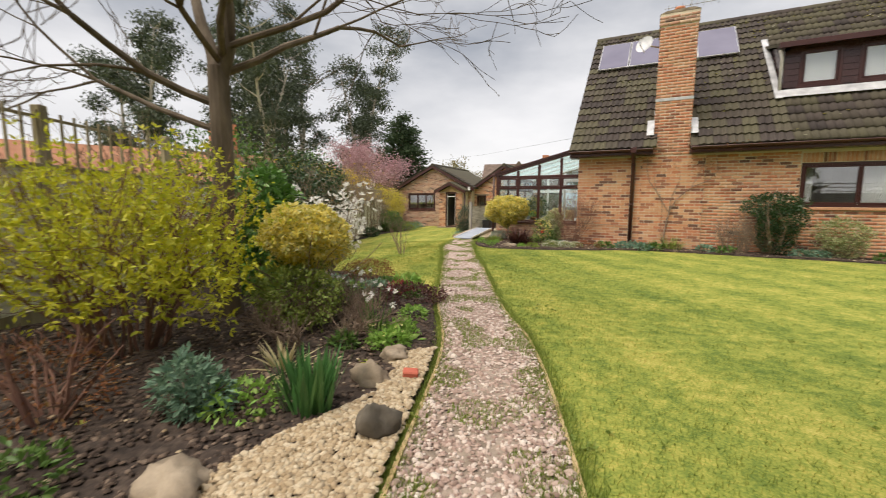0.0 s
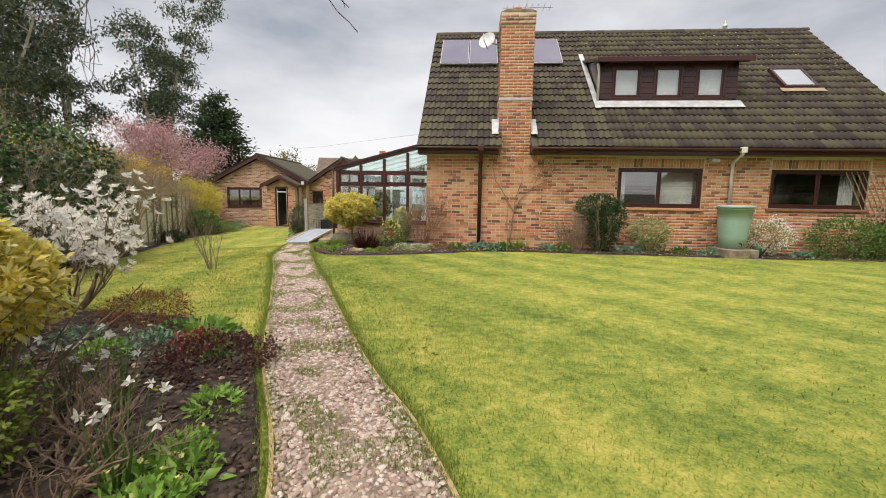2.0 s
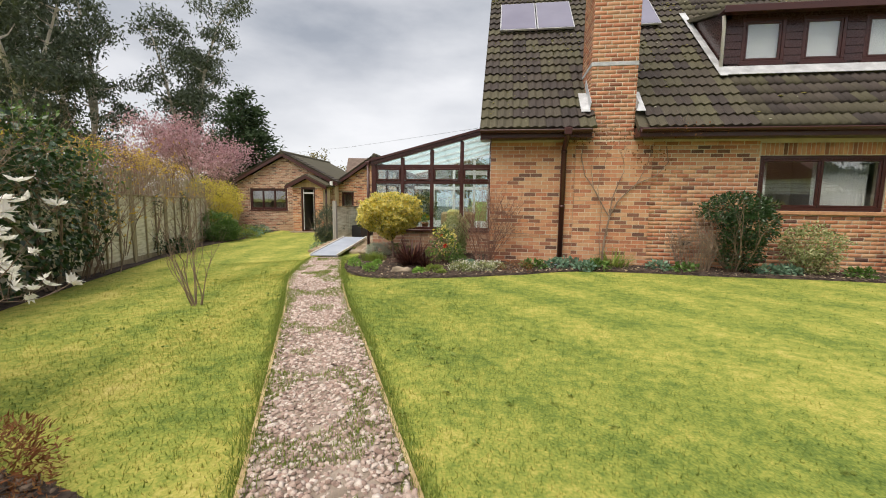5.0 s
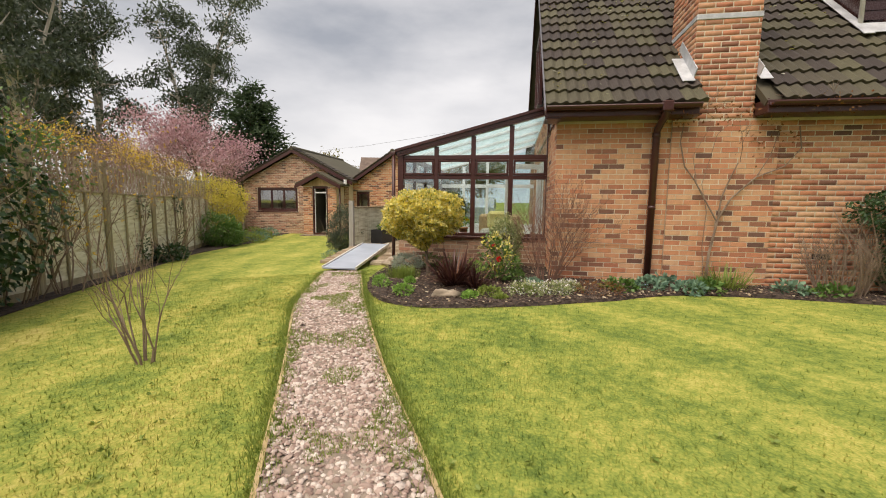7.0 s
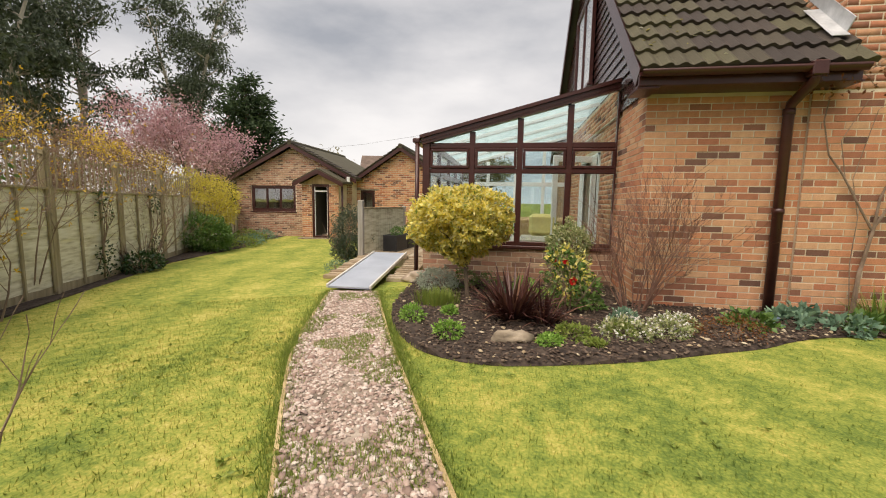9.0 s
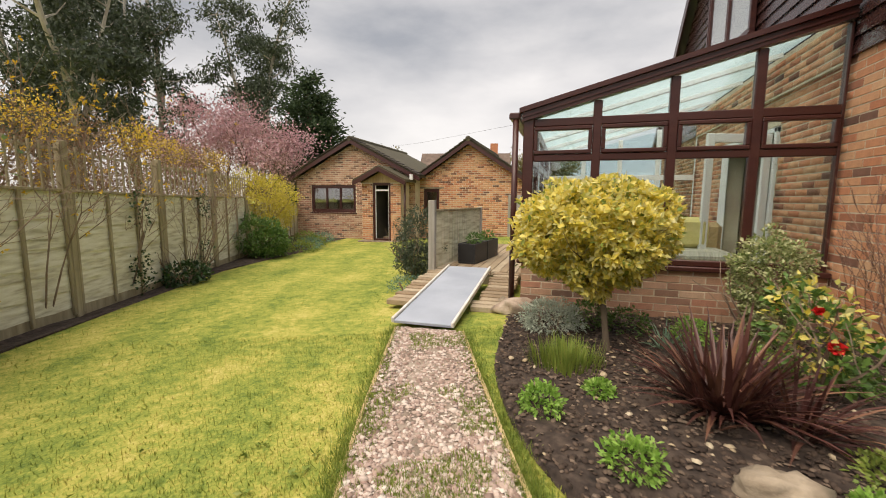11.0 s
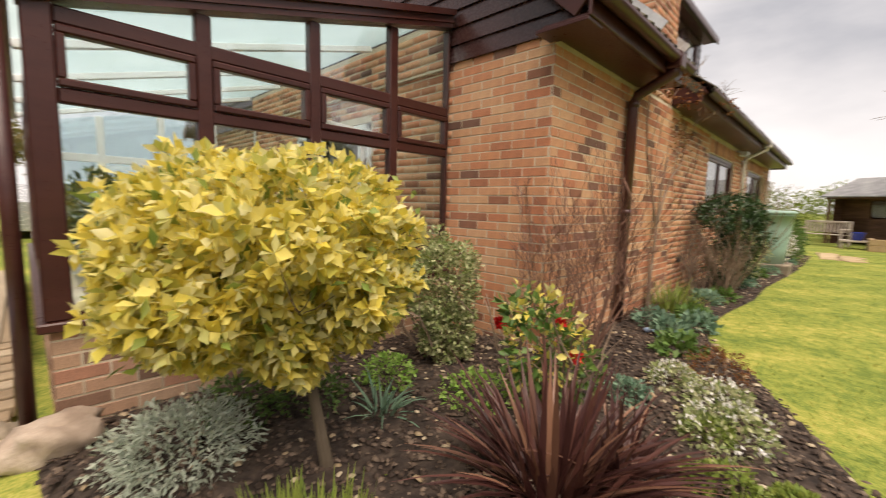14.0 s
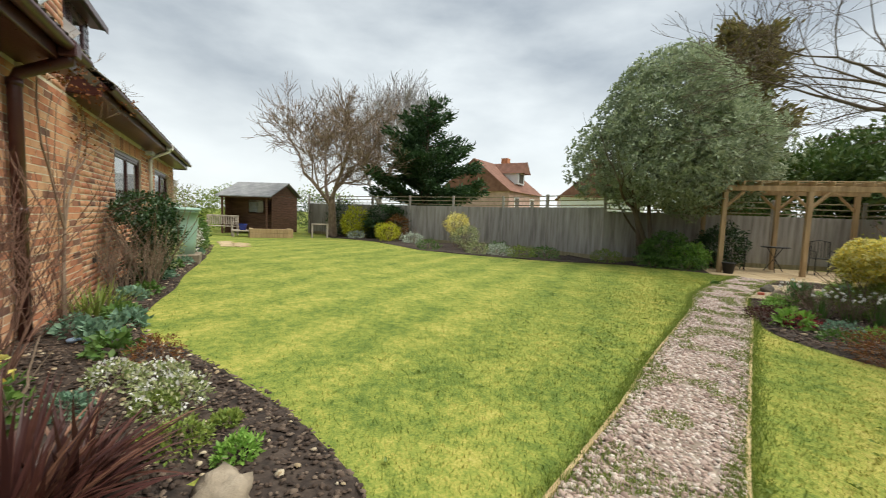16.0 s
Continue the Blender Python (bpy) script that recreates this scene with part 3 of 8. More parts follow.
# ---- the house ----
HX, HD, EAVE, SLOPE = 12.05, 8.9, 2.44, math.atan2(4.46, 4.8)
house = thing("house", "brick chalet house with a steep brown tiled roof", "house")
W1, W2 = (4.90, 6.98, 1.13, 2.13), (8.6, 10.88, 1.16, 2.12)
front = part("wall", walling(Mesh(), 0, HX, -0.3, EAVE, [W1, W2], True, 0, 0.28), M_MORTAR, house, "south wall of mixed orange and brown brick")
solds = [(a - 0.02, b + 0.02, 2.13, 2.36) for a, b, _, _ in (W1, W2)]
lay(brickwork(0.0, HX, 0.0, EAVE - 0.01, [W1, W2, *solds]), (0, 0, 0), 0, front, M_BRICK, M_BRICKS, lambda u, z: u < 2.05)
for a, b, z0, z1 in (W1, W2):
    n = round((b - a) / 0.075)
    lay([(a + (b - a) * i / n + 0.004, a + (b - a) * (i + 1) / n - 0.005, 2.14, 2.355) for i in range(n)], (0, 0, 0), 0, front, M_BRICK, M_BRICKS)
    part("sill", Mesh().box((a - 0.06, -0.05, z0 - 0.07), (b + 0.06, 0.1, z0 - 0.004), c=0.008), M_BRICK, house, "brown tiled window sill")
west = part("wall", walling(Mesh(), 0.28, HD, -0.3, EAVE, [(2.3, 4.1, 0.05, 2.1)], False, 0, 0.28), M_MORTAR, house, "west gable wall of orange brick")
lay(brickwork(-(HD), 0.0, 0.0, EAVE + 0.1, [(-4.1, -2.3, 0.0, 2.12)]), (0, 0, 0), math.pi * 1.5, west, M_BRICK, M_BRICKS, lambda u, z: u > -1.1)
part("wall", Mesh().box((HX - 0.28, 0.28, -0.3), (HX, HD, EAVE)).box((0.28, HD - 0.28, -0.3), (HX - 0.28, HD, EAVE)), M_MORTAR, house)
ez = lambda y: EAVE + 0.2 + (y + 0.35) * math.tan(SLOPE)
part("gable", Mesh().prism([(0.0, EAVE), (HD, EAVE), (HD, EAVE + 0.3), (HD / 2, ez(HD / 2) - 0.15), (0.0, EAVE + 0.3)], "x", 0.02, 0.2), M_CLAD, house)
part("gable", Mesh().prism([(0.0, EAVE), (HD, EAVE), (HD, EAVE + 0.3), (HD / 2, ez(HD / 2) - 0.15), (0.0, EAVE + 0.3)], "x", HX - 0.2, HX - 0.02), M_CLAD, house)
for i in range(28):
    z = EAVE + 0.02 + i * 0.15
    y0 = max(-0.3, (z - EAVE - 0.2) / math.tan(SLOPE) - 0.2)
    if y0 < HD / 2 - 0.2:
        m = Mesh()
        m.prism([(-0.032, z), (-0.012, z + 0.148), (0.02, z + 0.148), (0.02, z)], "y", y0, HD - y0)
        part("cladding_board", m, M_CLAD, house)
upper = part("wall", Mesh().box((-0.045, 1.13, EAVE - 0.02), (0.0, 5.6, 2.86)), M_MORTAR, house)
lay(brickwork(-5.6, -1.13, EAVE, 2.86), (-0.045, 0, 0), math.pi * 1.5, upper, M_BRICK, M_BRICKS)
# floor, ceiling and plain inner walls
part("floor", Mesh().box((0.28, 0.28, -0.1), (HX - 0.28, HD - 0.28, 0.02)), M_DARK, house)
part("upper_floor", Mesh().box((0.28, 0.28, EAVE - 0.08), (HX - 0.28, HD - 0.28, EAVE + 0.1)), M_PLASTER, house)
part("inner_wall", Mesh().box((0.28, 3.6, 0.02), (HX - 0.28, 3.7, EAVE - 0.08)).box((7.7, 0.28, 0.02), (7.8, 3.6, EAVE - 0.08)).box((4.0, 0.28, 0.02), (4.1, 3.6, EAVE - 0.08)), M_PLASTER, house)
window(house, *W1, pose(0, 0.06, 0), 2, sill=0.05)
window(house, *W2, pose(0, 0.06, 0), 2, sill=0.05)
# the wide sheet at 5.98 whitens its pane in place of a sky reflection
for x0, x1, folds in ((5.98, 6.9, 16), (4.98, 5.2, 4), (10.45, 10.8, 5)):
    cm = Mesh()
    for i in range(folds * 4 + 1):
        w = 0.30 + 0.025 * math.sin(i * math.pi / 2)
        cm.v += [(x0 + (x1 - x0) * i / (folds * 4), w, 1.1), (x0 + (x1 - x0) * i / (folds * 4), w, 2.14), (x0 + (x1 - x0) * i / (folds * 4), w + 0.006, 2.14), (x0 + (x1 - x0) * i / (folds * 4), w + 0.006, 1.1)]
    for i in range(folds * 4):
        cm.f += [tuple(4 * i + k for k in q) for q in ((0, 4, 5, 1), (1, 5, 6, 2), (2, 6, 7, 3))]
    part("curtain", cm, M_WHITE, house, "pale hanging curtain, the wide one in place of reflected sky", smooth=True)
gw = window(house, -5.15, -3.2, 3.45, 5.3, pose(-0.078, 0, 0, 0, 0, -90), 2, sill=0.03, bar=0.05)
# white sheets added behind the gable panes, standing in for reflected sky
part("blind", Mesh().box((-0.046, 3.25, 3.5), (-0.04, 4.15, 5.25)).box((-0.046, 4.2, 3.5), (-0.04, 5.1, 5.25)), M_WHITE, gw, "white sheet standing in for sky mirrored in the panes")
# roof slabs, tiles are laid on the south one
E0 = Vector((0, -0.36, 2.60))
up = Vector((0, math.cos(SLOPE), math.sin(SLOPE)))
RL = (HD / 2 + 0.36) / math.cos(SLOPE)
rmat = Matrix.Translation(E0) @ Matrix.Rotation(SLOPE, 4, "X")
rm = Mesh().box((-0.2, 0, -0.10), (1.84, RL, -0.01), rmat).box((2.66, 0, -0.10), (HX + 0.22, RL, -0.01), rmat).box((1.84, 1.2, -0.10), (2.66, RL, -0.01), rmat)
roof = part("roof", rm, M_TILES, house, "brown interlocking tiles with moss and lichen")
nm = Mesh().box((-0.2, -RL, -0.10), (HX + 0.22, 0, 0.0), Matrix.Translation((0, HD + 0.36, 2.60)) @ Matrix.Rotation(-SLOPE, 4, "X"))
part("roof", nm, M_TILES, house)
RZ = E0.z + RL * math.sin(SLOPE)
for i in range(28):
    x0 = -0.2 + i * 0.444
    rt = Mesh()
    n = 8
    for a in (x0, x0 + 0.45):
        for k in range(n + 1):
            t = math.pi * k / n
            rt.v.append((a, HD / 2 - 0.13 * math.cos(t), RZ - 0.05 + 0.13 * math.sin(t) + (0.008 if a > x0 else 0)))
    for k in range(n):
        rt.f.append((k, k + 1, n + 2 + k, n + 1 + k))
    part("ridge_tile", rt, M_TILE, roof, smooth=True)
# boards at the eaves and verges, gutter, soffit
part("fascia", Mesh().box((-0.2, -0.36, 2.43), (1.84, -0.335, 2.6), c=0.004), M_PVC, house)
part("fascia", Mesh().box((2.67, -0.36, 2.43), (HX + 0.2, -0.335, 2.6), c=0.004), M_PVC, house)
part("soffit", Mesh().box((-0.2, -0.335, 2.43), (1.88, 0.0, 2.445)).box((1.815, -0.335, 2.445), (1.84, -0.05, 2.62)), M_PVC, house)
part("soffit", Mesh().box((2.68, -0.335, 2.43), (HX + 0.2, 0.0, 2.445)).box((2.67, -0.335, 2.445), (2.695, -0.05, 2.62)), M_PVC, house)
for x0 in (-0.205, HX + 0.18):
    for sgn in (1, -1):
        o = E0 if sgn > 0 else Vector((0, HD + 0.36, 2.6))
        part("bargeboard", Mesh().box((x0, -0.02 if sgn > 0 else -RL, -0.19), (x0 + 0.03, RL if sgn > 0 else 0.02, 0.012), Matrix.Translation(o) @ Matrix.Rotation(SLOPE * sgn, 4, "X"), 0.004), M_PVC, house)
    part("soffit_box", Mesh().box((min(x0, x0 + 0.03), -0.345, 2.405), (x0 + 0.22 if x0 < 0 else x0 + 0.03, 0.05, 2.43), c=0.003), M_PVC, house)
for x0, x1 in ((-0.2, 1.83), (2.68, HX + 0.2)):
    g = Mesh()
    n = 8
    for a in (x0, x1):
        for r in (0.06, 0.054):
            for k in range(n + 1):
                t = math.pi * (1 + k / n)
                g.v.append((a, -0.425 + r * math.cos(t), 2.565 + r * math.sin(t) * 1.0))
    q = n + 1
    for k in range(n):
        g.f += [(k, k + 1, 2 * q + k + 1, 2 * q + k), (q + k, q + k + 1, 3 * q + k + 1, 3 * q + k)]
    g.f += [(0, q, 3 * q, 2 * q), (n, q + n, 3 * q + n, 2 * q + n)]
    part("gutter", g, M_PVC, house, smooth=True)


def downpipe(x, material, label, rad):
    m = Mesh().tube([(x, -0.425, 2.52), (x, -0.42, 2.44), (x, -0.10, 2.28), (x, -0.07, 2.2), (x, -0.07, -0.1 if x < 5 else 1.25)], rad, 12)
    p = part("downpipe", m, material, house, label, smooth=True)
    for z in (2.2, 1.15):
        part("collar", Mesh().lathe([(rad + 0.007, z - 0.03), (rad + 0.007, z + 0.03)], x, -0.07, 12), material, p, smooth=True)
    part("hopper", Mesh().box((x - 0.07, -0.49, 2.46), (x + 0.07, -0.36, 2.6), c=0.012), material, p)


downpipe(1.40, M_PVC, "dark brown plastic downpipe", 0.05)
downpipe(7.62, M_RAMPE, "pale grey downpipe feeding the water butt", 0.036)
# chimney breast and stack
CB = (1.62, 3.02, -0.045)
breast = part("chimney", Mesh().box((CB[0], CB[2], -0.2), (CB[1], 0.02, 2.42)), M_MORTAR, house, "tall orange brick chimney stack")
lay(brickwork(CB[0], CB[1], 0.0, 2.42), (0, CB[2], 0), 0, breast, M_BRICK, M_BRICKS, lambda u, z: True)
CT, SX0, SX1 = 5.88, 1.84, 2.66
stk = part("chimney_shaft", Mesh().box((SX0, CB[2], 2.422), (SX1, 0.9, CT - 0.02)), M_MORTAR, breast)
band = [(1.7, 2.8, 3.77, 3.84)]
lay(brickwork(SX0, SX1, 2.425, CT - 0.28, band), (0, CB[2], 0), 0, stk, M_BRICK, M_STACK)
lay(brickwork(-0.9, 0.045, 2.425, CT - 0.28), (SX0, 0, 0), math.pi * 1.5, stk, M_BRICK, M_STACK)
lay(brickwork(-0.045, 0.9, 2.425, CT - 0.28), (SX1, 0, 0), math.pi * 0.5, stk, M_BRICK, M_STACK)
part("cap", Mesh().box((SX0 - 0.02, CB[2] - 0.022, CT - 0.28), (SX1 + 0.02, 0.92, CT), c=0.004), M_MORTAR, breast, "weathered brick capping")
lay(brickwork(SX0 - 0.02, SX1 + 0.02, CT - 0.28, CT - 0.01), (0, CB[2] - 0.024, 0), 0, stk, M_BRICK, M_BROWNB)
lay(brickwork(-0.92, 0.067, CT - 0.28, CT - 0.01), (SX0 - 0.022, 0, 0), math.pi * 1.5, stk, M_BRICK, M_BROWNB)
part("flaunching", Mesh().prism([(SX0 - 0.03, CT), (SX1 + 0.03, CT), (SX1 - 0.12, CT + 0.06), (SX0 + 0.12, CT + 0.06)], "y", CB[2] - 0.03, 0.93), M_STONE, breast)
part("band", Mesh().box((SX0 - 0.012, CB[2] - 0.014, 3.77), (SX1 + 0.012, 0.9, 3.84), c=0.004), M_LEAD, breast, "pale weathered band")
part("chimney_pot", Mesh().lathe([(0.115, CT + 0.03), (0.10, CT + 0.12), (0.095, CT + 0.2), (0.12, CT + 0.22), (0.12, CT + 0.27), (0.08, CT + 0.27)], 2.25, 0.4, 18), M_TERRA, breast, "terracotta pot", smooth=True)
for x0, x1 in ((SX0 - 0.17, SX0), (SX1, SX1 + 0.16)):
    part("flashing", Mesh().box((x0, 0.38, 0.088), (x1, 1.05, 0.100), Matrix.Translation((0, -0.36, 2.60)) @ Matrix.Rotation(SLOPE, 4, "X"), 0.004).box((x1 - 0.012 if x0 < 2 else x0 + 0.001, 0.45, 0.1), (x1 - 0.001 if x0 < 2 else x0 + 0.012, 1.3, 0.24), Matrix.Translation((0, -0.36, 2.60)) @ Matrix.Rotation(SLOPE, 4, "X")), M_LEAD, breast, "lead flashing")
# dormer
DX0, DX1, DY, DZ0, DZ1 = 4.62, 8.20, 1.06, 3.86, 5.02
dormer = part("dormer", Mesh().box((DX0, DY, DZ0), (DX1, DY + 0.12, 4.06)).box((DX0, DY, 4.93), (DX1, DY + 0.12, DZ1)), M_CLAD, house, "box dormer clad in dark brown boards")
for q in (DX0, DX1 - 0.1):
    part("cheek", Mesh().prism([(DY, DZ0 - 0.1), (DY, DZ1 + 0.02), (DY + 2.0, DZ1 + 0.58)], "x", q, q + 0.1), M_CLAD, dormer)
ww = [(4.93, 5.72), (6.03, 6.80), (7.12, 7.90)]
xs = [DX0] + [q for w in ww for q in w] + [DX1]
for i in range(0, len(xs), 2):
    for k in range(6):
        z = 4.06 + k * 0.145
        part("board", Mesh().prism([(DY - 0.016, z), (DY - 0.004, z + 0.143), (DY + 0.1, z + 0.143), (DY + 0.1, z)], "x", xs[i] + 0.002, xs[i + 1] - 0.002), M_CLAD, dormer)
for a, b in ww:
    window(dormer, a, b, 4.06, 4.93, pose(0, DY + 0.02, 0), 1, sill=0.03)
    bl = Mesh()
    for k in range(3):
        bl.box((a + 0.03, DY + 0.09 + 0.004 * k, 4.02 + 0.3 * k), (b - 0.03, DY + 0.1 + 0.004 * k, 4.33 + 0.3 * k), c=0.003)
    part("blind", bl, M_WHITE, dormer, "closed white roller blind")
part("roof", Mesh().box((DX0 - 0.12, -0.3, -0.05), (DX1 + 0.20, 2.5, 0.02), Matrix.Translation((0, DY, DZ1 + 0.09)) @ Matrix.Rotation(radians(16), 4, "X")), M_TILES, dormer)
part("fascia", Mesh().box((DX0 - 0.18, DY - 0.30, DZ1 - 0.07), (DX1 + 0.24, DY - 0.27, DZ1 + 0.06), c=0.005).box((DX0 - 0.18, DY - 0.27, DZ1 - 0.01), (DX1 + 0.24, DY + 0.02, DZ1 + 0.005)), M_PVC, dormer)
part("apron", Mesh().box((DX0 - 0.05, 1.64, 0.090), (DX1 + 0.1, 1.96, 0.104), Matrix.Translation((0, -0.36, 2.60)) @ Matrix.Rotation(SLOPE, 4, "X"), 0.004), M_LEAD, dormer, "pale lead apron under the dormer")
part("valley", Mesh().box((DX0 - 0.17, 1.6, 0.092), (DX0 - 0.03, 4.75, 0.108), Matrix.Translation((0, -0.36, 2.60)) @ Matrix.Rotation(SLOPE, 4, "X"), 0.004), M_LEAD, dormer, "white lead valley beside the dormer")
part("vent_pipe", Mesh().tube([(DX0 - 0.06, DY - 0.05, 4.0), (DX0 - 0.06, DY - 0.05, 4.75), (DX0 - 0.12, DY - 0.14, 4.95)], 0.034, 8), M_RAMPE, dormer, smooth=True)
# roof window
rw = Matrix.Translation((0, -0.36, 2.60)) @ Matrix.Rotation(SLOPE, 4, "X")
sk = part("roof_window", Mesh().box((9.7, 2.62, 0.03), (10.6, 2.69, 0.16), rw, 0.01).box((9.7, 3.59, 0.03), (10.6, 3.66, 0.16), rw, 0.01).box((9.7, 2.69, 0.03), (9.77, 3.59, 0.16), rw, 0.01).box((10.53, 2.69, 0.03), (10.6, 3.59, 0.16), rw, 0.01), M_CLAD, house, "roof window with dark frame")
part("pane", Mesh().box((9.76, 2.68, 0.125), (10.54, 3.6, 0.135), rw), surf("roof_window_glass", [(0.34, 0.37, 0.42), (0.42, 0.45, 0.5)], 1, 0.08, 0, 20, fine=0.02, spec=0.9), sk)
part("flashing", Mesh().box((9.58, 2.44, 0.09), (10.72, 2.61, 0.105), rw, 0.004), surf("tan_flashing", [(0.3, 0.22, 0.15), (0.38, 0.29, 0.2)], 5, 0.7, 0.1, 30), sk)
# solar panels, dish, aerial, bird spike
for i, (a, b) in enumerate(((0.08, 0.98), (1.0, 1.9), (2.86, 3.9))):
    sp = thing("solar_panel", "grey-violet solar panel lying on the tiled roof", "solar panel", (a, 2.6, 5.6), group="solar panels")
    part("frame", Mesh().box((a, 4.11, 0.10), (b, 5.8, 0.15), rw, 0.006), M_ALU, sp)
    part("cell_sheet", Mesh().box((a + 0.025, 4.135, 0.148), (b - 0.025, 5.775, 0.155), rw), M_SOLAR, sp)
dish = thing("satellite_dish", "grey satellite dish bracketed to the chimney", "satellite dish", (1.86, 0.5, 5.2))
dm = Mesh()
for r in range(6):
    for k in range(18):
        a = 2 * math.pi * k / 18
        q = r / 5 * 0.22
        dm.v.append(tuple(Matrix.Translation((1.5, 0.15, 5.28)) @ Matrix.Rotation(radians(68), 4, "X") @ Matrix.Rotation(radians(-25), 4, "Y") @ Vector((q * math.cos(a), q * math.sin(a), q * q * 0.9))))
for r in range(5):
    for k in range(18):
        dm.f.append((r * 18 + k, r * 18 + (k + 1) % 18, (r + 1) * 18 + (k + 1) % 18, (r + 1) * 18 + k))
part("reflector", dm, M_LEAD, dish, smooth=True)
part("arm", Mesh().tube([(1.85, 0.35, 5.23), (1.52, 0.19, 5.28)], 0.02, 6).tube([(1.5, 0.05, 5.06), (1.4, -0.2, 5.18), (1.39, -0.2, 5.33)], 0.012, 6), M_ALU, dish)
aer = thing("aerial", "thin television aerial on the chimney", "aerial", (2.6, 0.7, CT))
part("mast", Mesh().tube([(2.52, 0.7, CT), (2.52, 0.7, CT + 0.6)], 0.015, 6), M_ALU, aer)
part("boom", Mesh().tube([(1.9, 0.7, CT + 0.42), (3.2, 0.7, CT + 0.42)], 0.009, 5), M_ALU, aer)
for i in range(8):
    part("element", Mesh().tube([(2.0 + 0.16 * i, 0.5, CT + 0.42), (2.0 + 0.16 * i, 0.9, CT + 0.42)], 0.005, 4), M_ALU, aer)
tagged(part("bird_figure", Mesh().lathe([(0.03, RZ + 0.06), (0.09, RZ + 0.16), (0.06, RZ + 0.24), (0.05, RZ + 0.3), (0.01, RZ + 0.36)], 9.6, HD / 2, 8), M_LEAD), "small grey ornament on the roof ridge", "finial")
sec = thing("security_light", "small grey floodlight under the eaves", "wall light", (7.15, -0.05, 2.3))
part("lamp_head", Mesh().box((7.05, -0.2, 2.27), (7.25, -0.06, 2.36), c=0.015), M_LEAD, sec)
part("bracket", Mesh().tube([(7.15, 0.0, 2.38), (7.15, -0.12, 2.34)], 0.02, 6), M_LEAD, sec)
vent = thing("air_brick", "small dark air brick low in the wall", "vent", (3.7, 0, 0.5))
part("grille", Mesh().box((3.62, -0.015, 0.45), (3.84, 0.0, 0.52), c=0.003), M_BLACK, vent)


# ---- conservatory ----
cons = thing("conservatory", "lean-to conservatory with mahogany frames on a low brick wall", "conservatory", (-1.4, 1.05, 0))
CY, CX, CN = 1.05, -2.78, 5.6
dwarf = part("dwarf_wall", Mesh().box((CX, CY, -0.3), (-0.012, CY + 0.2, 0.52)).box((CX, CY + 0.2, -0.3), (CX + 0.2, CN, 0.52)), M_MORTAR, cons, "low brown brick wall")
lay(brickwork(CX, -0.02, -0.05, 0.52), (0, CY, 0), 0, dwarf, M_BROWNB1, M_BROWNB, lambda u, z: True)
lay(brickwork(-CN, -CY, -0.05, 0.52), (CX, 0, 0), math.pi * 1.5, dwarf, M_BROWNB1, M_BROWNB)
part("sill", Mesh().box((CX - 0.05, CY - 0.05, 0.522), (-0.012, CY + 0.12, 0.57), c=0.008).box((CX - 0.05, CY + 0.12, 0.522), (CX + 0.12, CN, 0.57), c=0.008), M_PVC, cons)
rz = lambda x: 2.06 + (x - CX) * 0.262
MUL = [CX, -2.06, -1.37, -0.68, 0.0]
part("post", Mesh().box((CX - 0.02, CY - 0.02, 0.57), (CX + 0.09, CY + 0.09, 2.08), c=0.008), M_PVC, cons)
part("post", Mesh().box((-0.06, CY, 0.57), (-0.036, CY + 0.07, 2.74), c=0.004), M_PVC, cons)
for x in MUL[1:4]:
    part("mullion", Mesh().box((x - 0.042, CY - 0.006, 0.57), (x + 0.042, CY + 0.064, rz(x) - 0.03), c=0.008), M_PVC, cons)
for z0, z1 in ((0.57, 0.63), (1.62, 1.69), (1.98, 2.06)):
    part("rail", Mesh().box((CX + 0.09, CY - 0.002, z0), (-0.06, CY + 0.06, z1), c=0.008), M_PVC, cons)
part("raking_beam", Mesh().prism([(CX - 0.03, rz(CX - 0.03) - 0.02), (-0.05, rz(-0.05) - 0.02), (-0.05, rz(-0.05) + 0.075), (CX - 0.03, rz(CX - 0.03) + 0.075)], "y", CY - 0.05, CY + 0.07), M_PVC, cons)
part("raking_bead", Mesh().prism([(CX - 0.03, rz(CX - 0.03) + 0.018), (-0.05, rz(-0.05) + 0.018), (-0.05, rz(-0.05) + 0.034), (CX - 0.03, rz(CX - 0.03) + 0.034)], "y", CY - 0.062, CY - 0.05), M_PVC, cons)
part("raking_trim", Mesh().prism([(CX - 0.06, rz(CX - 0.06) + 0.076), (-0.05, rz(-0.05) + 0.076), (-0.05, rz(-0.05) + 0.125), (CX - 0.06, rz(CX - 0.06) + 0.125)], "y", CY - 0.08, CY + 0.07), M_PVC, cons)
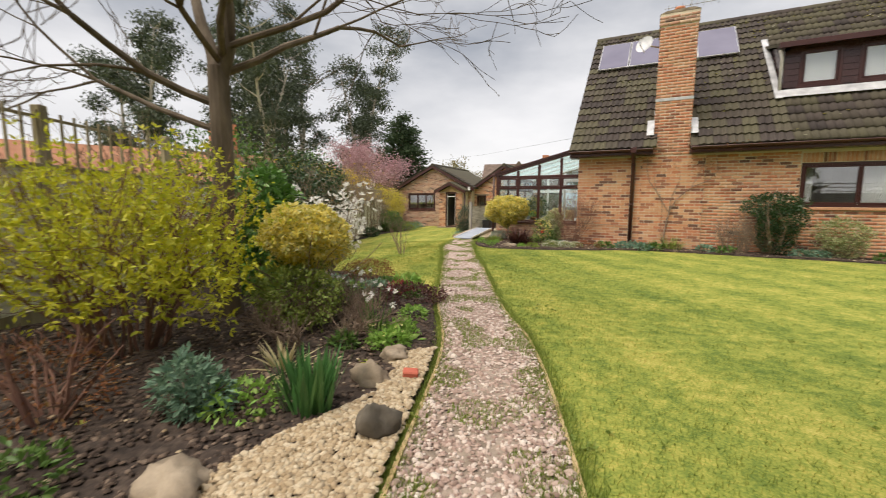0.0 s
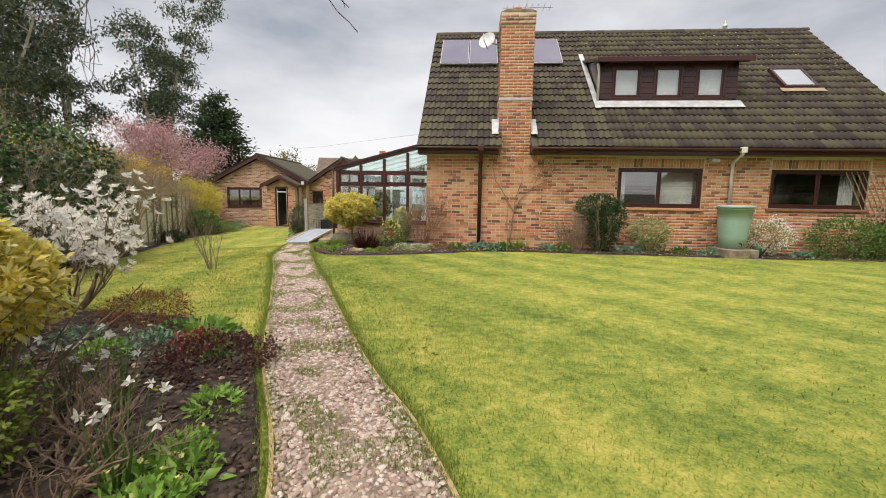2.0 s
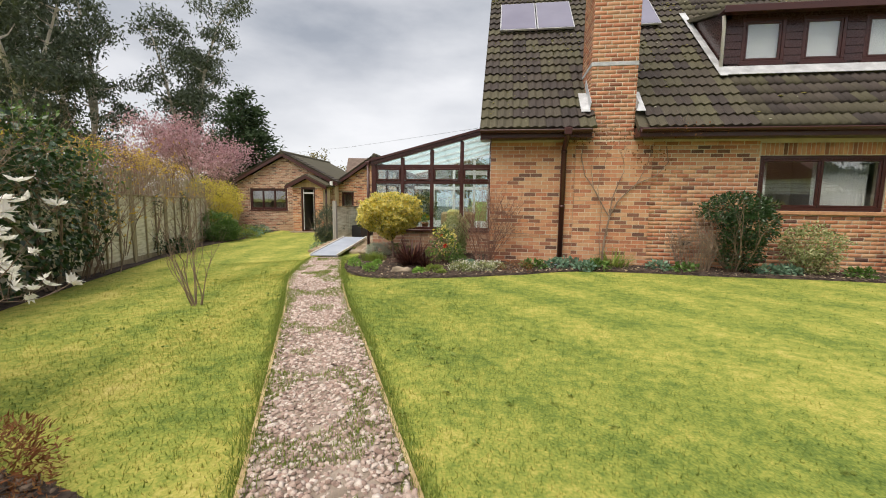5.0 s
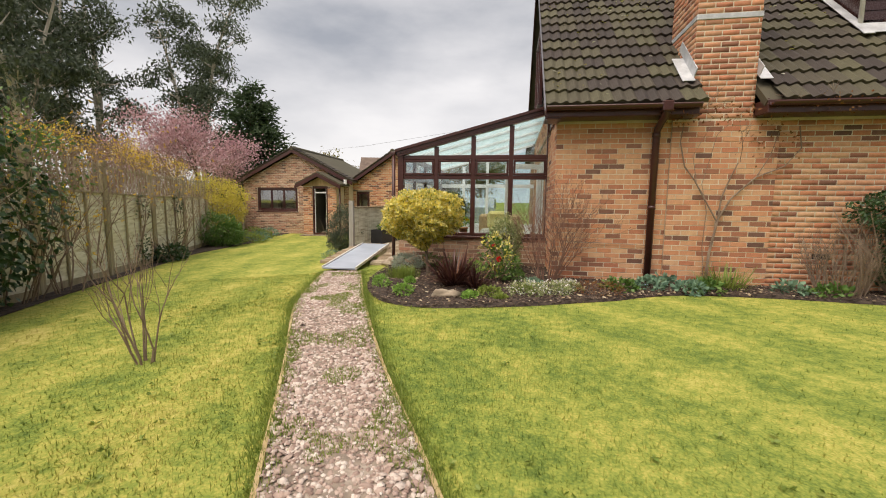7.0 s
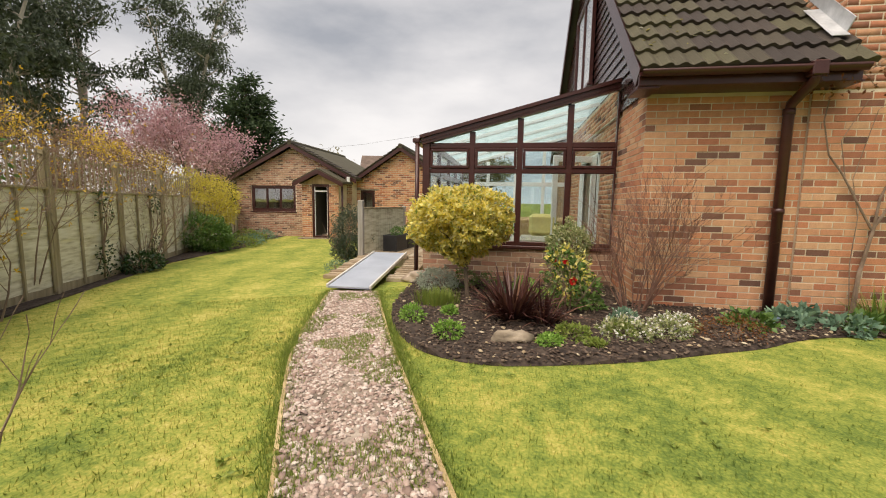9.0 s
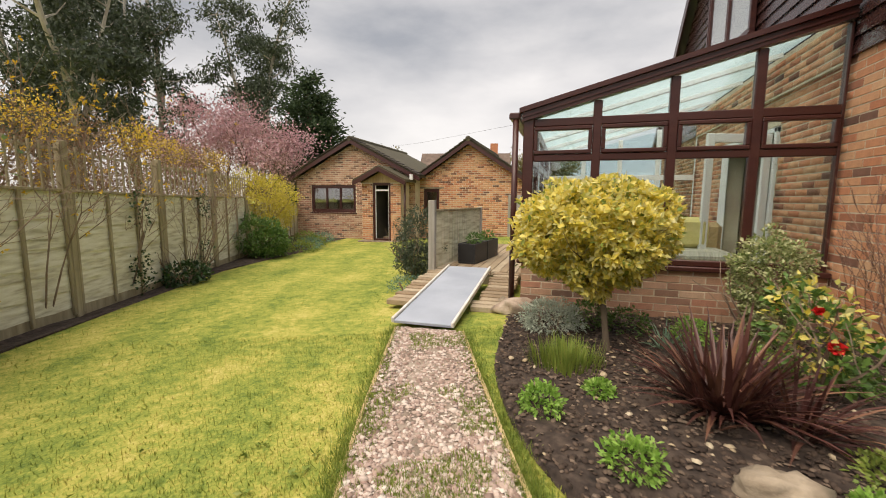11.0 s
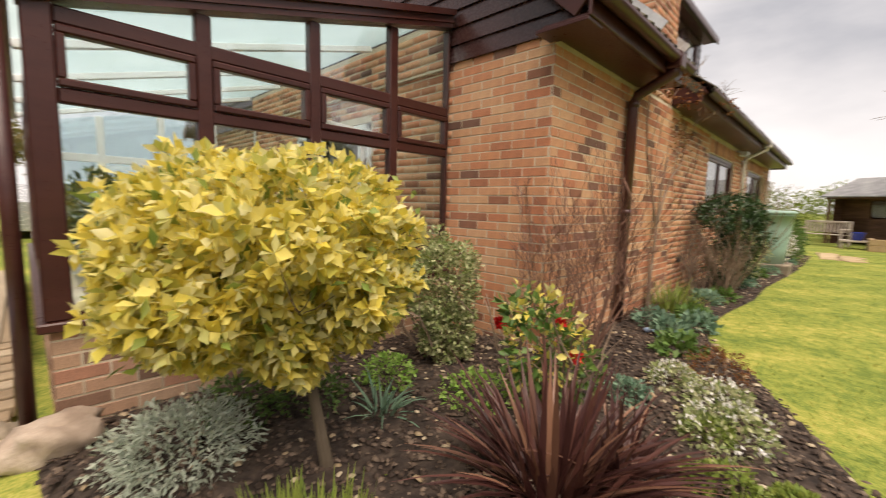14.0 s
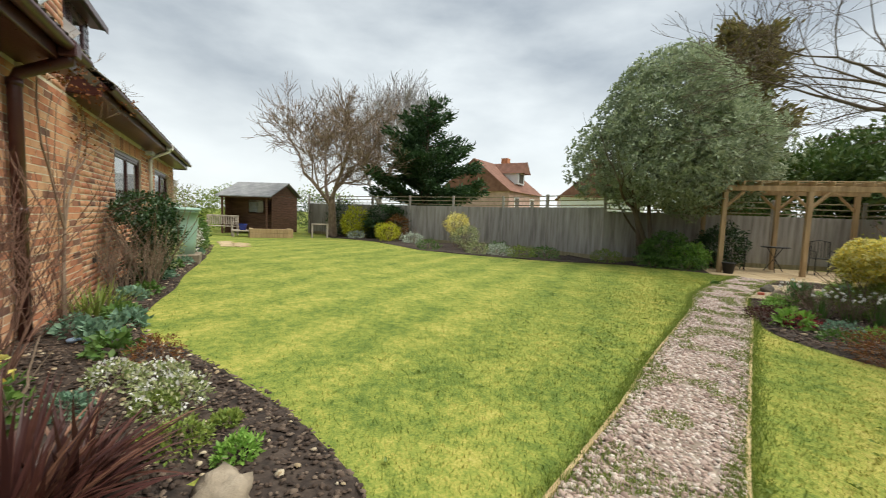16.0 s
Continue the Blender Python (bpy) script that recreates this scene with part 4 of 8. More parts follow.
for a, b in zip(MUL, MUL[1:]):
    a2, b2 = a + (0.09 if a == CX else 0.042), b - (0.06 if b == 0.0 else 0.042)
    for z0, z1 in ((0.63, 1.62), (1.69, 1.98)):
        g = part("pane", Mesh().box((a2, CY + 0.026, z0), (b2, CY + 0.034, z1)), M_CGLASS, cons)
        g.visible_shadow = False
    w = 0.04
    fm = Mesh().box((a2 + 0.003, CY - 0.014, 1.693), (b2 - 0.003, CY + 0.05, 1.693 + w), c=0.008).box((a2 + 0.003, CY - 0.014, 1.977 - w), (b2 - 0.003, CY + 0.05, 1.977), c=0.008)
    fm.box((a2 + 0.003, CY - 0.014, 1.693 + w), (a2 + w, CY + 0.05, 1.977 - w), c=0.006).box((b2 - w, CY - 0.014, 1.693 + w), (b2 - 0.003, CY + 0.05, 1.977 - w), c=0.006)
    part("fanlight_frame", fm, M_PVC, cons)
    if rz(b2) - 2.06 > 0.06:
        g = part("pane", Mesh().prism([(a2, 2.06), (b2, 2.06), (b2, rz(b2) - 0.02), (a2, max(2.065, rz(a2) - 0.02))], "y", CY + 0.026, CY + 0.034), M_CGLASS, cons)
        g.visible_shadow = False
# west side
WM = [CY, 2.2, 3.33, 4.46, CN]
for y in WM[1:]:
    part("mullion", Mesh().box((CX - 0.006, y - 0.042, 0.57), (CX + 0.064, y + 0.042, 2.1), c=0.008), M_PVC, cons)
for z0, z1 in ((0.57, 0.63), (1.62, 1.73), (2.02, 2.14)):
    part("rail", Mesh().box((CX, CY + 0.09, z0), (CX + 0.06, CN, z1), c=0.008), M_PVC, cons)
for a, b in zip(WM, WM[1:]):
    for z0, z1 in ((0.63, 1.62), (1.73, 2.02)):
        g = part("pane", Mesh().box((CX + 0.026, a + 0.05, z0), (CX + 0.034, b - 0.042, z1)), M_CGLASS, cons)
        g.visible_shadow = False
part("gutter", Mesh().box((CX - 0.17, CY - 0.06, 2.06), (CX - 0.05, CN, 2.13), c=0.015), M_PVC, cons)
part("downpipe", Mesh().tube([(CX - 0.1, CY - 0.02, 2.06), (CX - 0.1, CY - 0.04, 0.06)], 0.034, 8), M_PVC, cons, smooth=True)
part("finial", Mesh().lathe([(0.02, 2.2), (0.035, 2.25), (0.012, 2.3), (0.004, 2.42)], CX - 0.02, CN - 0.3, 8), M_PVC, cons)
# north side and glazed roof
for x in MUL:
    part("mullion", Mesh().box((x - 0.04 if x > CX else x, CN - 0.06, 0.57), (min(x + 0.04, -0.036), CN, rz(x) - 0.02), c=0.006), M_WHITE, cons)
    part("glazing_bar", Mesh().box((0, CY, -0.03), (-CX + 0.05, CY + 0.05, 0.03), Matrix.Translation((CX - 0.05, 0, rz(CX) + 0.06)) @ Matrix.Rotation(-math.atan(0.262), 4, "Y") @ Matrix.Translation((0, (MUL.index(x)) * (CN - CY - 0.05) / 4, 0)), 0.006), M_WHITE, cons)
part("north_rail", Mesh().box((CX, CN - 0.055, 1.62), (-0.036, CN - 0.005, 1.72), c=0.004).box((CX, CN - 0.2, -0.3), (-0.036, CN, 0.57)), M_WHITE, cons)
g = part("pane", Mesh().prism([(CX, 0.57), (-0.04, 0.57), (-0.04, 2.72), (CX, 2.05)], "y", CN - 0.034, CN - 0.028), M_CGLASS, cons)
g.visible_shadow = False
g = part("roof_pane", Mesh().prism([(CX - 0.1, rz(CX - 0.1) + 0.10), (-0.05, rz(-0.05) + 0.10), (-0.05, rz(-0.05) + 0.11), (CX - 0.1, rz(CX - 0.1) + 0.11)], "y", CY + 0.07, CN), M_POLY, cons)
g.visible_shadow = False
part("floor", Mesh().box((CX + 0.2, CY + 0.2, -0.1), (-0.036, CN - 0.2, 0.16)), surf("floor_tiles", [(0.3, 0.25, 0.2), (0.38, 0.33, 0.27)], 3, 0.5, 0.05, 30), cons)
# white french doors to the house, one leaf open into the conservatory
fd = part("french_door", Mesh().box((-0.03, 2.32, 0.16), (0.05, 2.38, 2.08), c=0.006).box((-0.03, 4.02, 0.16), (0.05, 4.08, 2.08), c=0.006).box((-0.03, 2.32, 2.02), (0.05, 4.08, 2.08), c=0.006), M_WHITE, cons, "white glazed french doors standing open")
for hinge, turn in ((2.38, 200), (4.02, -20)):
    hm = Matrix.Translation((-0.05, hinge, 0)) @ Matrix.Rotation(radians(turn), 4, "Z")
    lm = Mesh().box((0, -0.02, 0.18), (0.09, 0.02, 2.0), hm, 0.005).box((0.7, -0.02, 0.18), (0.79, 0.02, 2.0), hm, 0.005)
    lm.box((0.09, -0.02, 0.18), (0.7, 0.02, 0.36), hm, 0.005).box((0.09, -0.02, 1.9), (0.7, 0.02, 2.0), hm, 0.005)
    part("leaf", lm, M_WHITE, fd)

sofa = thing("wicker_sofa", "cane sofa with striped seat cushion inside the conservatory", "sofa", (-0.9, 2.3, 0.16))
M_CANE = surf("cane", [(0.36, 0.24, 0.12), (0.48, 0.34, 0.18)], 20, 0.7, 0.5, 90)
M_STRIPE = surf("cushion_cloth", [(0.35, 0.33, 0.28), (0.55, 0.52, 0.44)], 12, 0.9, 0.1, 60, stretch=(6, 0.2, 0.2))
part("base", Mesh().box((-1.35, 1.75, 0.16), (-0.45, 2.5, 0.5), c=0.05), M_CANE, sofa)
part("backrest", Mesh().box((-1.35, 2.4, 0.5), (-0.45, 2.55, 0.95), c=0.06), M_CANE, sofa)
part("seat_cushion", Mesh().box((-1.3, 1.77, 0.5), (-0.5, 2.38, 0.64), c=0.05), M_STRIPE, sofa)
tagged(part("cushion", Mesh().box((-1.15, 2.1, 0.64), (-0.68, 2.24, 1.02), c=0.06), surf("yellow_cloth", [(0.62, 0.53, 0.20), (0.72, 0.64, 0.28)], 6, 0.9, 0.2, 70)), "plump yellow cushion on the cane sofa", "cushion")


# ---- ramp and deck ----
ramp = thing("ramp", "pale grey access ramp with white edges", "ramp", (-3.6, 0.1, 0))
rang = math.atan2(0.21, 2.1)
rmx = Matrix.Translation((-3.94, 0.12, -0.005)) @ Matrix.Rotation(radians(1.2), 4, "Z") @ Matrix.Rotation(rang, 4, "X")
part("deck_sheet", Mesh().box((0.03, 0, 0.0), (0.615, 2.14, 0.03), rmx, 0.004), M_RAMP, ramp)
part("edge", Mesh().box((0, 0.0, 0.0), (0.03, 2.14, 0.055), rmx, 0.006), M_RAMPE, ramp)
part("edge", Mesh().box((0.615, 0.0, 0.0), (0.645, 2.14, 0.055), rmx, 0.006), M_RAMPE, ramp)
deck = thing("timber_deck", "weathered boardwalk of grooved timber beside the conservatory", "deck", (-3.6, 2.8, 0.05))
rng = random.Random(3)
for i in range(12):
    y = 0.85 + i * 0.128
    zt = 0.03 + 0.012 * i
    for a, b in ((-4.3, -3.93), (-3.29, -2.93)):
        part("board", Mesh().box((a + rng.uniform(-0.05, 0.03), y, zt - 0.06), (b + rng.uniform(-0.02, 0.01), y + 0.118, zt), c=0.005), M_DECK, deck)
for i in range(12):
    x = -4.34 + i * 0.122
    part("board", Mesh().box((x, 2.4, 0.1), (x + 0.114, 6.2 + rng.uniform(-0.03, 0.03), 0.17 + rng.uniform(-0.003, 0.003)), c=0.005), M_DECK, deck)
part("joist", Mesh().box((-4.32, 2.42, -0.1), (-2.9, 6.15, 0.1)), M_POST, deck)
scr = thing("deck_screen", "low feather-edge timber screen beside the deck", "fence", (-4.25, 2.3, 0.1))
part("post", Mesh().box((-4.3, 2.26, -0.2), (-4.2, 2.36, 1.2), c=0.008), M_FENCEG, scr)
part("post", Mesh().box((-4.02, 4.4, -0.2), (-3.94, 4.48, 1.08), c=0.008), M_FENCEG, scr)
for i in range(19):
    t = i / 19
    m = Matrix.Translation((-4.25 + 0.27 * t, 2.36 + 2.04 * t, 0)) @ Matrix.Rotation(radians(82.5), 4, "Z")
    part("slat", Mesh().box((0, -0.012, 0.12), (0.112, 0.012, 1.03), m @ Matrix.Rotation(radians(5), 4, "Z"), 0.003), M_FENCE, scr)
part("cap", Mesh().box((0, -0.03, 1.03), (2.05, 0.03, 1.065), Matrix.Translation((-4.25, 2.36, 0)) @ Matrix.Rotation(radians(82.5), 4, "Z"), 0.005), M_POST, scr)
for i in range(2):
    tr = thing("planter_trough", "black plastic trough planter on the deck", "planter", (-3.9, 3.2, 0.17), group="deck troughs")
    m = Matrix.Translation((-4.02 + 0.08 * i, 2.95 + 0.66 * i, 0.17)) @ Matrix.Rotation(radians(-7.5), 4, "Z")
    q = Mesh().box((0, 0, 0), (0.3, 0.6, 0.03), m, 0.006)
    for lo, hi in (((0, 0, 0.03), (0.025, 0.6, 0.33)), ((0.275, 0, 0.03), (0.3, 0.6, 0.33)), ((0.025, 0, 0.03), (0.275, 0.025, 0.33)), ((0.025, 0.575, 0.03), (0.275, 0.6, 0.33))):
        q.box(lo, hi, m, 0.005)
    part("box", q, M_BLACK, tr)
    part("soil", Mesh().box((0.025, 0.025, 0.03), (0.275, 0.575, 0.29), m), M_SOIL, tr)


# ---- annexe and garage ----
def gable_front(name, label, x0, x1, y, apex_z, eave_z, depth, holes, cols1, cols, base=-0.5, apex=None):
    b = thing(name, label, "outbuilding", ((x0 + x1) / 2, y, base))
    ax = apex if apex is not None else (x0 + x1) / 2
    slope = lambda u: eave_z + (apex_z - eave_z) * (u - x0) / (ax - x0) if u < ax else eave_z + (apex_z - eave_z) * (x1 - u) / (x1 - ax)
    wm = walling(Mesh(), x0, x1, base, eave_z, holes, True, y, y + 0.25)
    wm.prism([(x0, eave_z), (x1, eave_z), (ax, apex_z - 0.02)], "y", y, y + 0.25)
    wm.box((x0, y + 0.25, base), (x0 + 0.25, y + depth, eave_z)).box((x1 - 0.25, y + 0.25, base), (x1, y + depth, eave_z)).box((x0, y + depth, base), (x1, y + depth + 0.2, eave_z))
    wall = part("wall", wm, M_MORTAR, b)
    lay(brickwork(x0, x1, base, apex_z, holes, lambda u, z: z < slope(u) + 0.02), (0, y, 0), 0, wall, cols1, cols)
    part("floor", Mesh().box((x0 + 0.25, y + 0.25, base), (x1 - 0.25, y + depth, base + 0.25)), M_DARK, b)
    for s in (-1, 1):
        xe = x0 - 0.25 if s < 0 else x1 + 0.25
        k = (apex_z - eave_z) / abs(ax - (x0 if s < 0 else x1))
        ze = apex_z + 0.12 - k * abs(ax - xe)
        part("roof", Mesh().prism([(xe, ze), (ax, apex_z + 0.12), (ax, apex_z + 0.2), (xe, ze + 0.08)], "y", y - 0.22, y + depth + 0.3), M_TILES, b, "brown roof tiles")
        part("bargeboard", Mesh().prism([(xe, ze - 0.13), (ax, apex_z - 0.01), (ax, apex_z + 0.14), (xe, ze + 0.02)], "y", y - 0.25, y - 0.221), M_PVC, b)
        n = 14
        for i in range(n):
            u0, u1 = xe + (ax - xe) * i / n, xe + (ax - xe) * (i + 1) / n
            z0 = ze + (apex_z + 0.12 - ze) * i / n
            z1 = ze + (apex_z + 0.12 - ze) * (i + 1) / n
            part("verge_tile", Mesh().prism([(u0, z0 + 0.075), (u1, z1 + 0.075), (u1, z1 + 0.095), (u0, z0 + 0.125)], "y", y - 0.27, y + 0.3), M_TILE, b)
    part("ridge", Mesh().tube([(ax, y - 0.26, apex_z + 0.17), (ax, y + depth + 0.3, apex_z + 0.17)], 0.1, 8), M_TILES, b)
    return b


AW = (-12.19, -10.2, 0.69, 1.75)
annexe = gable_front("annexe", "small brown brick annexe with a gabled tiled roof", -12.86, -7.75, 10.7, 3.3, 2.0, 5.0, [AW, (-9.2, -8.3, -0.2, 1.75)], M_BROWNB1, M_BROWNB, apex=-10.3)
window(annexe, *AW, pose(0, 10.76, 0), 3, sill=0.06, bar=0.08)
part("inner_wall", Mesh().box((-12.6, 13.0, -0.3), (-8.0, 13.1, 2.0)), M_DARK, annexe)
porch = part("porch", Mesh().box((-9.5, 9.9, -0.5), (-9.08, 10.69, 1.8)).box((-8.38, 9.9, -0.5), (-7.98, 10.69, 1.8)), M_MORTAR, annexe, "small brick entrance porch")
lay(brickwork(-9.5, -9.08, -0.48, 1.8) + brickwork(-8.38, -7.98, -0.48, 1.8), (0, 9.9, 0), 0, porch, M_BRICK, M_BRICKS)
for s in (-1, 1):
    xe = -8.73 + s * 1.02
    part("roof", Mesh().prism([(xe, 1.82), (-8.73, 2.32), (-8.73, 2.4), (xe, 1.9)], "y", 9.66, 10.7), M_TILES, annexe)
    part("bargeboard", Mesh().prism([(xe, 1.68), (-8.73, 2.18), (-8.73, 2.34), (xe, 1.84)], "y", 9.63, 9.66), M_PVC, annexe)
part("porch_gable", Mesh().prism([(-9.5, 1.8), (-7.98, 1.8), (-8.73, 2.2)], "y", 9.9, 9.98), M_PINE, annexe)
dr = part("door_frame", Mesh().box((-9.08, 9.92, -0.28), (-9.0, 10.02, 1.8), c=0.008).box((-8.46, 9.92, -0.28), (-8.38, 10.02, 1.8), c=0.008).box((-9.0, 9.92, 1.7), (-8.46, 10.02, 1.8), c=0.008).box((-9.0, 9.92, -0.28), (-8.46, 10.02, -0.2), c=0.008), M_PVC, annexe)
part("door_lining", Mesh().box((-9.0, 9.95, -0.2), (-8.972, 9.99, 1.7), c=0.006).box((-8.488, 9.95, -0.2), (-8.46, 9.99, 1.7), c=0.006).box((-8.972, 9.95, 1.5), (-8.488, 9.99, 1.56), c=0.006), M_WHITE, dr, "white inner frame")
# dark sheets over the porch's inner faces put the doorway's shade into colour
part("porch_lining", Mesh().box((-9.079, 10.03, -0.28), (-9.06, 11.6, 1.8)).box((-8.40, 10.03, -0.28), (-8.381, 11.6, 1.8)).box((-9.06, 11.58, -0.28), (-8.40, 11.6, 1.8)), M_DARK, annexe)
part("step", Mesh().box((-9.55, 9.6, -0.4), (-8.0, 9.9, -0.27), c=0.01), M_STONE, annexe)
part("downpipe", Mesh().tube([(-7.86, 9.95, 1.8), (-7.86, 9.95, -0.35)], 0.04, 8), M_PVC, annexe, smooth=True)
part("vent_stub", Mesh().lathe([(0.07, 1.9), (0.07, 2.1)], -7.75, 10.3, 8), M_WHITE, annexe)
garage = gable_front("garage", "orange brick garage with a gabled tiled roof", -8.0, -3.72, 11.2, 3.2, 1.78, 5.5, [(-7.6, -6.98, 0.55, 1.62)], M_BRICK, M_BRICKS, apex=-5.85)
window(garage, -7.6, -6.98, 0.55, 1.62, pose(0, 11.26, 0), 1, bar=0.07)
part("lintel", Mesh().box((-7.75, 11.185, 1.62), (-6.8, 11.2, 1.69), c=0.004), M_STONE, garage)
gd = part("garden_door", Mesh().box((-4.4, 11.14, -0.1), (-3.66, 11.18, 1.4), c=0.005), M_FENCEG, garage, "plain grey timber door")
for i in range(6):
    part("plank", Mesh().box((-4.395 + i * 0.123, 11.125, -0.09), (-4.28 + i * 0.123, 11.14, 1.39), c=0.003), M_FENCEG, gd)


# ---- fences ----
def fence(points, height, post_h, material, label, group, style, step=1.83, trellis=0.45, rails=3):
    pts = [Vector(p) for p in points]
    for p, q in zip(pts, pts[1:]):
        n = max(1, round((q - p).length / step))
        ang = math.atan2(q.y - p.y, q.x - p.x)
        for i in range(n):
            a, b = p.lerp(q, i / n), p.lerp(q, (i + 1) / n)
            L = (b - a).length
            z = min(lie(a.x, a.y), lie(b.x, b.y))
            f = thing("garden_fence", label, "fence", (a.x, a.y, z), group=group)
            m = Matrix.Translation((a.x, a.y, lie(a.x, a.y))) @ Matrix.Rotation(ang, 4, "Z")
            sh = (lie(b.x, b.y) - lie(a.x, a.y)) / L
            m = m @ Matrix(((1, 0, 0, 0), (0, 1, 0, 0), (sh, 0, 1, 0), (0, 0, 0, 1)))
            part("post", Mesh().box((-0.045, -0.05, -0.2), (0.045, 0.05, post_h), m, 0.008), M_POST if style == "lap" else material, f)
            part("gravel_board", Mesh().box((0.045, -0.012, -0.05), (L - 0.045, 0.012, 0.14), m, 0.004), M_POST, f)
            if style == "lap":
                k = int((height - 0.14) / 0.105)
                for j in range(k):
                    z0 = 0.14 + (height - 0.14) * j / k
                    wob = 0.004 * math.sin(j * 2.3 + i)
                    board = Mesh()
                    nseg = 6
                    for s in range(nseg + 1):
                        u = 0.045 + (L - 0.09) * s / nseg
                        dz = 0.007 * math.sin(u * 9 + j * 1.7 + i) + 0.004 * math.sin(u * 23 + j)
                        board.v += [(u, 0.0 + wob, z0 + dz), (u, 0.014 + wob, z0 + dz), (u, -0.006 + wob, z0 + 0.125), (u, 0.002 + wob, z0 + 0.125)]
                    for s in range(nseg):
                        o = s * 4
                        for c, d in ((0, 1), (1, 3), (3, 2), (2, 0)):
                            board.f.append((o + c, o + d, o + 4 + d, o + 4 + c))
                    board.v = [tuple(m @ Vector((u, -w, z))) for u, w, z in board.v]
                    part("lap_board", board, material, f)
                for s in range(4):
                    u = 0.07 + (L - 0.14) * s / 3
                    part("batten", Mesh().box((u - 0.02, -0.045, 0.05), (u + 0.02, -0.014, height), m, 0.004), M_POST, f)
                part("rail", Mesh().box((0.045, -0.05, height - 0.005), (L - 0.045, 0.02, height + 0.03), m, 0.005), M_POST, f)
            else:
                k = int(L / 0.11)
                for j in range(k):
                    u = 0.045 + (L - 0.09) * j / k
                    part("board", Mesh().box((u, -0.02, 0.14), (u + (L - 0.09) / k + 0.01, -0.006, height + 0.006 * math.sin(j * 3.1)), m, 0.003), material, f)
            if trellis:
                if style == "lap":
                    k = int(L / 0.145)
                    for j in range(k + 1):
                        u = 0.05 + (L - 0.1) * j / k
                        part("trellis_slat", Mesh().box((u - 0.012, -0.03, height + 0.03), (u + 0.012, -0.012, height + trellis), m, 0.002), M_POST, f)
                    part("trellis_rail", Mesh().box((0.045, -0.012, height + trellis - 0.08), (L - 0.045, 0.006, height + trellis - 0.05), m, 0.002), M_POST, f)
                else:
                    for j in range(rails):
                        z0 = height + 0.06 + (trellis - 0.08) * j / max(1, rails - 1)
                        part("trellis_rail", Mesh().box((0.045, -0.012, z0), (L - 0.045, 0.012, z0 + 0.035), m, 0.003), M_POST, f)


fence([(-10.5, 5.35), (-8.1, -0.1), (-5.0, -7.1), (-2.2, -13.4), (-1.8, -14.3)][::-1], 1.55, 2.15, M_FENCE, "weathered overlap fence panel with trellis top", "west fence panels", "lap", trellis=0.55)
fence([(-10.5, 5.35), (-12.9, 10.7)], 1.35, 1.5, M_FENCE, "weathered overlap fence panel near the annexe", "annexe fence panels", "lap", trellis=0)
fence([(21.5, -5.6), (15.35, -9.35), (11.15, -11.9), (6.2, -12.4)], 1.72, 2.2, M_FENCEG, "tall grey close-boarded fence panel with rail trellis", "back fence panels", "board", step=2.4, trellis=0.42)
fence([(6.2, -12.4), (1.9, -18.4), (-1.8, -14.3)], 1.6, 2.1, M_FENCEG, "mossy close-boarded fence panel behind the pergola", "pergola fence panels", "board", step=2.4, trellis=0.42)


# ---- plant helpers ----
def unit(v):
    return v / np.maximum(np.linalg.norm(v, axis=-1, keepdims=True), 1e-9)


def leaf_mesh(pos, way, length, width, rng, cup=0.25):
    """Folded four-cornered leaves at pos pointing along way."""
    n = len(pos)
    way = unit(way)
    side = unit(np.cross(way, unit(rng.normal(size=(n, 3)) + np.array([0, 0, 0.8]))))
    nor = np.cross(side, way)
    L = (length * rng.uniform(0.65, 1.25, n))[:, None]
    W = (width * rng.uniform(0.7, 1.2, n))[:, None]
    v = np.stack([pos, pos + way * L * 0.5 + side * W * 0.5 + nor * W * cup, pos + way * L, pos + way * L * 0.5 - side * W * 0.5 + nor * W * cup], 1).reshape(-1, 3)
    b = np.arange(n)[:, None] * 4
    f = np.stack([b + np.array([0, 1, 2]), b + np.array([0, 2, 3])], 1).reshape(-1, 3)
    return v, f


def in_blobs(rng, n, blobs, inner=0.6, lump=0.18):
    """Points in the outer shell of overlapping uneven ellipsoids (centre, radii), and the way outwards."""
    vol = np.array([r[0] * r[1] * r[2] for _, r in blobs]) ** (2 / 3)
    pick = rng.choice(len(blobs), n, p=vol / vol.sum())
    c = np.array([q for q, _ in blobs])[pick]
    r = np.array([q for _, q in blobs])[pick]
    d = unit(rng.normal(size=(n, 3)))
    ph = rng.uniform(0, 6, 3)
    bump = 1 + lump * (np.sin(d[:, 0] * 5 + ph[0]) * np.sin(d[:, 1] * 6 + ph[1]) + 0.6 * np.sin(d[:, 2] * 9 + ph[2] + d[:, 0] * 7))
    k = (inner + (1 - inner) * rng.random(n) ** 0.6) * bump
    return c + d * r * k[:, None], unit(d / r * r.mean(1, keepdims=True))


def foliage(parent, blobs, n, length, width, material, seed, inner=0.6, lump=0.18, droop=0.0, spread=0.7, name="foliage", label="", cup=0.25):
    rng = np.random.default_rng(seed)
    p, d = in_blobs(rng, n, blobs, inner, lump)
    d = d + rng.normal(size=d.shape) * spread + np.array([0, 0, -droop])
    v, f = leaf_mesh(p, d, length, width, rng, cup)
    v[:, 2] = np.maximum(v[:, 2], 0.012 + np.array([lie(x, y) for x, y in v[:, :2]]) if p[:, 2].min() < 0.3 else -9)
    return tagged(fast(name, v, f, material, parent, label), kind="stuff")


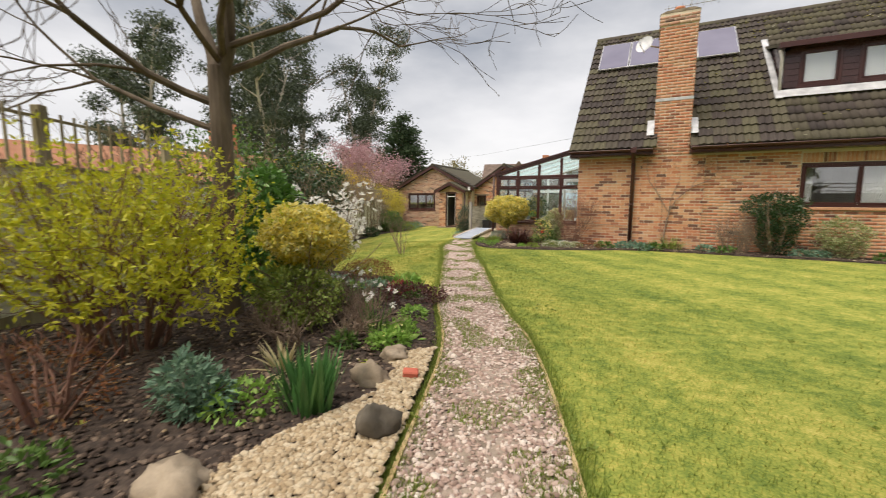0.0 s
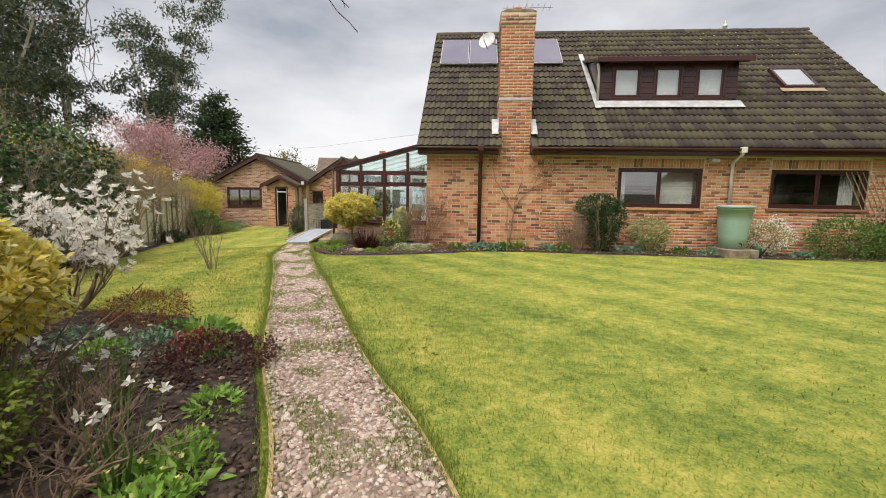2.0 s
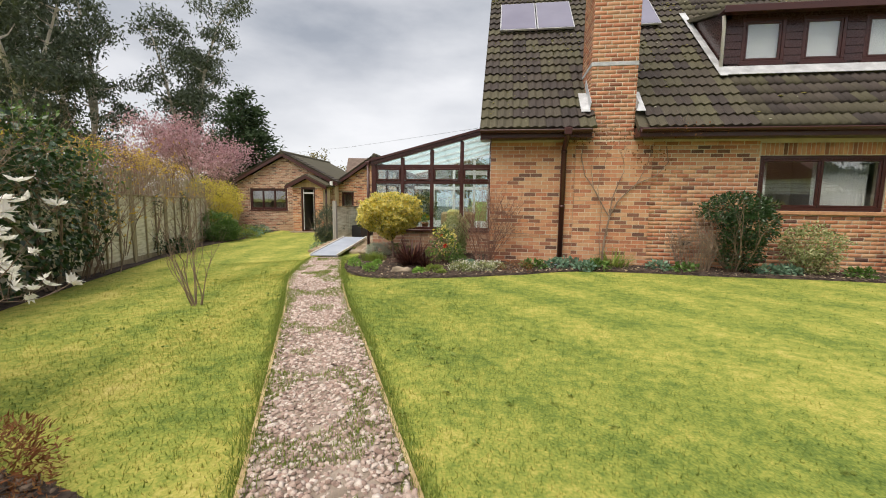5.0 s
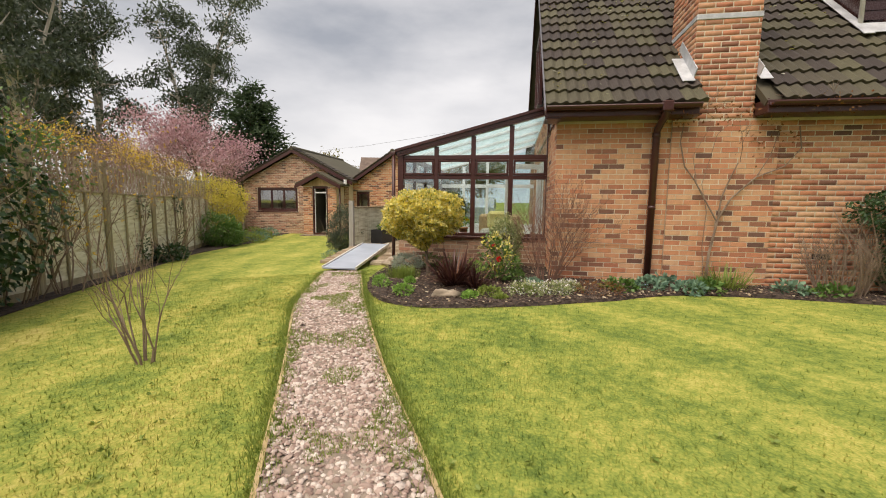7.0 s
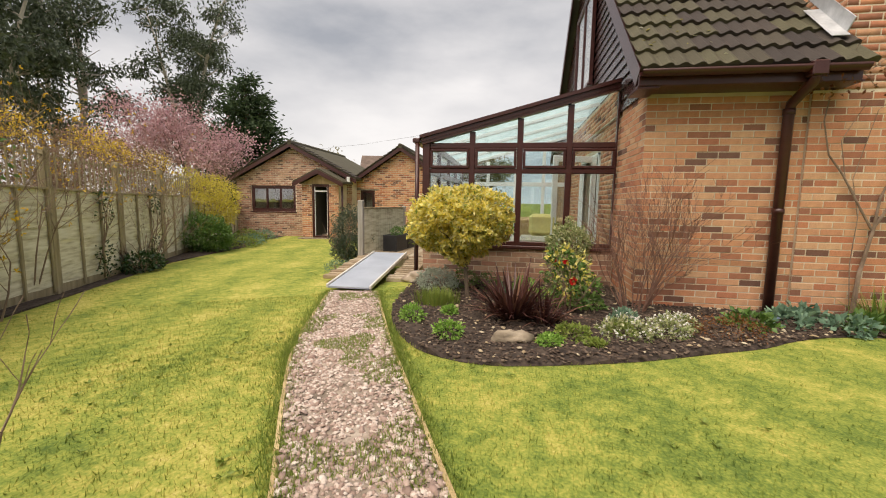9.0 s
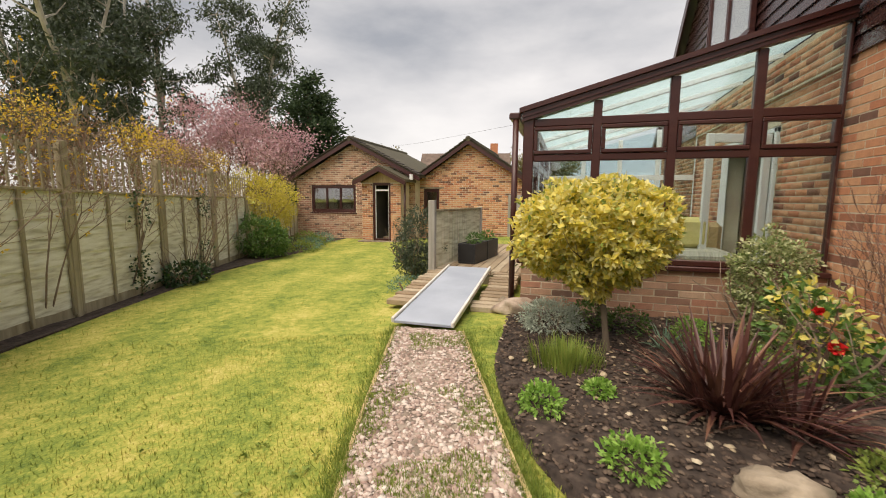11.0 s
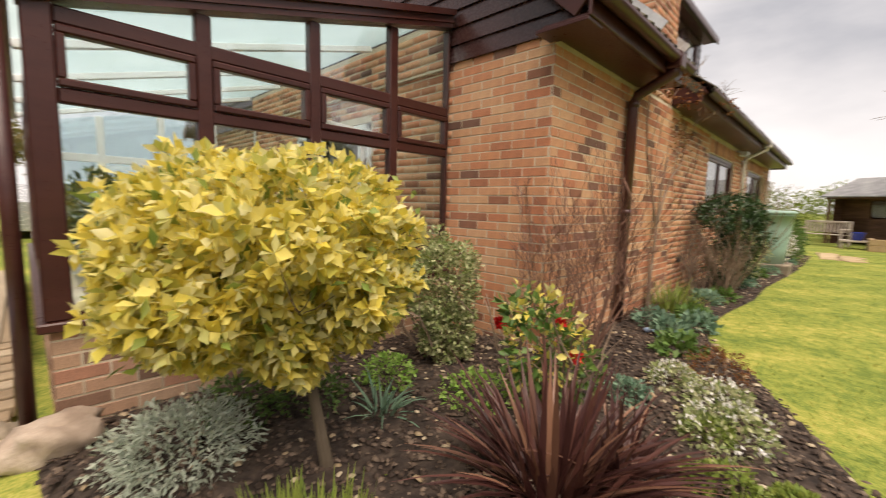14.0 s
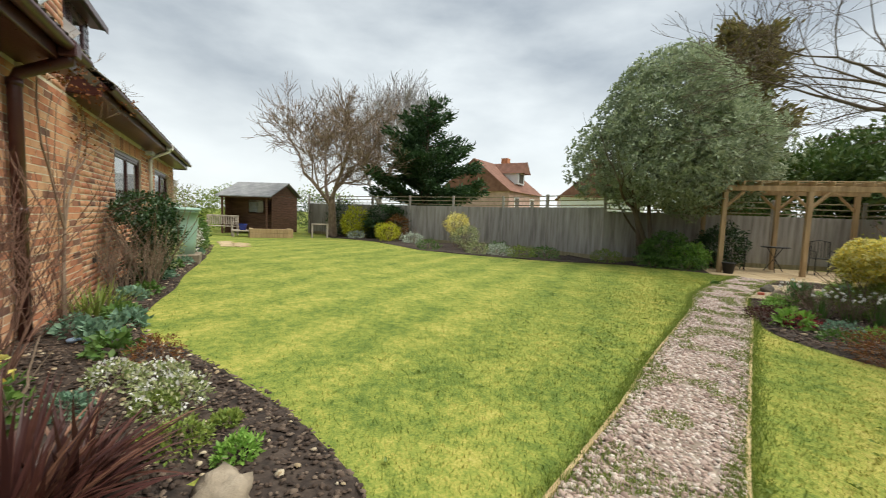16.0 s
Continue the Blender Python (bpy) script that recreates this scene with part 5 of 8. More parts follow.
def branches(p, d, length, r, depth, rng, mesh, tips, spread=0.6, lift=0.15, kids=3, keep=0.68, sides=6, wob=0.12, least=0.002):
    """A limb that forks into thinner ones; fills mesh and collects tips."""
    pts, rad = [Vector(p)], [r]
    d = Vector(d).normalized()
    n = 4
    for i in range(n):
        d = (d + Vector((rng.gauss(0, wob), rng.gauss(0, wob), rng.gauss(0, wob) + lift * 0.2))).normalized()
        pts.append(pts[-1] + d * (length / n))
        rad.append(max(least, r * (1 - 0.38 * (i + 1) / n)))
    mesh.tube(pts, rad, sides if depth > 1 else 4 if depth else 3, caps=False)
    if depth <= 1:
        tips.append((pts[-1], d))
    if depth == 0:
        return
    for k in range(kids):
        at = pts[-1] if k == 0 else pts[rng.choice((2, 3, 4))]
        e = (d + Vector((rng.gauss(0, spread), rng.gauss(0, spread), rng.gauss(0, spread) * 0.7 + lift))).normalized()
        branches(at, e, length * keep * rng.uniform(0.8, 1.15), max(least, rad[-1] * (0.85 if k == 0 else 0.62)), depth - 1, rng, mesh, tips, spread, lift, kids, keep, sides, wob, least)


def shrub(name, label, category, at, blobs, n, length, width, material, seed, stems=7, stem_h=0.5, stem_r=0.012, stem_m=None, group="", **kw):
    """A leafy bush: blobs are given relative to its foot."""
    x, y = at
    z = lie(x, y)
    t = thing(name, label, category, (x, y, z), group)
    rng = random.Random(seed)
    m, tips = Mesh(), []
    for i in range(stems):
        a = rng.uniform(0, 6.28)
        branches((x + 0.05 * math.cos(a), y + 0.05 * math.sin(a), z - 0.02), (math.cos(a) * 0.5, math.sin(a) * 0.5, 1), stem_h, stem_r, 1, rng, m, tips, 0.5, 0.2, 3, 0.7)
    part("stemwork", m, stem_m or M_TWIG, t)
    foliage(t, [((x + c[0], y + c[1], z + c[2]), r) for c, r in blobs], n, length, width, material, seed, **kw)
    return t


def twiggy(name, label, category, at, height, n, seed, material=None, spread=0.55, depth=2, r=0.008, lean=0.5, kids=3, wide=0.08, group=""):
    x, y = at
    z = lie(x, y)
    t = thing(name, label, category, (x, y, z), group)
    rng = random.Random(seed)
    tips = []
    for i in range(n):
        a = rng.uniform(0, 6.28)
        m = Mesh()
        branches((x + wide * math.cos(a), y + wide * math.sin(a), z - 0.02), (math.cos(a) * lean, math.sin(a) * lean, 1), height * 0.5 * rng.uniform(0.8, 1.2), r, depth, rng, m, tips, spread, 0.25, kids, 0.66, 5, 0.1, 0.0018)
        part("branch", m, material or M_TWIG, t)
    return t, tips


def blade_plant(name, label, category, at, n, length, width, material, seed, lean=0.6, bend=0.5, radius=0.06, group="", single=False):
    """A tuft of strap leaves that arch outwards."""
    x, y = at
    z = lie(x, y)
    t = thing(name, label, category, (x, y, z), group)
    rng = random.Random(seed)
    m = Mesh()
    for i in range(n):
        a = rng.uniform(0, 6.28)
        tilt = lean * rng.random() ** 0.7
        L, w = length * rng.uniform(0.55, 1.1), width * rng.uniform(0.7, 1.2)
        o = Vector((x + radius * math.cos(a) * rng.random(), y + radius * math.sin(a) * rng.random(), z + 0.0))
        ang = a + rng.uniform(-0.5, 0.5)
        out, side = Vector((math.cos(ang), math.sin(ang), 0)), Vector((-math.sin(ang), math.cos(ang), 0))
        b, k = len(m.v), 5
        p, th = o, tilt
        for s in range(k + 1):
            q = s / k
            ww = w * (0.6 + 0.8 * q if q < 0.5 else 2 * (1 - q)) * 0.5 + 0.0006
            m.v += [tuple(p - side * ww + Vector((0, 0, ww * 0.35))), tuple(p), tuple(p + side * ww + Vector((0, 0, ww * 0.35)))]
            th += bend * tilt * 1.6 / k
            p = p + (out * math.sin(th) + Vector((0, 0, math.cos(th)))) * (L / k)
            if p.z < z + 0.015:
                p.z = z + 0.015
        for s in range(k):
            c = b + s * 3
            m.f += [(c, c + 1, c + 4, c + 3), (c + 1, c + 2, c + 5, c + 4)]
        if single:
            part("blade", m, material, t)
            m = Mesh()
    if not single:
        tagged(part("leaves", m, material, t), kind="stuff")
    return t


def stars(centres, ways, petals, size, width, material, parent, seed, name="flowers", open_=0.75):
    """Flowers of several petals set round each centre."""
    rng = np.random.default_rng(seed)
    centres, ways = np.asarray(centres, float), unit(np.asarray(ways, float))
    n = len(centres)
    a = unit(np.cross(ways, unit(rng.normal(size=(n, 3)))))
    b = np.cross(ways, a)
    ang = (np.arange(petals) / petals * 2 * np.pi)[None, :, None] + rng.uniform(0, 6, (n, 1, 1))
    d = (a[:, None] * np.cos(ang) + b[:, None] * np.sin(ang)) * open_ + ways[:, None] * (1 - open_ * 0.6)
    p = np.repeat(centres[:, None], petals, 1)
    v, f = leaf_mesh(p.reshape(-1, 3), d.reshape(-1, 3), size, width, rng, 0.2)
    return tagged(fast(name, v, f, material, parent), kind="stuff")


L_YEL = leaf("variegated_yellow_leaf", [(0.82, 0.68, 0.13), (0.88, 0.78, 0.26), (0.76, 0.62, 0.10), (0.42, 0.43, 0.10), (0.90, 0.84, 0.46), (0.66, 0.58, 0.10)], 0.32, 0.42)
L_LIME = leaf("forsythia_leaf", [(0.50, 0.51, 0.03), (0.64, 0.60, 0.04), (0.38, 0.43, 0.035), (0.58, 0.57, 0.05)], 0.5, 0.35)
L_GREEN = leaf("green_leaf", [(0.06, 0.13, 0.025), (0.10, 0.19, 0.04), (0.16, 0.26, 0.06)], 0.45)
L_DARK = leaf("dark_green_leaf", [(0.018, 0.045, 0.015), (0.03, 0.07, 0.02), (0.05, 0.10, 0.03)], 0.3, 0.12, 0.5)
L_MID = leaf("mid_green_leaf", [(0.15, 0.22, 0.04), (0.22, 0.29, 0.055), (0.28, 0.32, 0.07)], 0.5)
L_BRIGHT = leaf("bright_green_leaf", [(0.16, 0.32, 0.05), (0.24, 0.42, 0.07), (0.33, 0.48, 0.12)], 0.5, 0.3)
L_GREY = leaf("silver_leaf", [(0.36, 0.42, 0.33), (0.48, 0.54, 0.44), (0.58, 0.62, 0.52)], 0.7)
L_BLUEG = leaf("blue_green_leaf", [(0.12, 0.22, 0.15), (0.17, 0.28, 0.19), (0.22, 0.34, 0.22)], 0.6)
L_VARI = leaf("green_cream_leaf", [(0.15, 0.21, 0.06), (0.26, 0.31, 0.11), (0.56, 0.55, 0.32), (0.20, 0.26, 0.08)], 0.4)
L_RUST = leaf("rust_leaf", [(0.16, 0.055, 0.02), (0.24, 0.09, 0.03), (0.20, 0.12, 0.035)], 0.7)
L_MAROON1 = surf("maroon_flax_blade", [(0.042, 0.016, 0.015), (0.07, 0.026, 0.023), (0.115, 0.045, 0.034), (0.06, 0.022, 0.02), (0.26, 0.13, 0.08)], 40, 0.4, 0.0, 80, rand="object", fine=0.15, trans=0.1)
L_EUCA = leaf("eucalyptus_leaf", [(0.045, 0.062, 0.036), (0.075, 0.10, 0.06), (0.11, 0.135, 0.09)], 0.5, 0.15)
L_CONIF = leaf("conifer_spray", [(0.032, 0.058, 0.026), (0.052, 0.085, 0.038), (0.075, 0.115, 0.052)], 0.7, 0.2)
L_CEDAR = leaf("cedar_spray", [(0.022, 0.052, 0.02), (0.04, 0.085, 0.03), (0.07, 0.13, 0.045)], 0.6, 0.2)
L_LAUREL = leaf("laurel_leaf", [(0.05, 0.10, 0.022), (0.09, 0.15, 0.035), (0.15, 0.20, 0.06)], 0.4, 0.2)
L_HOLM = leaf("grey_green_evergreen_leaf", [(0.24, 0.30, 0.17), (0.35, 0.41, 0.25), (0.48, 0.53, 0.36), (0.15, 0.20, 0.11)], 0.45, 0.25)
L_PINK = leaf("pink_blossom", [(0.44, 0.25, 0.28), (0.58, 0.37, 0.40), (0.34, 0.17, 0.19), (0.68, 0.50, 0.52)], 0.7, 0.3)
L_WHITE = leaf("white_petal", [(0.86, 0.84, 0.80), (0.90, 0.88, 0.85)], 0.6, 0.4)
L_GOLD = leaf("golden_flower", [(0.60, 0.36, 0.02), (0.70, 0.46, 0.03), (0.5, 0.32, 0.03)], 0.6, 0.3)
L_RED = leaf("red_petal", [(0.62, 0.02, 0.025), (0.74, 0.04, 0.04), (0.50, 0.015, 0.02)], 0.5, 0.2)
L_CRIM = leaf("crimson_flower", [(0.32, 0.03, 0.05), (0.45, 0.06, 0.08), (0.22, 0.03, 0.04)], 0.6, 0.2)
L_BROWNC = leaf("brownish_conifer", [(0.20, 0.15, 0.065), (0.25, 0.21, 0.085), (0.15, 0.16, 0.055)], 0.7, 0.2)
L_STRAW = leaf("straw_blade", [(0.40, 0.34, 0.18), (0.52, 0.45, 0.26), (0.3, 0.28, 0.12)], 0.6, 0.2)
L_HEDGE = leaf("yellow_hedge_leaf", [(0.54, 0.45, 0.06), (0.64, 0.54, 0.09), (0.44, 0.39, 0.06)], 0.5, 0.3)


# ---- bed by the conservatory ----
lol = thing("standard_euonymus", "clipped yellow variegated shrub on a bare stem", "shrub", (-1.96, 0.08, 0))
m, tips = Mesh(), []
m.tube([(-1.96, -0.13, -0.03), (-1.985, -0.1, 0.2), (-2.02, -0.05, 0.5), (-2.06, 0.02, 0.72)], [0.032, 0.025, 0.022, 0.02], 9)
m.tube([(-2.01, -0.06, 0.42), (-1.93, 0.0, 0.58), (-1.84, 0.04, 0.76)], [0.016, 0.013, 0.011], 7)
rg = random.Random(2)
for i in range(9):
    a = i * 0.7
    branches((-2.04, 0.0, 0.58 + 0.015 * i), (math.cos(a), math.sin(a), 0.55), 0.3, 0.011, 2, rg, m, tips, 0.5, 0.1, 3, 0.7, 5)
part("trunk", m, M_BARK, lol)
LB = [((-2.09, 0.07, 1.05), (0.62, 0.58, 0.33)), ((-2.4, -0.08, 0.86), (0.32, 0.32, 0.25)), ((-1.78, 0.12, 0.9), (0.33, 0.32, 0.25)), ((-1.92, -0.2, 0.86), (0.30, 0.28, 0.23)), ((-2.14, -0.16, 0.70), (0.2, 0.18, 0.2)), ((-2.2, 0.32, 0.9), (0.34, 0.3, 0.26)), ((-2.06, -0.08, 0.52), (0.09, 0.09, 0.1)), ((-2.42, 0.02, 0.72), (0.18, 0.17, 0.14)), ((-1.86, -0.02, 0.6), (0.1, 0.1, 0.08))]
rng = np.random.default_rng(21)
p, d = in_blobs(rng, 3200, LB, 0.74, 0.1)
stars(p, d + rng.normal(size=d.shape) * 0.4 + np.array([0, 0, 0.25]), 6, 0.058, 0.036, L_YEL, lol, 22, "rosette_foliage", 0.8)
foliage(lol, LB, 3400, 0.058, 0.034, L_YEL, 23, 0.55, 0.1)
foliage(lol, LB, 1500, 0.06, 0.03, L_MID, 24, 0.4, 0.1, name="inner_foliage", label="greener inner leaves")

blade_plant("phormium", "maroon strap-leaved flax clump in the flower bed", "phormium", (-1.42, -0.92), 230, 0.60, 0.03, L_MAROON1, 4, 0.85, 0.6, 0.16, single=True)
blade_plant("phormium", "smaller maroon flax clump in the flower bed", "phormium", (-1.12, -1.05), 110, 0.48, 0.02, L_MAROON1, 14, 1.2, 0.7, 0.1, single=True)
cam_b = shrub("camellia", "glossy camellia bush with a few red blooms", "shrub", (-0.82, -0.5), [((0, 0, 0.36), (0.24, 0.22, 0.28)), ((0.16, -0.08, 0.26), (0.18, 0.18, 0.18)), ((-0.1, 0.05, 0.6), (0.14, 0.14, 0.12))], 520, 0.07, 0.036, L_GREEN, 31, stem_h=0.45)
foliage(cam_b, [((-0.82, -0.5, 0.46), (0.24, 0.22, 0.28))], 240, 0.06, 0.034, L_YEL, 32, 0.8, name="yellowing_leaves", label="yellowed leaf tips")
for q in ((-0.93, -0.26, 0.50), (-0.79, -0.66, 0.37), (-0.88, -0.62, 0.57)):
    big = q[2] < 0.55
    stars([q, q, q], [(-0.4, -0.8, 0.5)] * 3, 8, 0.062 if big else 0.042, 0.06 if big else 0.04, L_RED, cam_b, int(q[2] * 100), "bloom", 0.6)
shrub("variegated_bush", "small-leaved green and cream bush against the dwarf wall", "shrub", (-0.72, 0.42), [((0, 0, 0.62), (0.27, 0.27, 0.33)), ((0.02, -0.05, 0.25), (0.2, 0.2, 0.22))], 6500, 0.036, 0.022, L_VARI, 33, stem_h=0.5)
twiggy("bare_shrub", "leafless reddish-brown twiggy shrub by the house corner", "shrub", (-0.08, -0.32), 1.25, 26, 34, M_TWIGR, 0.4, 3, 0.008, 0.35, 3, 0.1)
shrub("silver_santolina", "low silvery-grey cushion plant", "plant", (-2.42, 0.28), [((0, 0, 0.13), (0.27, 0.24, 0.17))], 2600, 0.04, 0.012, L_GREY, 35, stems=3, stem_h=0.15)
blade_plant("grass_clump", "upright green grassy clump in the bed", "plant", (-2.27, -0.52), 620, 0.2, 0.008, L_MID, 36, 0.32, 0.3, 0.26)
blade_plant("bluebell_leaves", "arching strap-leaved green clump", "plant", (-1.5, 0.1), 46, 0.27, 0.016, L_BLUEG, 37, 1.0, 0.7, 0.08)
for i, (x, y, r, h, mt) in enumerate(((-1.98, -1.62, 0.12, 0.13, L_BRIGHT), (-2.40, -1.24, 0.11, 0.15, L_BRIGHT), (-2.07, -0.93, 0.08, 0.09, L_BRIGHT), (-1.75, 0.45, 0.2, 0.2, L_GREEN), (-2.1, 0.55, 0.18, 0.22, L_GREEN), (-1.25, 0.35, 0.16, 0.18, L_BRIGHT),
                                  (-1.0, -0.2, 0.22, 0.16, L_BRIGHT), (-0.45, -1.25, 0.12, 0.1, L_MID), (-0.75, -1.62, 0.08, 0.06, L_MID), (-1.12, -1.68, 0.1, 0.09, L_BRIGHT), (-0.9, -1.4, 0.16, 0.1, L_MID), (-0.3, -0.8, 0.13, 0.12, L_BLUEG), (-0.55, -0.35, 0.15, 0.14, L_GREEN))):
    shrub("herb_clump", "small green leafy clump on the dark soil", "plant", (x, y), [((0, 0, h * 0.5), (r, r, h * 0.7))], 620, 0.036, 0.019, mt, 40 + i, stems=3, stem_h=0.06, stem_r=0.004, group="small bed clumps")
for i, (x, y, r, h) in enumerate(((-0.42, -1.33, 0.27, 0.16), (-0.06, -1.22, 0.22, 0.15), (0.15, -0.92, 0.18, 0.12))):
    h1 = shrub("hebe", "low cream-edged green cushion shrub", "plant", (x, y), [((0, 0, h * 0.5), (r, r * 0.8, h * 0.7))], 700, 0.036, 0.02, L_VARI, 60 + i, stems=3, stem_h=0.1, stem_r=0.004, group="low hebes")
    foliage(h1, [((x, y, h * 0.75), (r * 0.9, r * 0.7, h * 0.6))], 130, 0.03, 0.02, L_WHITE, 66 + i, 0.8, name="cream_leaves")
shrub("rusty_heather", "low brownish heather on the bed edge", "plant", (0.5, -1.12), [((0, 0, 0.08), (0.3, 0.18, 0.13))], 1100, 0.03, 0.009, L_RUST, 70, stems=3, stem_h=0.1)
for i, (x, y) in enumerate(((0.85, -0.78), (1.3, -0.6), (1.75, -0.72), (2.0, -0.62), (1.55, -0.35), (3.1, -0.5), (3.5, -0.6), (4.9, -0.62), (5.2, -0.55), (6.3, -0.6), (6.9, -0.7), (8.9, -0.85), (9.3, -0.8))):
    shrub("bergenia_clump", "low bluish-green leafy clump at the wall foot", "plant", (x, y), [((0, 0, 0.07), (0.2, 0.15, 0.1))], 190, 0.085, 0.05, L_BLUEG if i % 3 else L_GREEN, 72 + i, stems=3, stem_h=0.06, stem_r=0.004, group="wall-foot clumps")
blade_plant("crocosmia", "tuft of upright green sword leaves against the wall", "plant", (2.35, -0.32), 130, 0.42, 0.014, L_MID, 90, 0.7, 0.5, 0.28)

# climbing rose trained on the wall
rose = thing("climbing_rose", "bare climbing rose trained against the brick wall", "climber", (2.25, -0.12, 0))
m = Mesh()
for pts, r in (([(2.2, -0.1, -0.02), (2.22, -0.1, 0.5), (2.3, -0.1, 1.0)], 0.026), ([(2.3, -0.1, 1.0), (2.45, -0.1, 1.3), (2.75, -0.09, 1.6), (3.1, -0.08, 1.75), (3.3, -0.06, 2.0), (3.25, -0.06, 2.3)], 0.015), ([(2.3, -0.1, 1.0), (2.32, -0.1, 1.3), (2.42, -0.1, 1.6), (2.5, -0.1, 1.8)], 0.014),
               ([(2.28, -0.1, 0.98), (2.15, -0.1, 1.2), (1.95, -0.1, 1.55), (1.8, -0.1, 1.75), (1.72, -0.1, 2.1), (1.75, -0.1, 2.35)], 0.013), ([(2.08, -0.1, 1.35), (1.98, -0.1, 1.5), (1.9, -0.1, 1.9), (2.1, -0.1, 2.3)], 0.007), ([(2.75, -0.09, 1.6), (2.9, -0.1, 1.9), (3.0, -0.1, 2.3)], 0.007),
               ([(2.18, -0.1, 0.0), (2.12, -0.1, 0.6), (2.14, -0.1, 1.1), (2.05, -0.1, 1.5), (2.2, -0.1, 2.2), (2.6, -0.12, 2.6)], 0.006), ([(0.15, -0.03, 0.62), (0.8, -0.03, 0.6), (1.4, -0.03, 0.58)], 0.006)):
    m.tube([Vector(q) for q in pts], [r * (1 - 0.6 * i / len(pts)) for i in range(len(pts))], 6)
rg = random.Random(8)
tips = []
for q in ((2.1, -0.2, 2.4), (2.9, -0.25, 2.45), (1.7, -0.3, 2.45), (3.2, -0.3, 2.4), (3.6, -0.35, 2.5), (2.5, -0.15, 1.8)):
    branches(q, (rg.uniform(-1, 1), -0.1, 0.3), 0.3, 0.005, 2, rg, m, tips, 0.6, 0.05, 3, 0.7, 4)
part("stemwork", m, M_TWIG, rose)
foliage(rose, [((2.3, -0.3, 2.45), (0.7, 0.16, 0.14)), ((3.5, -0.4, 2.52), (0.6, 0.14, 0.12)), ((1.6, -0.3, 2.4), (0.3, 0.14, 0.1)), ((2.9, -0.12, 2.1), (0.5, 0.06, 0.3))], 300, 0.045, 0.028, L_RUST, 92, 0.3)

# shrubs along the wall
gb = shrub("clipped_evergreen", "dark glossy evergreen bush clipped flat above bare stems", "shrub", (4.35, -0.48), [((0, 0.02, 1.16), (0.6, 0.4, 0.26)), ((0.15, -0.12, 0.85), (0.45, 0.32, 0.35)), ((0.1, 0.0, 0.45), (0.36, 0.28, 0.4))], 5200, 0.06, 0.034, L_DARK, 100, stems=16, stem_h=0.8, stem_r=0.014)
shrub("variegated_shrub", "rounded green and cream shrub beside the wall", "shrub", (5.6, -0.45), [((0, 0, 0.55), (0.48, 0.36, 0.36)), ((0.1, 0, 0.25), (0.3, 0.25, 0.25))], 3200, 0.048, 0.028, L_VARI, 101, stems=8)
twiggy("bare_shrub", "leafless brown twiggy shrub against the wall", "shrub", (3.72, -0.42), 0.85, 46, 102, M_TWIG, 0.35, 2, 0.008, 0.22, 3, 0.22)
sp = shrub("spiraea", "arching shrub covered in white blossom", "shrub", (8.3, -0.55), [((0, 0, 0.45), (0.5, 0.4, 0.4))], 2200, 0.04, 0.014, L_MID, 103, stems=10)
foliage(sp, [((8.3, -0.55, 0.52), (0.52, 0.42, 0.42))], 1500, 0.04, 0.03, L_WHITE, 104, 0.75, name="blossom", label="white blossom")
shrub("laurel_bush", "broad dense green laurel bush by the wall", "shrub", (10.0, -0.6), [((0, 0, 0.5), (0.85, 0.45, 0.48)), ((0.7, 0, 0.4), (0.5, 0.4, 0.42))], 4200, 0.065, 0.034, L_GREEN, 105, stems=8)
shrub("dark_bush", "dark evergreen bush beside the trellis", "shrub", (11.35, -0.5), [((0, 0, 0.6), (0.5, 0.4, 0.6))], 1800, 0.06, 0.032, L_DARK, 106, stems=6)
trl = thing("wall_trellis", "brown diamond trellis on the wall", "trellis", (11.3, -0.02, 1.0))
for i in range(9):
    part("lath", Mesh().box((0, -0.03, 0), (0.02, -0.022, 1.5), Matrix.Translation((10.98 + i * 0.13, 0, 0.75)) @ Matrix.Rotation(radians(28), 4, "Y"), 0.0), M_POST, trl)
    part("lath", Mesh().box((0, -0.02, 0), (0.02, -0.012, 1.5), Matrix.Translation((11.0 + i * 0.13, 0, 0.75)) @ Matrix.Rotation(radians(-28), 4, "Y"), 0.0), M_POST, trl)

butt = thing("water_butt", "pale green plastic water butt on a concrete plinth", "water butt", (7.45, -0.62, 0.2))
part("barrel", Mesh().lathe([(0.27, 0.2), (0.30, 0.5), (0.335, 0.85), (0.36, 1.12), (0.37, 1.12), (0.37, 1.16)], 7.45, -0.62, 28), M_BUTT, butt, smooth=True)
part("lid", Mesh().lathe([(0.39, 1.16), (0.395, 1.2), (0.36, 1.225), (0.1, 1.235)], 7.45, -0.62, 28), M_BUTT, butt, smooth=True)
part("tap", Mesh().tube([(7.45, -0.88, 0.34), (7.45, -0.98, 0.34), (7.45, -0.98, 0.29)], 0.014, 6), M_BLACK, butt)
tagged(part("plinth", Mesh().box((7.1, -1.0, -0.1), (7.85, -0.25, 0.2), c=0.015), M_STONE), "grey concrete block plinth", "plinth")
can = thing("watering_can", "small dark green watering can beside the butt", "watering can", (7.95, -0.7, 0))
part("body", Mesh().lathe([(0.1, 0.02), (0.1, 0.24), (0.08, 0.26)], 7.98, -0.72, 14), surf("green_can", [(0.03, 0.11, 0.07), (0.04, 0.13, 0.09)], 4, 0.4, 0, 20), can, smooth=True)
part("spout", Mesh().tube([(8.05, -0.75, 0.06), (8.2, -0.8, 0.3)], 0.015, 6), M_BLACK, can)
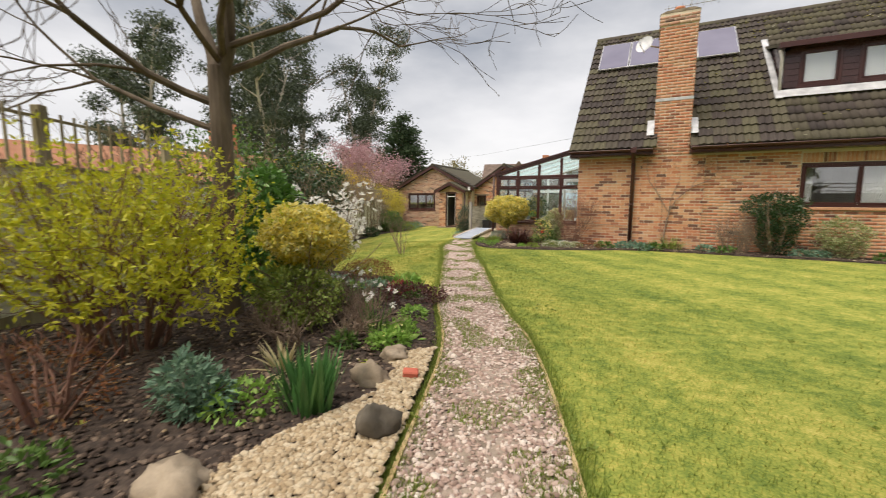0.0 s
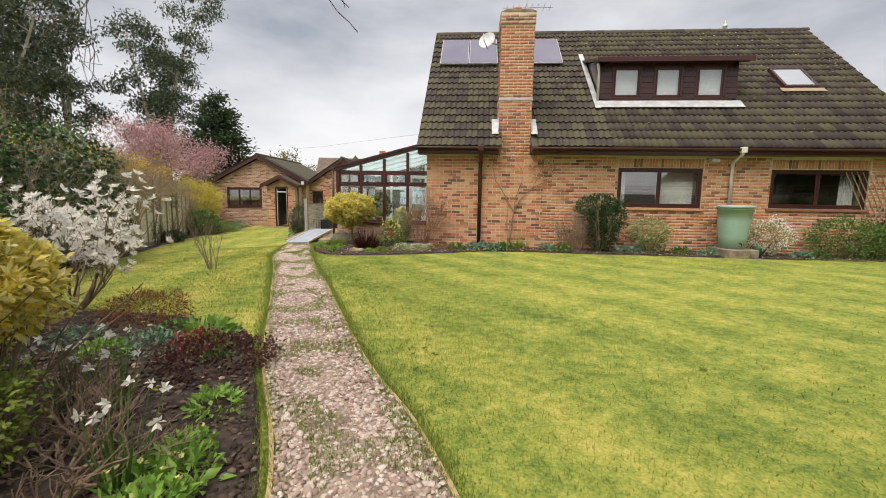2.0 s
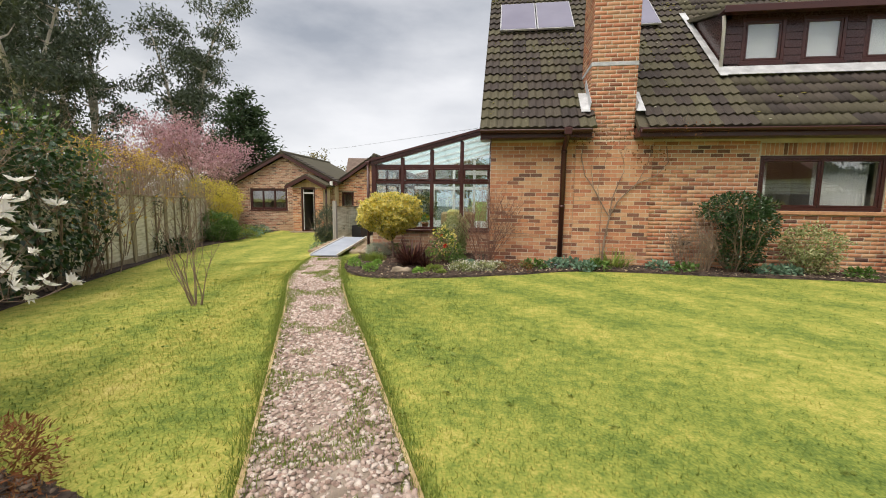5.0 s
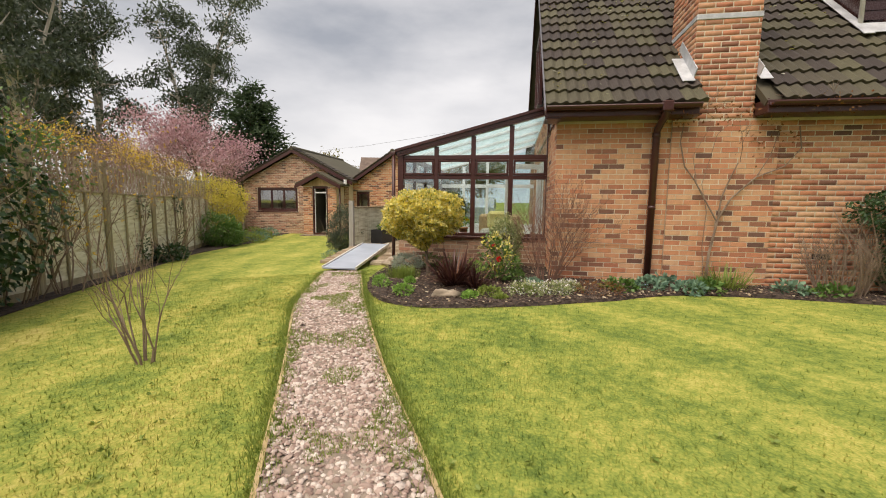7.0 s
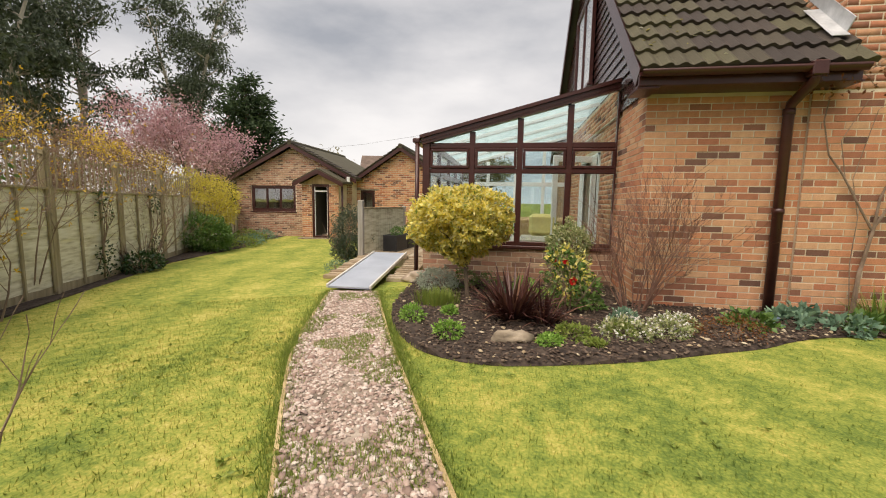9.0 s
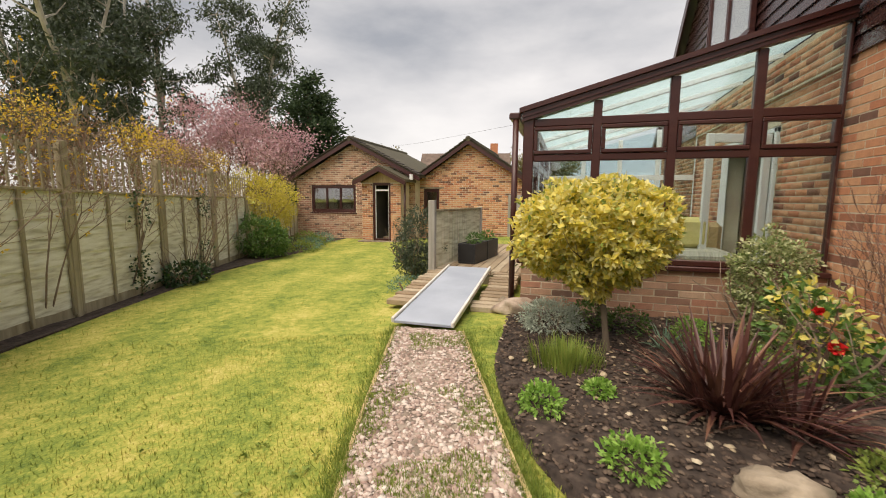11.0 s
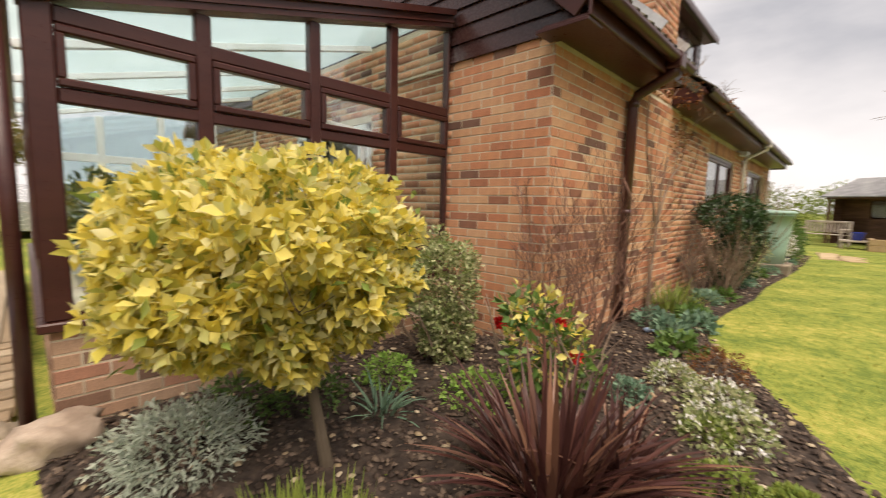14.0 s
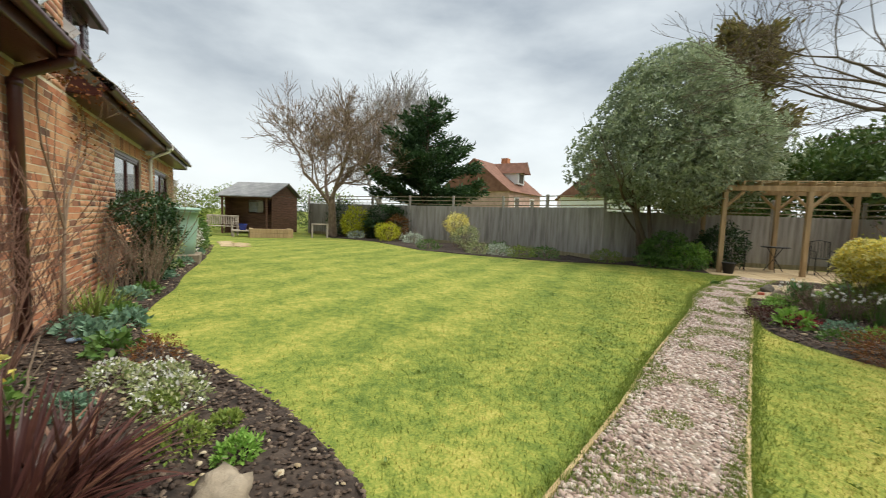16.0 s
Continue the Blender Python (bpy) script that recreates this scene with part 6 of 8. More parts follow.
part("handle", Mesh().tube([(7.9, -0.7, 0.1), (7.84, -0.68, 0.22), (7.9, -0.7, 0.32), (7.98, -0.72, 0.3)], 0.01, 6), M_BLACK, can)


wp = thing("flower_pot", "potted yellow flowers on the conservatory sill", "pot plant", (-1.55, 1.3, 0.57))
part("pot", Mesh().lathe([(0.06, 0.572), (0.085, 0.7), (0.095, 0.7), (0.095, 0.72), (0.07, 0.72)], -1.55, 1.2, 14), M_TERRA, wp, smooth=True)
foliage(wp, [((-1.55, 1.2, 0.8), (0.14, 0.08, 0.1))], 120, 0.07, 0.03, L_BRIGHT, 94)
stars([(-1.63, 1.14, 0.88), (-1.48, 1.14, 0.86), (-1.55, 1.13, 0.93)], [(0, -1, 0.2)] * 3, 10, 0.05, 0.025, L_GOLD, wp, 95)
tagged(part("plastic_lid", Mesh().lathe([(0.05, 0.03), (0.055, 0.05), (0.03, 0.06)], 1.28, -0.42, 16), surf("pale_blue_plastic", [(0.30, 0.42, 0.62), (0.36, 0.48, 0.68)], 3, 0.4, 0, 20), smooth=True), "pale blue plastic lid lying on the soil", "lid")


def stone(name, label, at, size, seed, material, squash=0.6, group=""):
    """A single uneven boulder."""
    bm = bmesh.new()
    bmesh.ops.create_icosphere(bm, subdivisions=3, radius=1.0)
    off = Vector((seed * 3.1, seed * 1.7, seed))
    z = lie(at[0], at[1])
    for v in bm.verts:
        k = 1 + 0.55 * noise.noise(v.co * 1.1 + off) + 0.35 * noise.noise(v.co * 2.6 + off) + 0.14 * noise.noise(v.co * 6 + off)
        c = v.co * k
        v.co = Vector((at[0] + c.x * size[0], at[1] + c.y * size[1], z + size[2] * squash + c.z * size[2]))
    me = bpy.data.meshes.new(name)
    bm.to_mesh(me)
    bm.free()
    me.materials.append(material)
    me.polygons.foreach_set("use_smooth", [True] * len(me.polygons))
    return tagged(new(name, me), label, "stone", group)


block = stone("boulder", "large flat-topped sandstone block beside the conservatory corner", (-2.80, 0.86), (0.2, 0.13, 0.12), 1, surf("pale_sandstone", [(0.27, 0.20, 0.15), (0.42, 0.33, 0.26), (0.50, 0.42, 0.35)], 5, 0.9, 0.8, 60))
for q in block.data.vertices:
    q.co.z = min(q.co.z, 0.155 + 0.06 * (q.co.x + 2.8))
stone("pale_stone", "small buff stone by the deck edge", (-2.95, 1.12), (0.07, 0.06, 0.07), 2, M_STONE)
stone("pale_stone", "pale flat stone lying in the flower bed", (-1.43, -1.62), (0.16, 0.11, 0.07), 3, M_STONE)
stone("pale_stone", "small pale stone in the flower bed", (-0.82, -1.85), (0.06, 0.045, 0.03), 4, M_STONE)
stone("dark_rock", "rough dark rock on the pale gravel", (0.68, -10.6), (0.105, 0.09, 0.10), 5, M_ROCK, 0.75)
stone("buff_rock", "flat buff rock at the border edge", (0.2, -11.3), (0.17, 0.12, 0.08), 6, M_STONE)
stone("buff_rock", "rounded buff rock beside the daffodil leaves", (0.33, -10.15), (0.13, 0.1, 0.1), 7, M_STONE)
stone("buff_rock", "weathered buff rock by the path edge", (0.22, -9.72), (0.11, 0.09, 0.07), 8, M_STONE)
tagged(part("broken_brick", Mesh().box((-0.05, -0.035, 0), (0.05, 0.035, 0.05), pose(0.52, -10.0, 0.05, 8, 5, 30), 0.008), surf("red_brick", [(0.4, 0.09, 0.06), (0.5, 0.14, 0.09)], 9, 0.9, 0.3, 80)), "piece of red brick on the pale gravel", "brick")

# ---- west border ----
tree = thing("bare_tree", "mature leafless garden tree with two forking stems", "tree", (-1.95, -9.5, -0.05))
m, tips = Mesh(), []
rg = random.Random(11)
m.tube([(-1.95, -9.5, -0.1), (-1.94, -9.5, 0.25), (-1.95, -9.5, 0.9), (-1.93, -9.49, 1.7), (-1.95, -9.48, 2.45)], [0.17, 0.12, 0.105, 0.10, 0.095], 14)
for q, d, L, r in (((-1.97, -9.48, 2.35), (-0.30, 0.12, 1), 1.2, 0.065), ((-1.92, -9.46, 2.35), (0.32, 0.15, 1), 1.2, 0.065), ((-1.95, -9.5, 1.85), (-1, -0.35, 0.3), 1.3, 0.032), ((-1.95, -9.5, 2.1), (-0.9, -0.9, 0.6), 1.2, 0.04), ((-1.9, -9.45, 2.4), (0.7, 0.7, 0.6), 1.3, 0.038), ((-1.95, -9.45, 1.75), (-0.9, 0.5, 0.1), 1.0, 0.025),
                   ((-1.85, -9.5, 2.55), (0.85, -0.6, 0.5), 1.4, 0.036), ((-1.9, -9.5, 2.6), (0.9, 0.3, 0.3), 1.5, 0.034), ((-1.92, -9.48, 2.5), (0.5, -0.9, 0.5), 1.3, 0.03)):
    limb = Mesh()
    branches(q, d, L, r, 5, rg, limb, tips, 0.45, 0.03, 3, 0.72, 8, 0.12, 0.0028)
    part("limb", limb, M_BARK, tree)
part("trunk", m, M_BARK, tree)

fo = thing("forsythia", "big arching shrub smothered in yellow-green young leaves", "shrub", (-1.75, -10.5, -0.05))
m, tips = Mesh(), []
for i in range(34):
    a = rg.uniform(0, 6.28)
    branches((-1.75 + 0.2 * math.cos(a), -10.5 + 0.2 * math.sin(a), -0.05), (math.cos(a) * 0.4, math.sin(a) * 0.4, 1), 0.75, 0.012, 2, rg, m, tips, 0.4, 0.2, 3, 0.75, 5)
part("stemwork", m, M_TWIGR, fo)
FB = [((-1.75, -10.5, 0.98), (0.95, 0.9, 0.62)), ((-1.3, -10.75, 0.8), (0.55, 0.55, 0.5)), ((-2.3, -10.8, 0.95), (0.7, 0.7, 0.6)), ((-1.5, -10.1, 1.1), (0.6, 0.6, 0.5)), ((-1.05, -10.35, 0.62), (0.4, 0.4, 0.35))]
rng = np.random.default_rng(51)
p, d = in_blobs(rng, 2300, FB, 0.45, 0.3)
stars(p, d + rng.normal(size=d.shape) * 0.5, 5, 0.05, 0.022, L_LIME, fo, 52, "cluster_foliage", 0.8)
foliage(fo, FB, 1300, 0.045, 0.02, L_LIME, 53, 0.3, 0.3)

shrub("fatsia", "dark glossy broad-leaved evergreen in front of the fence", "shrub", (-2.92, -8.4), [((0, 0, 0.95), (0.62, 0.6, 0.68)), ((0.1, 0.1, 1.25), (0.42, 0.42, 0.35)), ((0.2, -0.2, 0.4), (0.5, 0.5, 0.4))], 3400, 0.12, 0.058, leaf("fatsia_leaf", [(0.055, 0.145, 0.028), (0.10, 0.225, 0.04), (0.16, 0.31, 0.06)], 0.35, 0.25), 110, stems=8, stem_h=0.8, stem_r=0.02, droop=0.4)
ey = shrub("euonymus", "rounded golden variegated shrub above a green one", "shrub", (-1.08, -9.28), [((0, 0, 0.85), (0.38, 0.37, 0.26)), ((0.08, 0.08, 0.74), (0.3, 0.3, 0.2))], 2600, 0.055, 0.028, L_YEL, 111, stems=8, stem_h=0.6)
rng = np.random.default_rng(112)
p, d = in_blobs(rng, 750, [((-1.08, -9.28, 0.87), (0.39, 0.38, 0.26))], 0.85, 0.12)
stars(p, d + np.array([0, 0, 0.3]), 6, 0.06, 0.03, L_YEL, ey, 113, "rosette_foliage", 0.8)
shrub("green_shrub", "soft mid-green shrub under the golden one", "shrub", (-0.92, -9.52), [((0, 0, 0.34), (0.4, 0.36, 0.28)), ((-0.3, 0.1, 0.32), (0.36, 0.34, 0.28))], 4200, 0.04, 0.02, L_MID, 114, stems=8, stem_h=0.3)

mg, tips = twiggy("magnolia", "star magnolia in full white flower", "shrub", (-3.12, -6.8), 1.2, 13, 120, M_TWIG, 0.6, 3, 0.014, 0.9, 3, 0.08)
rng = np.random.default_rng(121)
pts = np.array([t[0] for t in tips]); ways = np.array([t[1] for t in tips])
sel = rng.choice(len(pts), min(len(pts), 340), replace=False)
stars(pts[sel], ways[sel] + rng.normal(size=(len(sel), 3)) * 0.4, 11, 0.066, 0.026, L_WHITE, mg, 122, "blossom", 0.85)

twg, tips = twiggy("bare_twiggy_shrub", "leafless tangle of brown arching twigs in the border", "shrub", (-0.66, -9.58), 0.44, 36, 130, M_TWIG, 0.8, 3, 0.012, 1.4, 3, 0.25)
tw2, tips = twiggy("bare_twiggy_shrub", "low leafless tangle of brown twigs in the border", "shrub", (-1.0, -9.08), 0.42, 24, 131, M_TWIG, 0.8, 3, 0.010, 1.1, 3, 0.2)
shrub("maroon_groundcover", "low dark maroon ground-cover by the lawn edge", "plant", (-0.62, -8.08), [((0, 0, 0.07), (0.42, 0.34, 0.13))], 2200, 0.035, 0.018, leaf("maroon_leaf", [(0.07, 0.025, 0.025), (0.12, 0.04, 0.04), (0.09, 0.06, 0.03)]), 132, stems=3, stem_h=0.1)
shrub("rusty_heather", "low rust-brown heather mound", "plant", (-1.95, -7.15), [((0, 0, 0.13), (0.4, 0.32, 0.17))], 2600, 0.04, 0.009, L_RUST, 133, stems=4, stem_h=0.12)
br = shrub("bergenia", "bergenia with broad leaves and crimson flower heads", "plant", (-0.85, -7.78), [((0, 0, 0.1), (0.2, 0.17, 0.12))], 170, 0.10, 0.05, L_BRIGHT, 134, stems=3, stem_h=0.08)
foliage(br, [((-0.88, -7.9, 0.11), (0.2, 0.15, 0.1))], 500, 0.026, 0.02, L_CRIM, 135, 0.5, name="flowers", label="crimson flower heads")
for i, (x, y, r, h, mt) in enumerate(((-1.25, -7.95, 0.2, 0.16, L_BLUEG), (-1.5, -8.1, 0.14, 0.14, L_BRIGHT), (-1.35, -7.55, 0.16, 0.12, L_GREEN), (-0.65, -8.05, 0.1, 0.08, L_GREEN), (-1.9, -7.9, 0.18, 0.16, L_BLUEG), (-0.05, -9.2, 0.14, 0.12, L_BRIGHT), (0.05, -9.55, 0.14, 0.14, L_BRIGHT), (-0.2, -8.75, 0.13, 0.12, L_BRIGHT), (-0.28, -9.7, 0.1, 0.12, L_GREEN),
                                  (-0.1, -10.75, 0.19, 0.16, L_BRIGHT), (0.15, -12.0, 0.2, 0.2, L_BRIGHT), (-0.35, -11.6, 0.18, 0.16, L_GREEN), (1.72, -10.75, 0.06, 0.05, L_GREEN))):
    shrub("border_clump", "low green leafy clump in the border", "plant", (x, y), [((0, 0, h * 0.5), (r, r, h * 0.6))], 300, 0.05, 0.024, mt, 140 + i, stems=3, stem_h=0.06, stem_r=0.004, group="border clumps")
shrub("euphorbia", "upright blue-green euphorbia clump", "plant", (-0.34, -10.9), [((0, 0, 0.17), (0.15, 0.14, 0.18)), ((0.06, 0.05, 0.11), (0.15, 0.14, 0.13))], 1300, 0.055, 0.02, L_BLUEG, 160, stems=5, stem_h=0.15)
shrub("red_stem_shrub", "low reddish-brown leafless shrub at the border edge", "plant", (-0.9, -11.3), [((0, 0, 0.22), (0.4, 0.35, 0.24))], 700, 0.04, 0.012, L_RUST, 161, stems=14, stem_h=0.35, stem_m=M_TWIGR)
blade_plant("daffodil_leaves", "dense tuft of dark green daffodil leaves", "plant", (0.2, -10.56), 120, 0.36, 0.026, leaf("daffodil_leaf", [(0.05, 0.15, 0.04), (0.08, 0.21, 0.06), (0.12, 0.27, 0.08)], 0.4, 0.2), 162, 0.33, 0.3, 0.15)
blade_plant("cordyline", "pale straw-coloured spiky cordyline", "plant", (-0.34, -10.26), 44, 0.3, 0.022, L_STRAW, 163, 1.1, 0.3, 0.03)
for i, (x, y) in enumerate(((-1.05, -8.8), (-0.75, -8.8), (-1.25, -9.0), (-1.45, -8.85), (-0.2, -9.4))):
    df = blade_plant("daffodil", "clump of white narcissi in flower", "daffodil", (x, y), 26, 0.34, 0.012, L_GREEN, 170 + i, 0.35, 0.3, 0.08, group="white narcissi")
    rng = np.random.default_rng(180 + i)
    n = 7
    c = np.stack([x + rng.normal(0, 0.1, n), y + rng.normal(0, 0.1, n), lie(x, y) + rng.uniform(0.32, 0.46, n)], 1)
    w = np.stack([rng.normal(0.3, 0.5, n), rng.normal(-0.7, 0.4, n), rng.normal(0.1, 0.2, n)], 1)
    stars(c, w, 6, 0.034, 0.024, L_WHITE, df, 190 + i, "petals", 0.95)
    m = Mesh()
    for q in c:
        m.tube([(x + (q[0] - x) * 0.3, y + (q[1] - y) * 0.3, lie(x, y)), tuple(q)], 0.003, 4)
    part("stalks", m, L_GREEN, df)
prim = thing("primrose", "clump of pale yellow primroses at the path edge", "primrose", (-0.02, -9.4, 0))
foliage(prim, [((-0.02, -9.4, 0.04), (0.2, 0.22, 0.06))], 200, 0.09, 0.04, L_BRIGHT, 196)
rng = np.random.default_rng(197)
pp = np.column_stack([rng.normal(-0.02, 0.1, 16), rng.normal(-9.4, 0.14, 16), rng.uniform(0.09, 0.14, 16)])
stars(pp, rng.normal(size=pp.shape) * 0.4 + np.array([0, 0, 1]), 5, 0.02, 0.018, leaf("primrose_petal", [(0.85, 0.78, 0.25), (0.88, 0.84, 0.5)], 0.6, 0.3), prim, 198)
sap, tips = twiggy("sapling", "small leafless multi-stemmed sapling in the lawn", "sapling", (-3.34, -4.03), 0.95, 9, 200, M_TWIG, 0.32, 2, 0.008, 0.22, 3, 0.05)

# ---- along the west fence ----
fx = lambda y: -8.1 - 0.44 * (y + 0.1)
iv = shrub("ivy_mass", "dense dark ivy and laurel swallowing the fence", "climber", (fx(-3.2) + 0.35, -3.2), [((0, -0.6, 1.2), (0.6, 1.1, 1.2)), ((0.45, -1.7, 1.1), (0.6, 1.0, 1.15)), ((-0.35, 0.4, 1.15), (0.5, 0.8, 1.0)), ((0.8, -2.5, 1.3), (0.7, 0.9, 1.2)), ((0.1, -1.0, 2.1), (0.7, 1.3, 0.5))], 6500, 0.095, 0.07, L_DARK, 210, stems=8, stem_h=1.2, stem_r=0.02, droop=0.7)
for i, (y, h) in enumerate(((-1.6, 1.7), (-0.5, 2.5), (0.8, 2.3))):
    yf, tips = twiggy("winter_forsythia", "straggly bare stems with golden flowers over the fence", "shrub", (fx(y) + (0.3 if i == 0 else -0.25), y), h, 7, 220 + i, M_TWIG, 0.5, 3, 0.012, 0.35, 3, 0.15, group="golden forsythias")
    rng = np.random.default_rng(230 + i)
    pts = np.array([t[0] for t in tips])
    pts = pts[rng.choice(len(pts), min(len(pts), 160), replace=False)]
    stars(pts, rng.normal(size=pts.shape), 4, 0.045, 0.022, L_GOLD, yf, 240 + i, "blossom", 0.8)
for i, y in enumerate((1.0, 2.9)):
    cl = thing("fence_climber", "ivy stems climbing the fence panel", "climber", (fx(y) + 0.1, y, -0.3), group="fence climbers")
    m = Mesh()
    rg = random.Random(250 + i)
    p = Vector((fx(y) + 0.11, y, lie(fx(y), y) - 0.02))
    pts = [p]
    for s in range(10):
        pts.append(pts[-1] + Vector((-0.44 * 0.03 * rg.uniform(-1, 1), rg.uniform(-0.05, 0.05), 0.17)))
    m.tube(pts, 0.008, 5)
    part("stem", m, M_TWIG, cl)
    foliage(cl, [((fx(y) + 0.15, y, 0.1), (0.1, 0.2, 0.38)), ((fx(y) + 0.13, y + 0.05, 1.1), (0.08, 0.18, 0.4))], 230, 0.055, 0.04, L_DARK, 260 + i, 0.1)
shrub("ivy_clump", "low ivy clump at the fence foot", "plant", (fx(1.9) + 0.35, 1.9), [((0, 0, 0.18), (0.25, 0.4, 0.22))], 700, 0.07, 0.05, L_DARK, 270)
# over the fence: scrubby hedge
for i, (y, h, mt) in enumerate(((-2.5, 2.6, L_GREEN), (2.2, 2.2, L_RUST), (-6.5, 2.6, L_GREEN), (-9.2, 1.5, L_RUST))):
    t, tips = twiggy("hedge_scrub", "tangled twiggy hedge behind the fence", "hedge", (fx(y) - 0.7, y), h, 26, 280 + i, M_TWIG, 0.6, 3, 0.012, 0.5, 3, 0.8, group="scrub behind the fence")
    if mt is not L_RUST:
        foliage(t, [((fx(y) - 0.7, y, h * 0.62), (0.9, 1.4, h * 0.42))], 2600, 0.09, 0.05, mt, 290 + i, 0.5)

yh = shrub("golden_privet", "large rounded golden-yellow shrub by the fence end", "shrub", (-11.3, 6.6), [((0, 0, 1.5), (1.35, 1.1, 0.82)), ((0.4, -0.2, 1.1), (1.0, 0.8, 0.65))], 12000, 0.07, 0.03, L_HEDGE, 300, stems=14, stem_h=1.2, stem_r=0.03)
shrub("green_bush", "dense round dark green bush", "shrub", (-10.0, 5.2), [((0, 0, 0.55), (0.75, 0.65, 0.52)), ((0.3, 0.1, 0.4), (0.5, 0.5, 0.4))], 4200, 0.08, 0.045, L_GREEN, 301, stems=8)
for i, (x, y) in enumerate(((-9.6, 6.4), (-9.9, 7.2), (-10.3, 8.0), (-10.6, 9.0), (-11.6, 9.4))):
    shrub("low_green_plant", "low grey-green planting at the lawn edge", "plant", (x, y), [((0, 0, 0.14), (0.42, 0.4, 0.2))], 500, 0.08, 0.035, L_BLUEG if i % 2 else L_MID, 302 + i, stems=3, stem_h=0.12, group="planting by the annexe")
shrub("screen_bush", "grey-green narrow-leaved bush beside the deck screen", "shrub", (-4.62, 2.75), [((0, 0, 0.62), (0.38, 0.38, 0.55)), ((-0.05, 0.1, 0.3), (0.36, 0.36, 0.3))], 7500, 0.055, 0.019, L_EUCA, 310, stems=8, stem_h=0.6)
shrub("low_green_plant", "low grey-green plant at the ramp side", "plant", (-4.5, 1.9), [((0, 0, 0.08), (0.25, 0.3, 0.12))], 600, 0.04, 0.016, L_BLUEG, 311, stems=3, stem_h=0.1)
for i in range(2):
    shrub("trough_plant", "small green plant in the trough", "plant", (-3.82 + 0.08 * i, 3.3 + 0.66 * i), [((0, 0, 0.62), (0.12, 0.24, 0.08))], 200, 0.05, 0.025, L_GREEN, 312 + i, stems=4, stem_h=0.4, stem_r=0.004, group="trough plants")
shrub("house_plant", "bushy green houseplant inside the conservatory", "plant", (-2.2, 4.4), [((0, 0, 1.0), (0.4, 0.4, 0.45))], 1100, 0.1, 0.04, L_DARK, 314, stems=5, stem_h=0.8)


# ---- trees beyond the garden ----
def broad_tree(name, label, at, height, seed, bark, leafm=None, n=0, length=0.2, width=0.07, spread=0.5, depth=4, trunk=0.3, fork=0.35, kids=3, clump=0.9, lift=0.25, droop=0.2, stems=1, twig=0.006, crown="crown", flat=0.6, airy=0):
    x, y = at
    z = lie(x, y)
    t = thing(name, label, "tree", (x, y, z))
    rg = random.Random(seed)
    m, tips = Mesh(), []
    for s in range(stems):
        d = (rg.gauss(0, 0.18), rg.gauss(0, 0.18), 1)
        o = (x + s * 0.5, y + s * 0.2, z - 0.2)
        top = Vector(o) + Vector(d) * height * fork
        m.tube([o, Vector(o).lerp(top, 0.5), top], [trunk, trunk * 0.8, trunk * 0.66], 9)
        for k in range(4):
            a = k * 1.57 + rg.uniform(-0.5, 0.5)
            limb = Mesh()
            branches(Vector(o).lerp(top, 0.7 + 0.3 * (k / 3)), (math.cos(a) * 0.7, math.sin(a) * 0.7, 1), height * (1 - fork) * 0.36, trunk * 0.45, depth - 1, rg, limb, tips, spread, lift, kids, 0.74, 6, 0.12, twig)
            part("limb", limb, bark, t)
    part("trunk", m, bark, t)
    if leafm and n:
        rng = np.random.default_rng(seed)
        pts = np.array([q[0] for q in tips])
        if airy:
            pts = pts[rng.choice(len(pts), min(len(pts), airy), replace=False)]
        c = pts[rng.integers(0, len(pts), n)] + rng.normal(size=(n, 3)) * clump * np.array([0.5, 0.5, 0.5 * flat])
        d = rng.normal(size=(n, 3)) + np.array([0, 0, -droop])
        v, f = leaf_mesh(c, d, length, width, rng)
        tagged(fast(crown, v, f, leafm, t), kind="stuff")
    return t


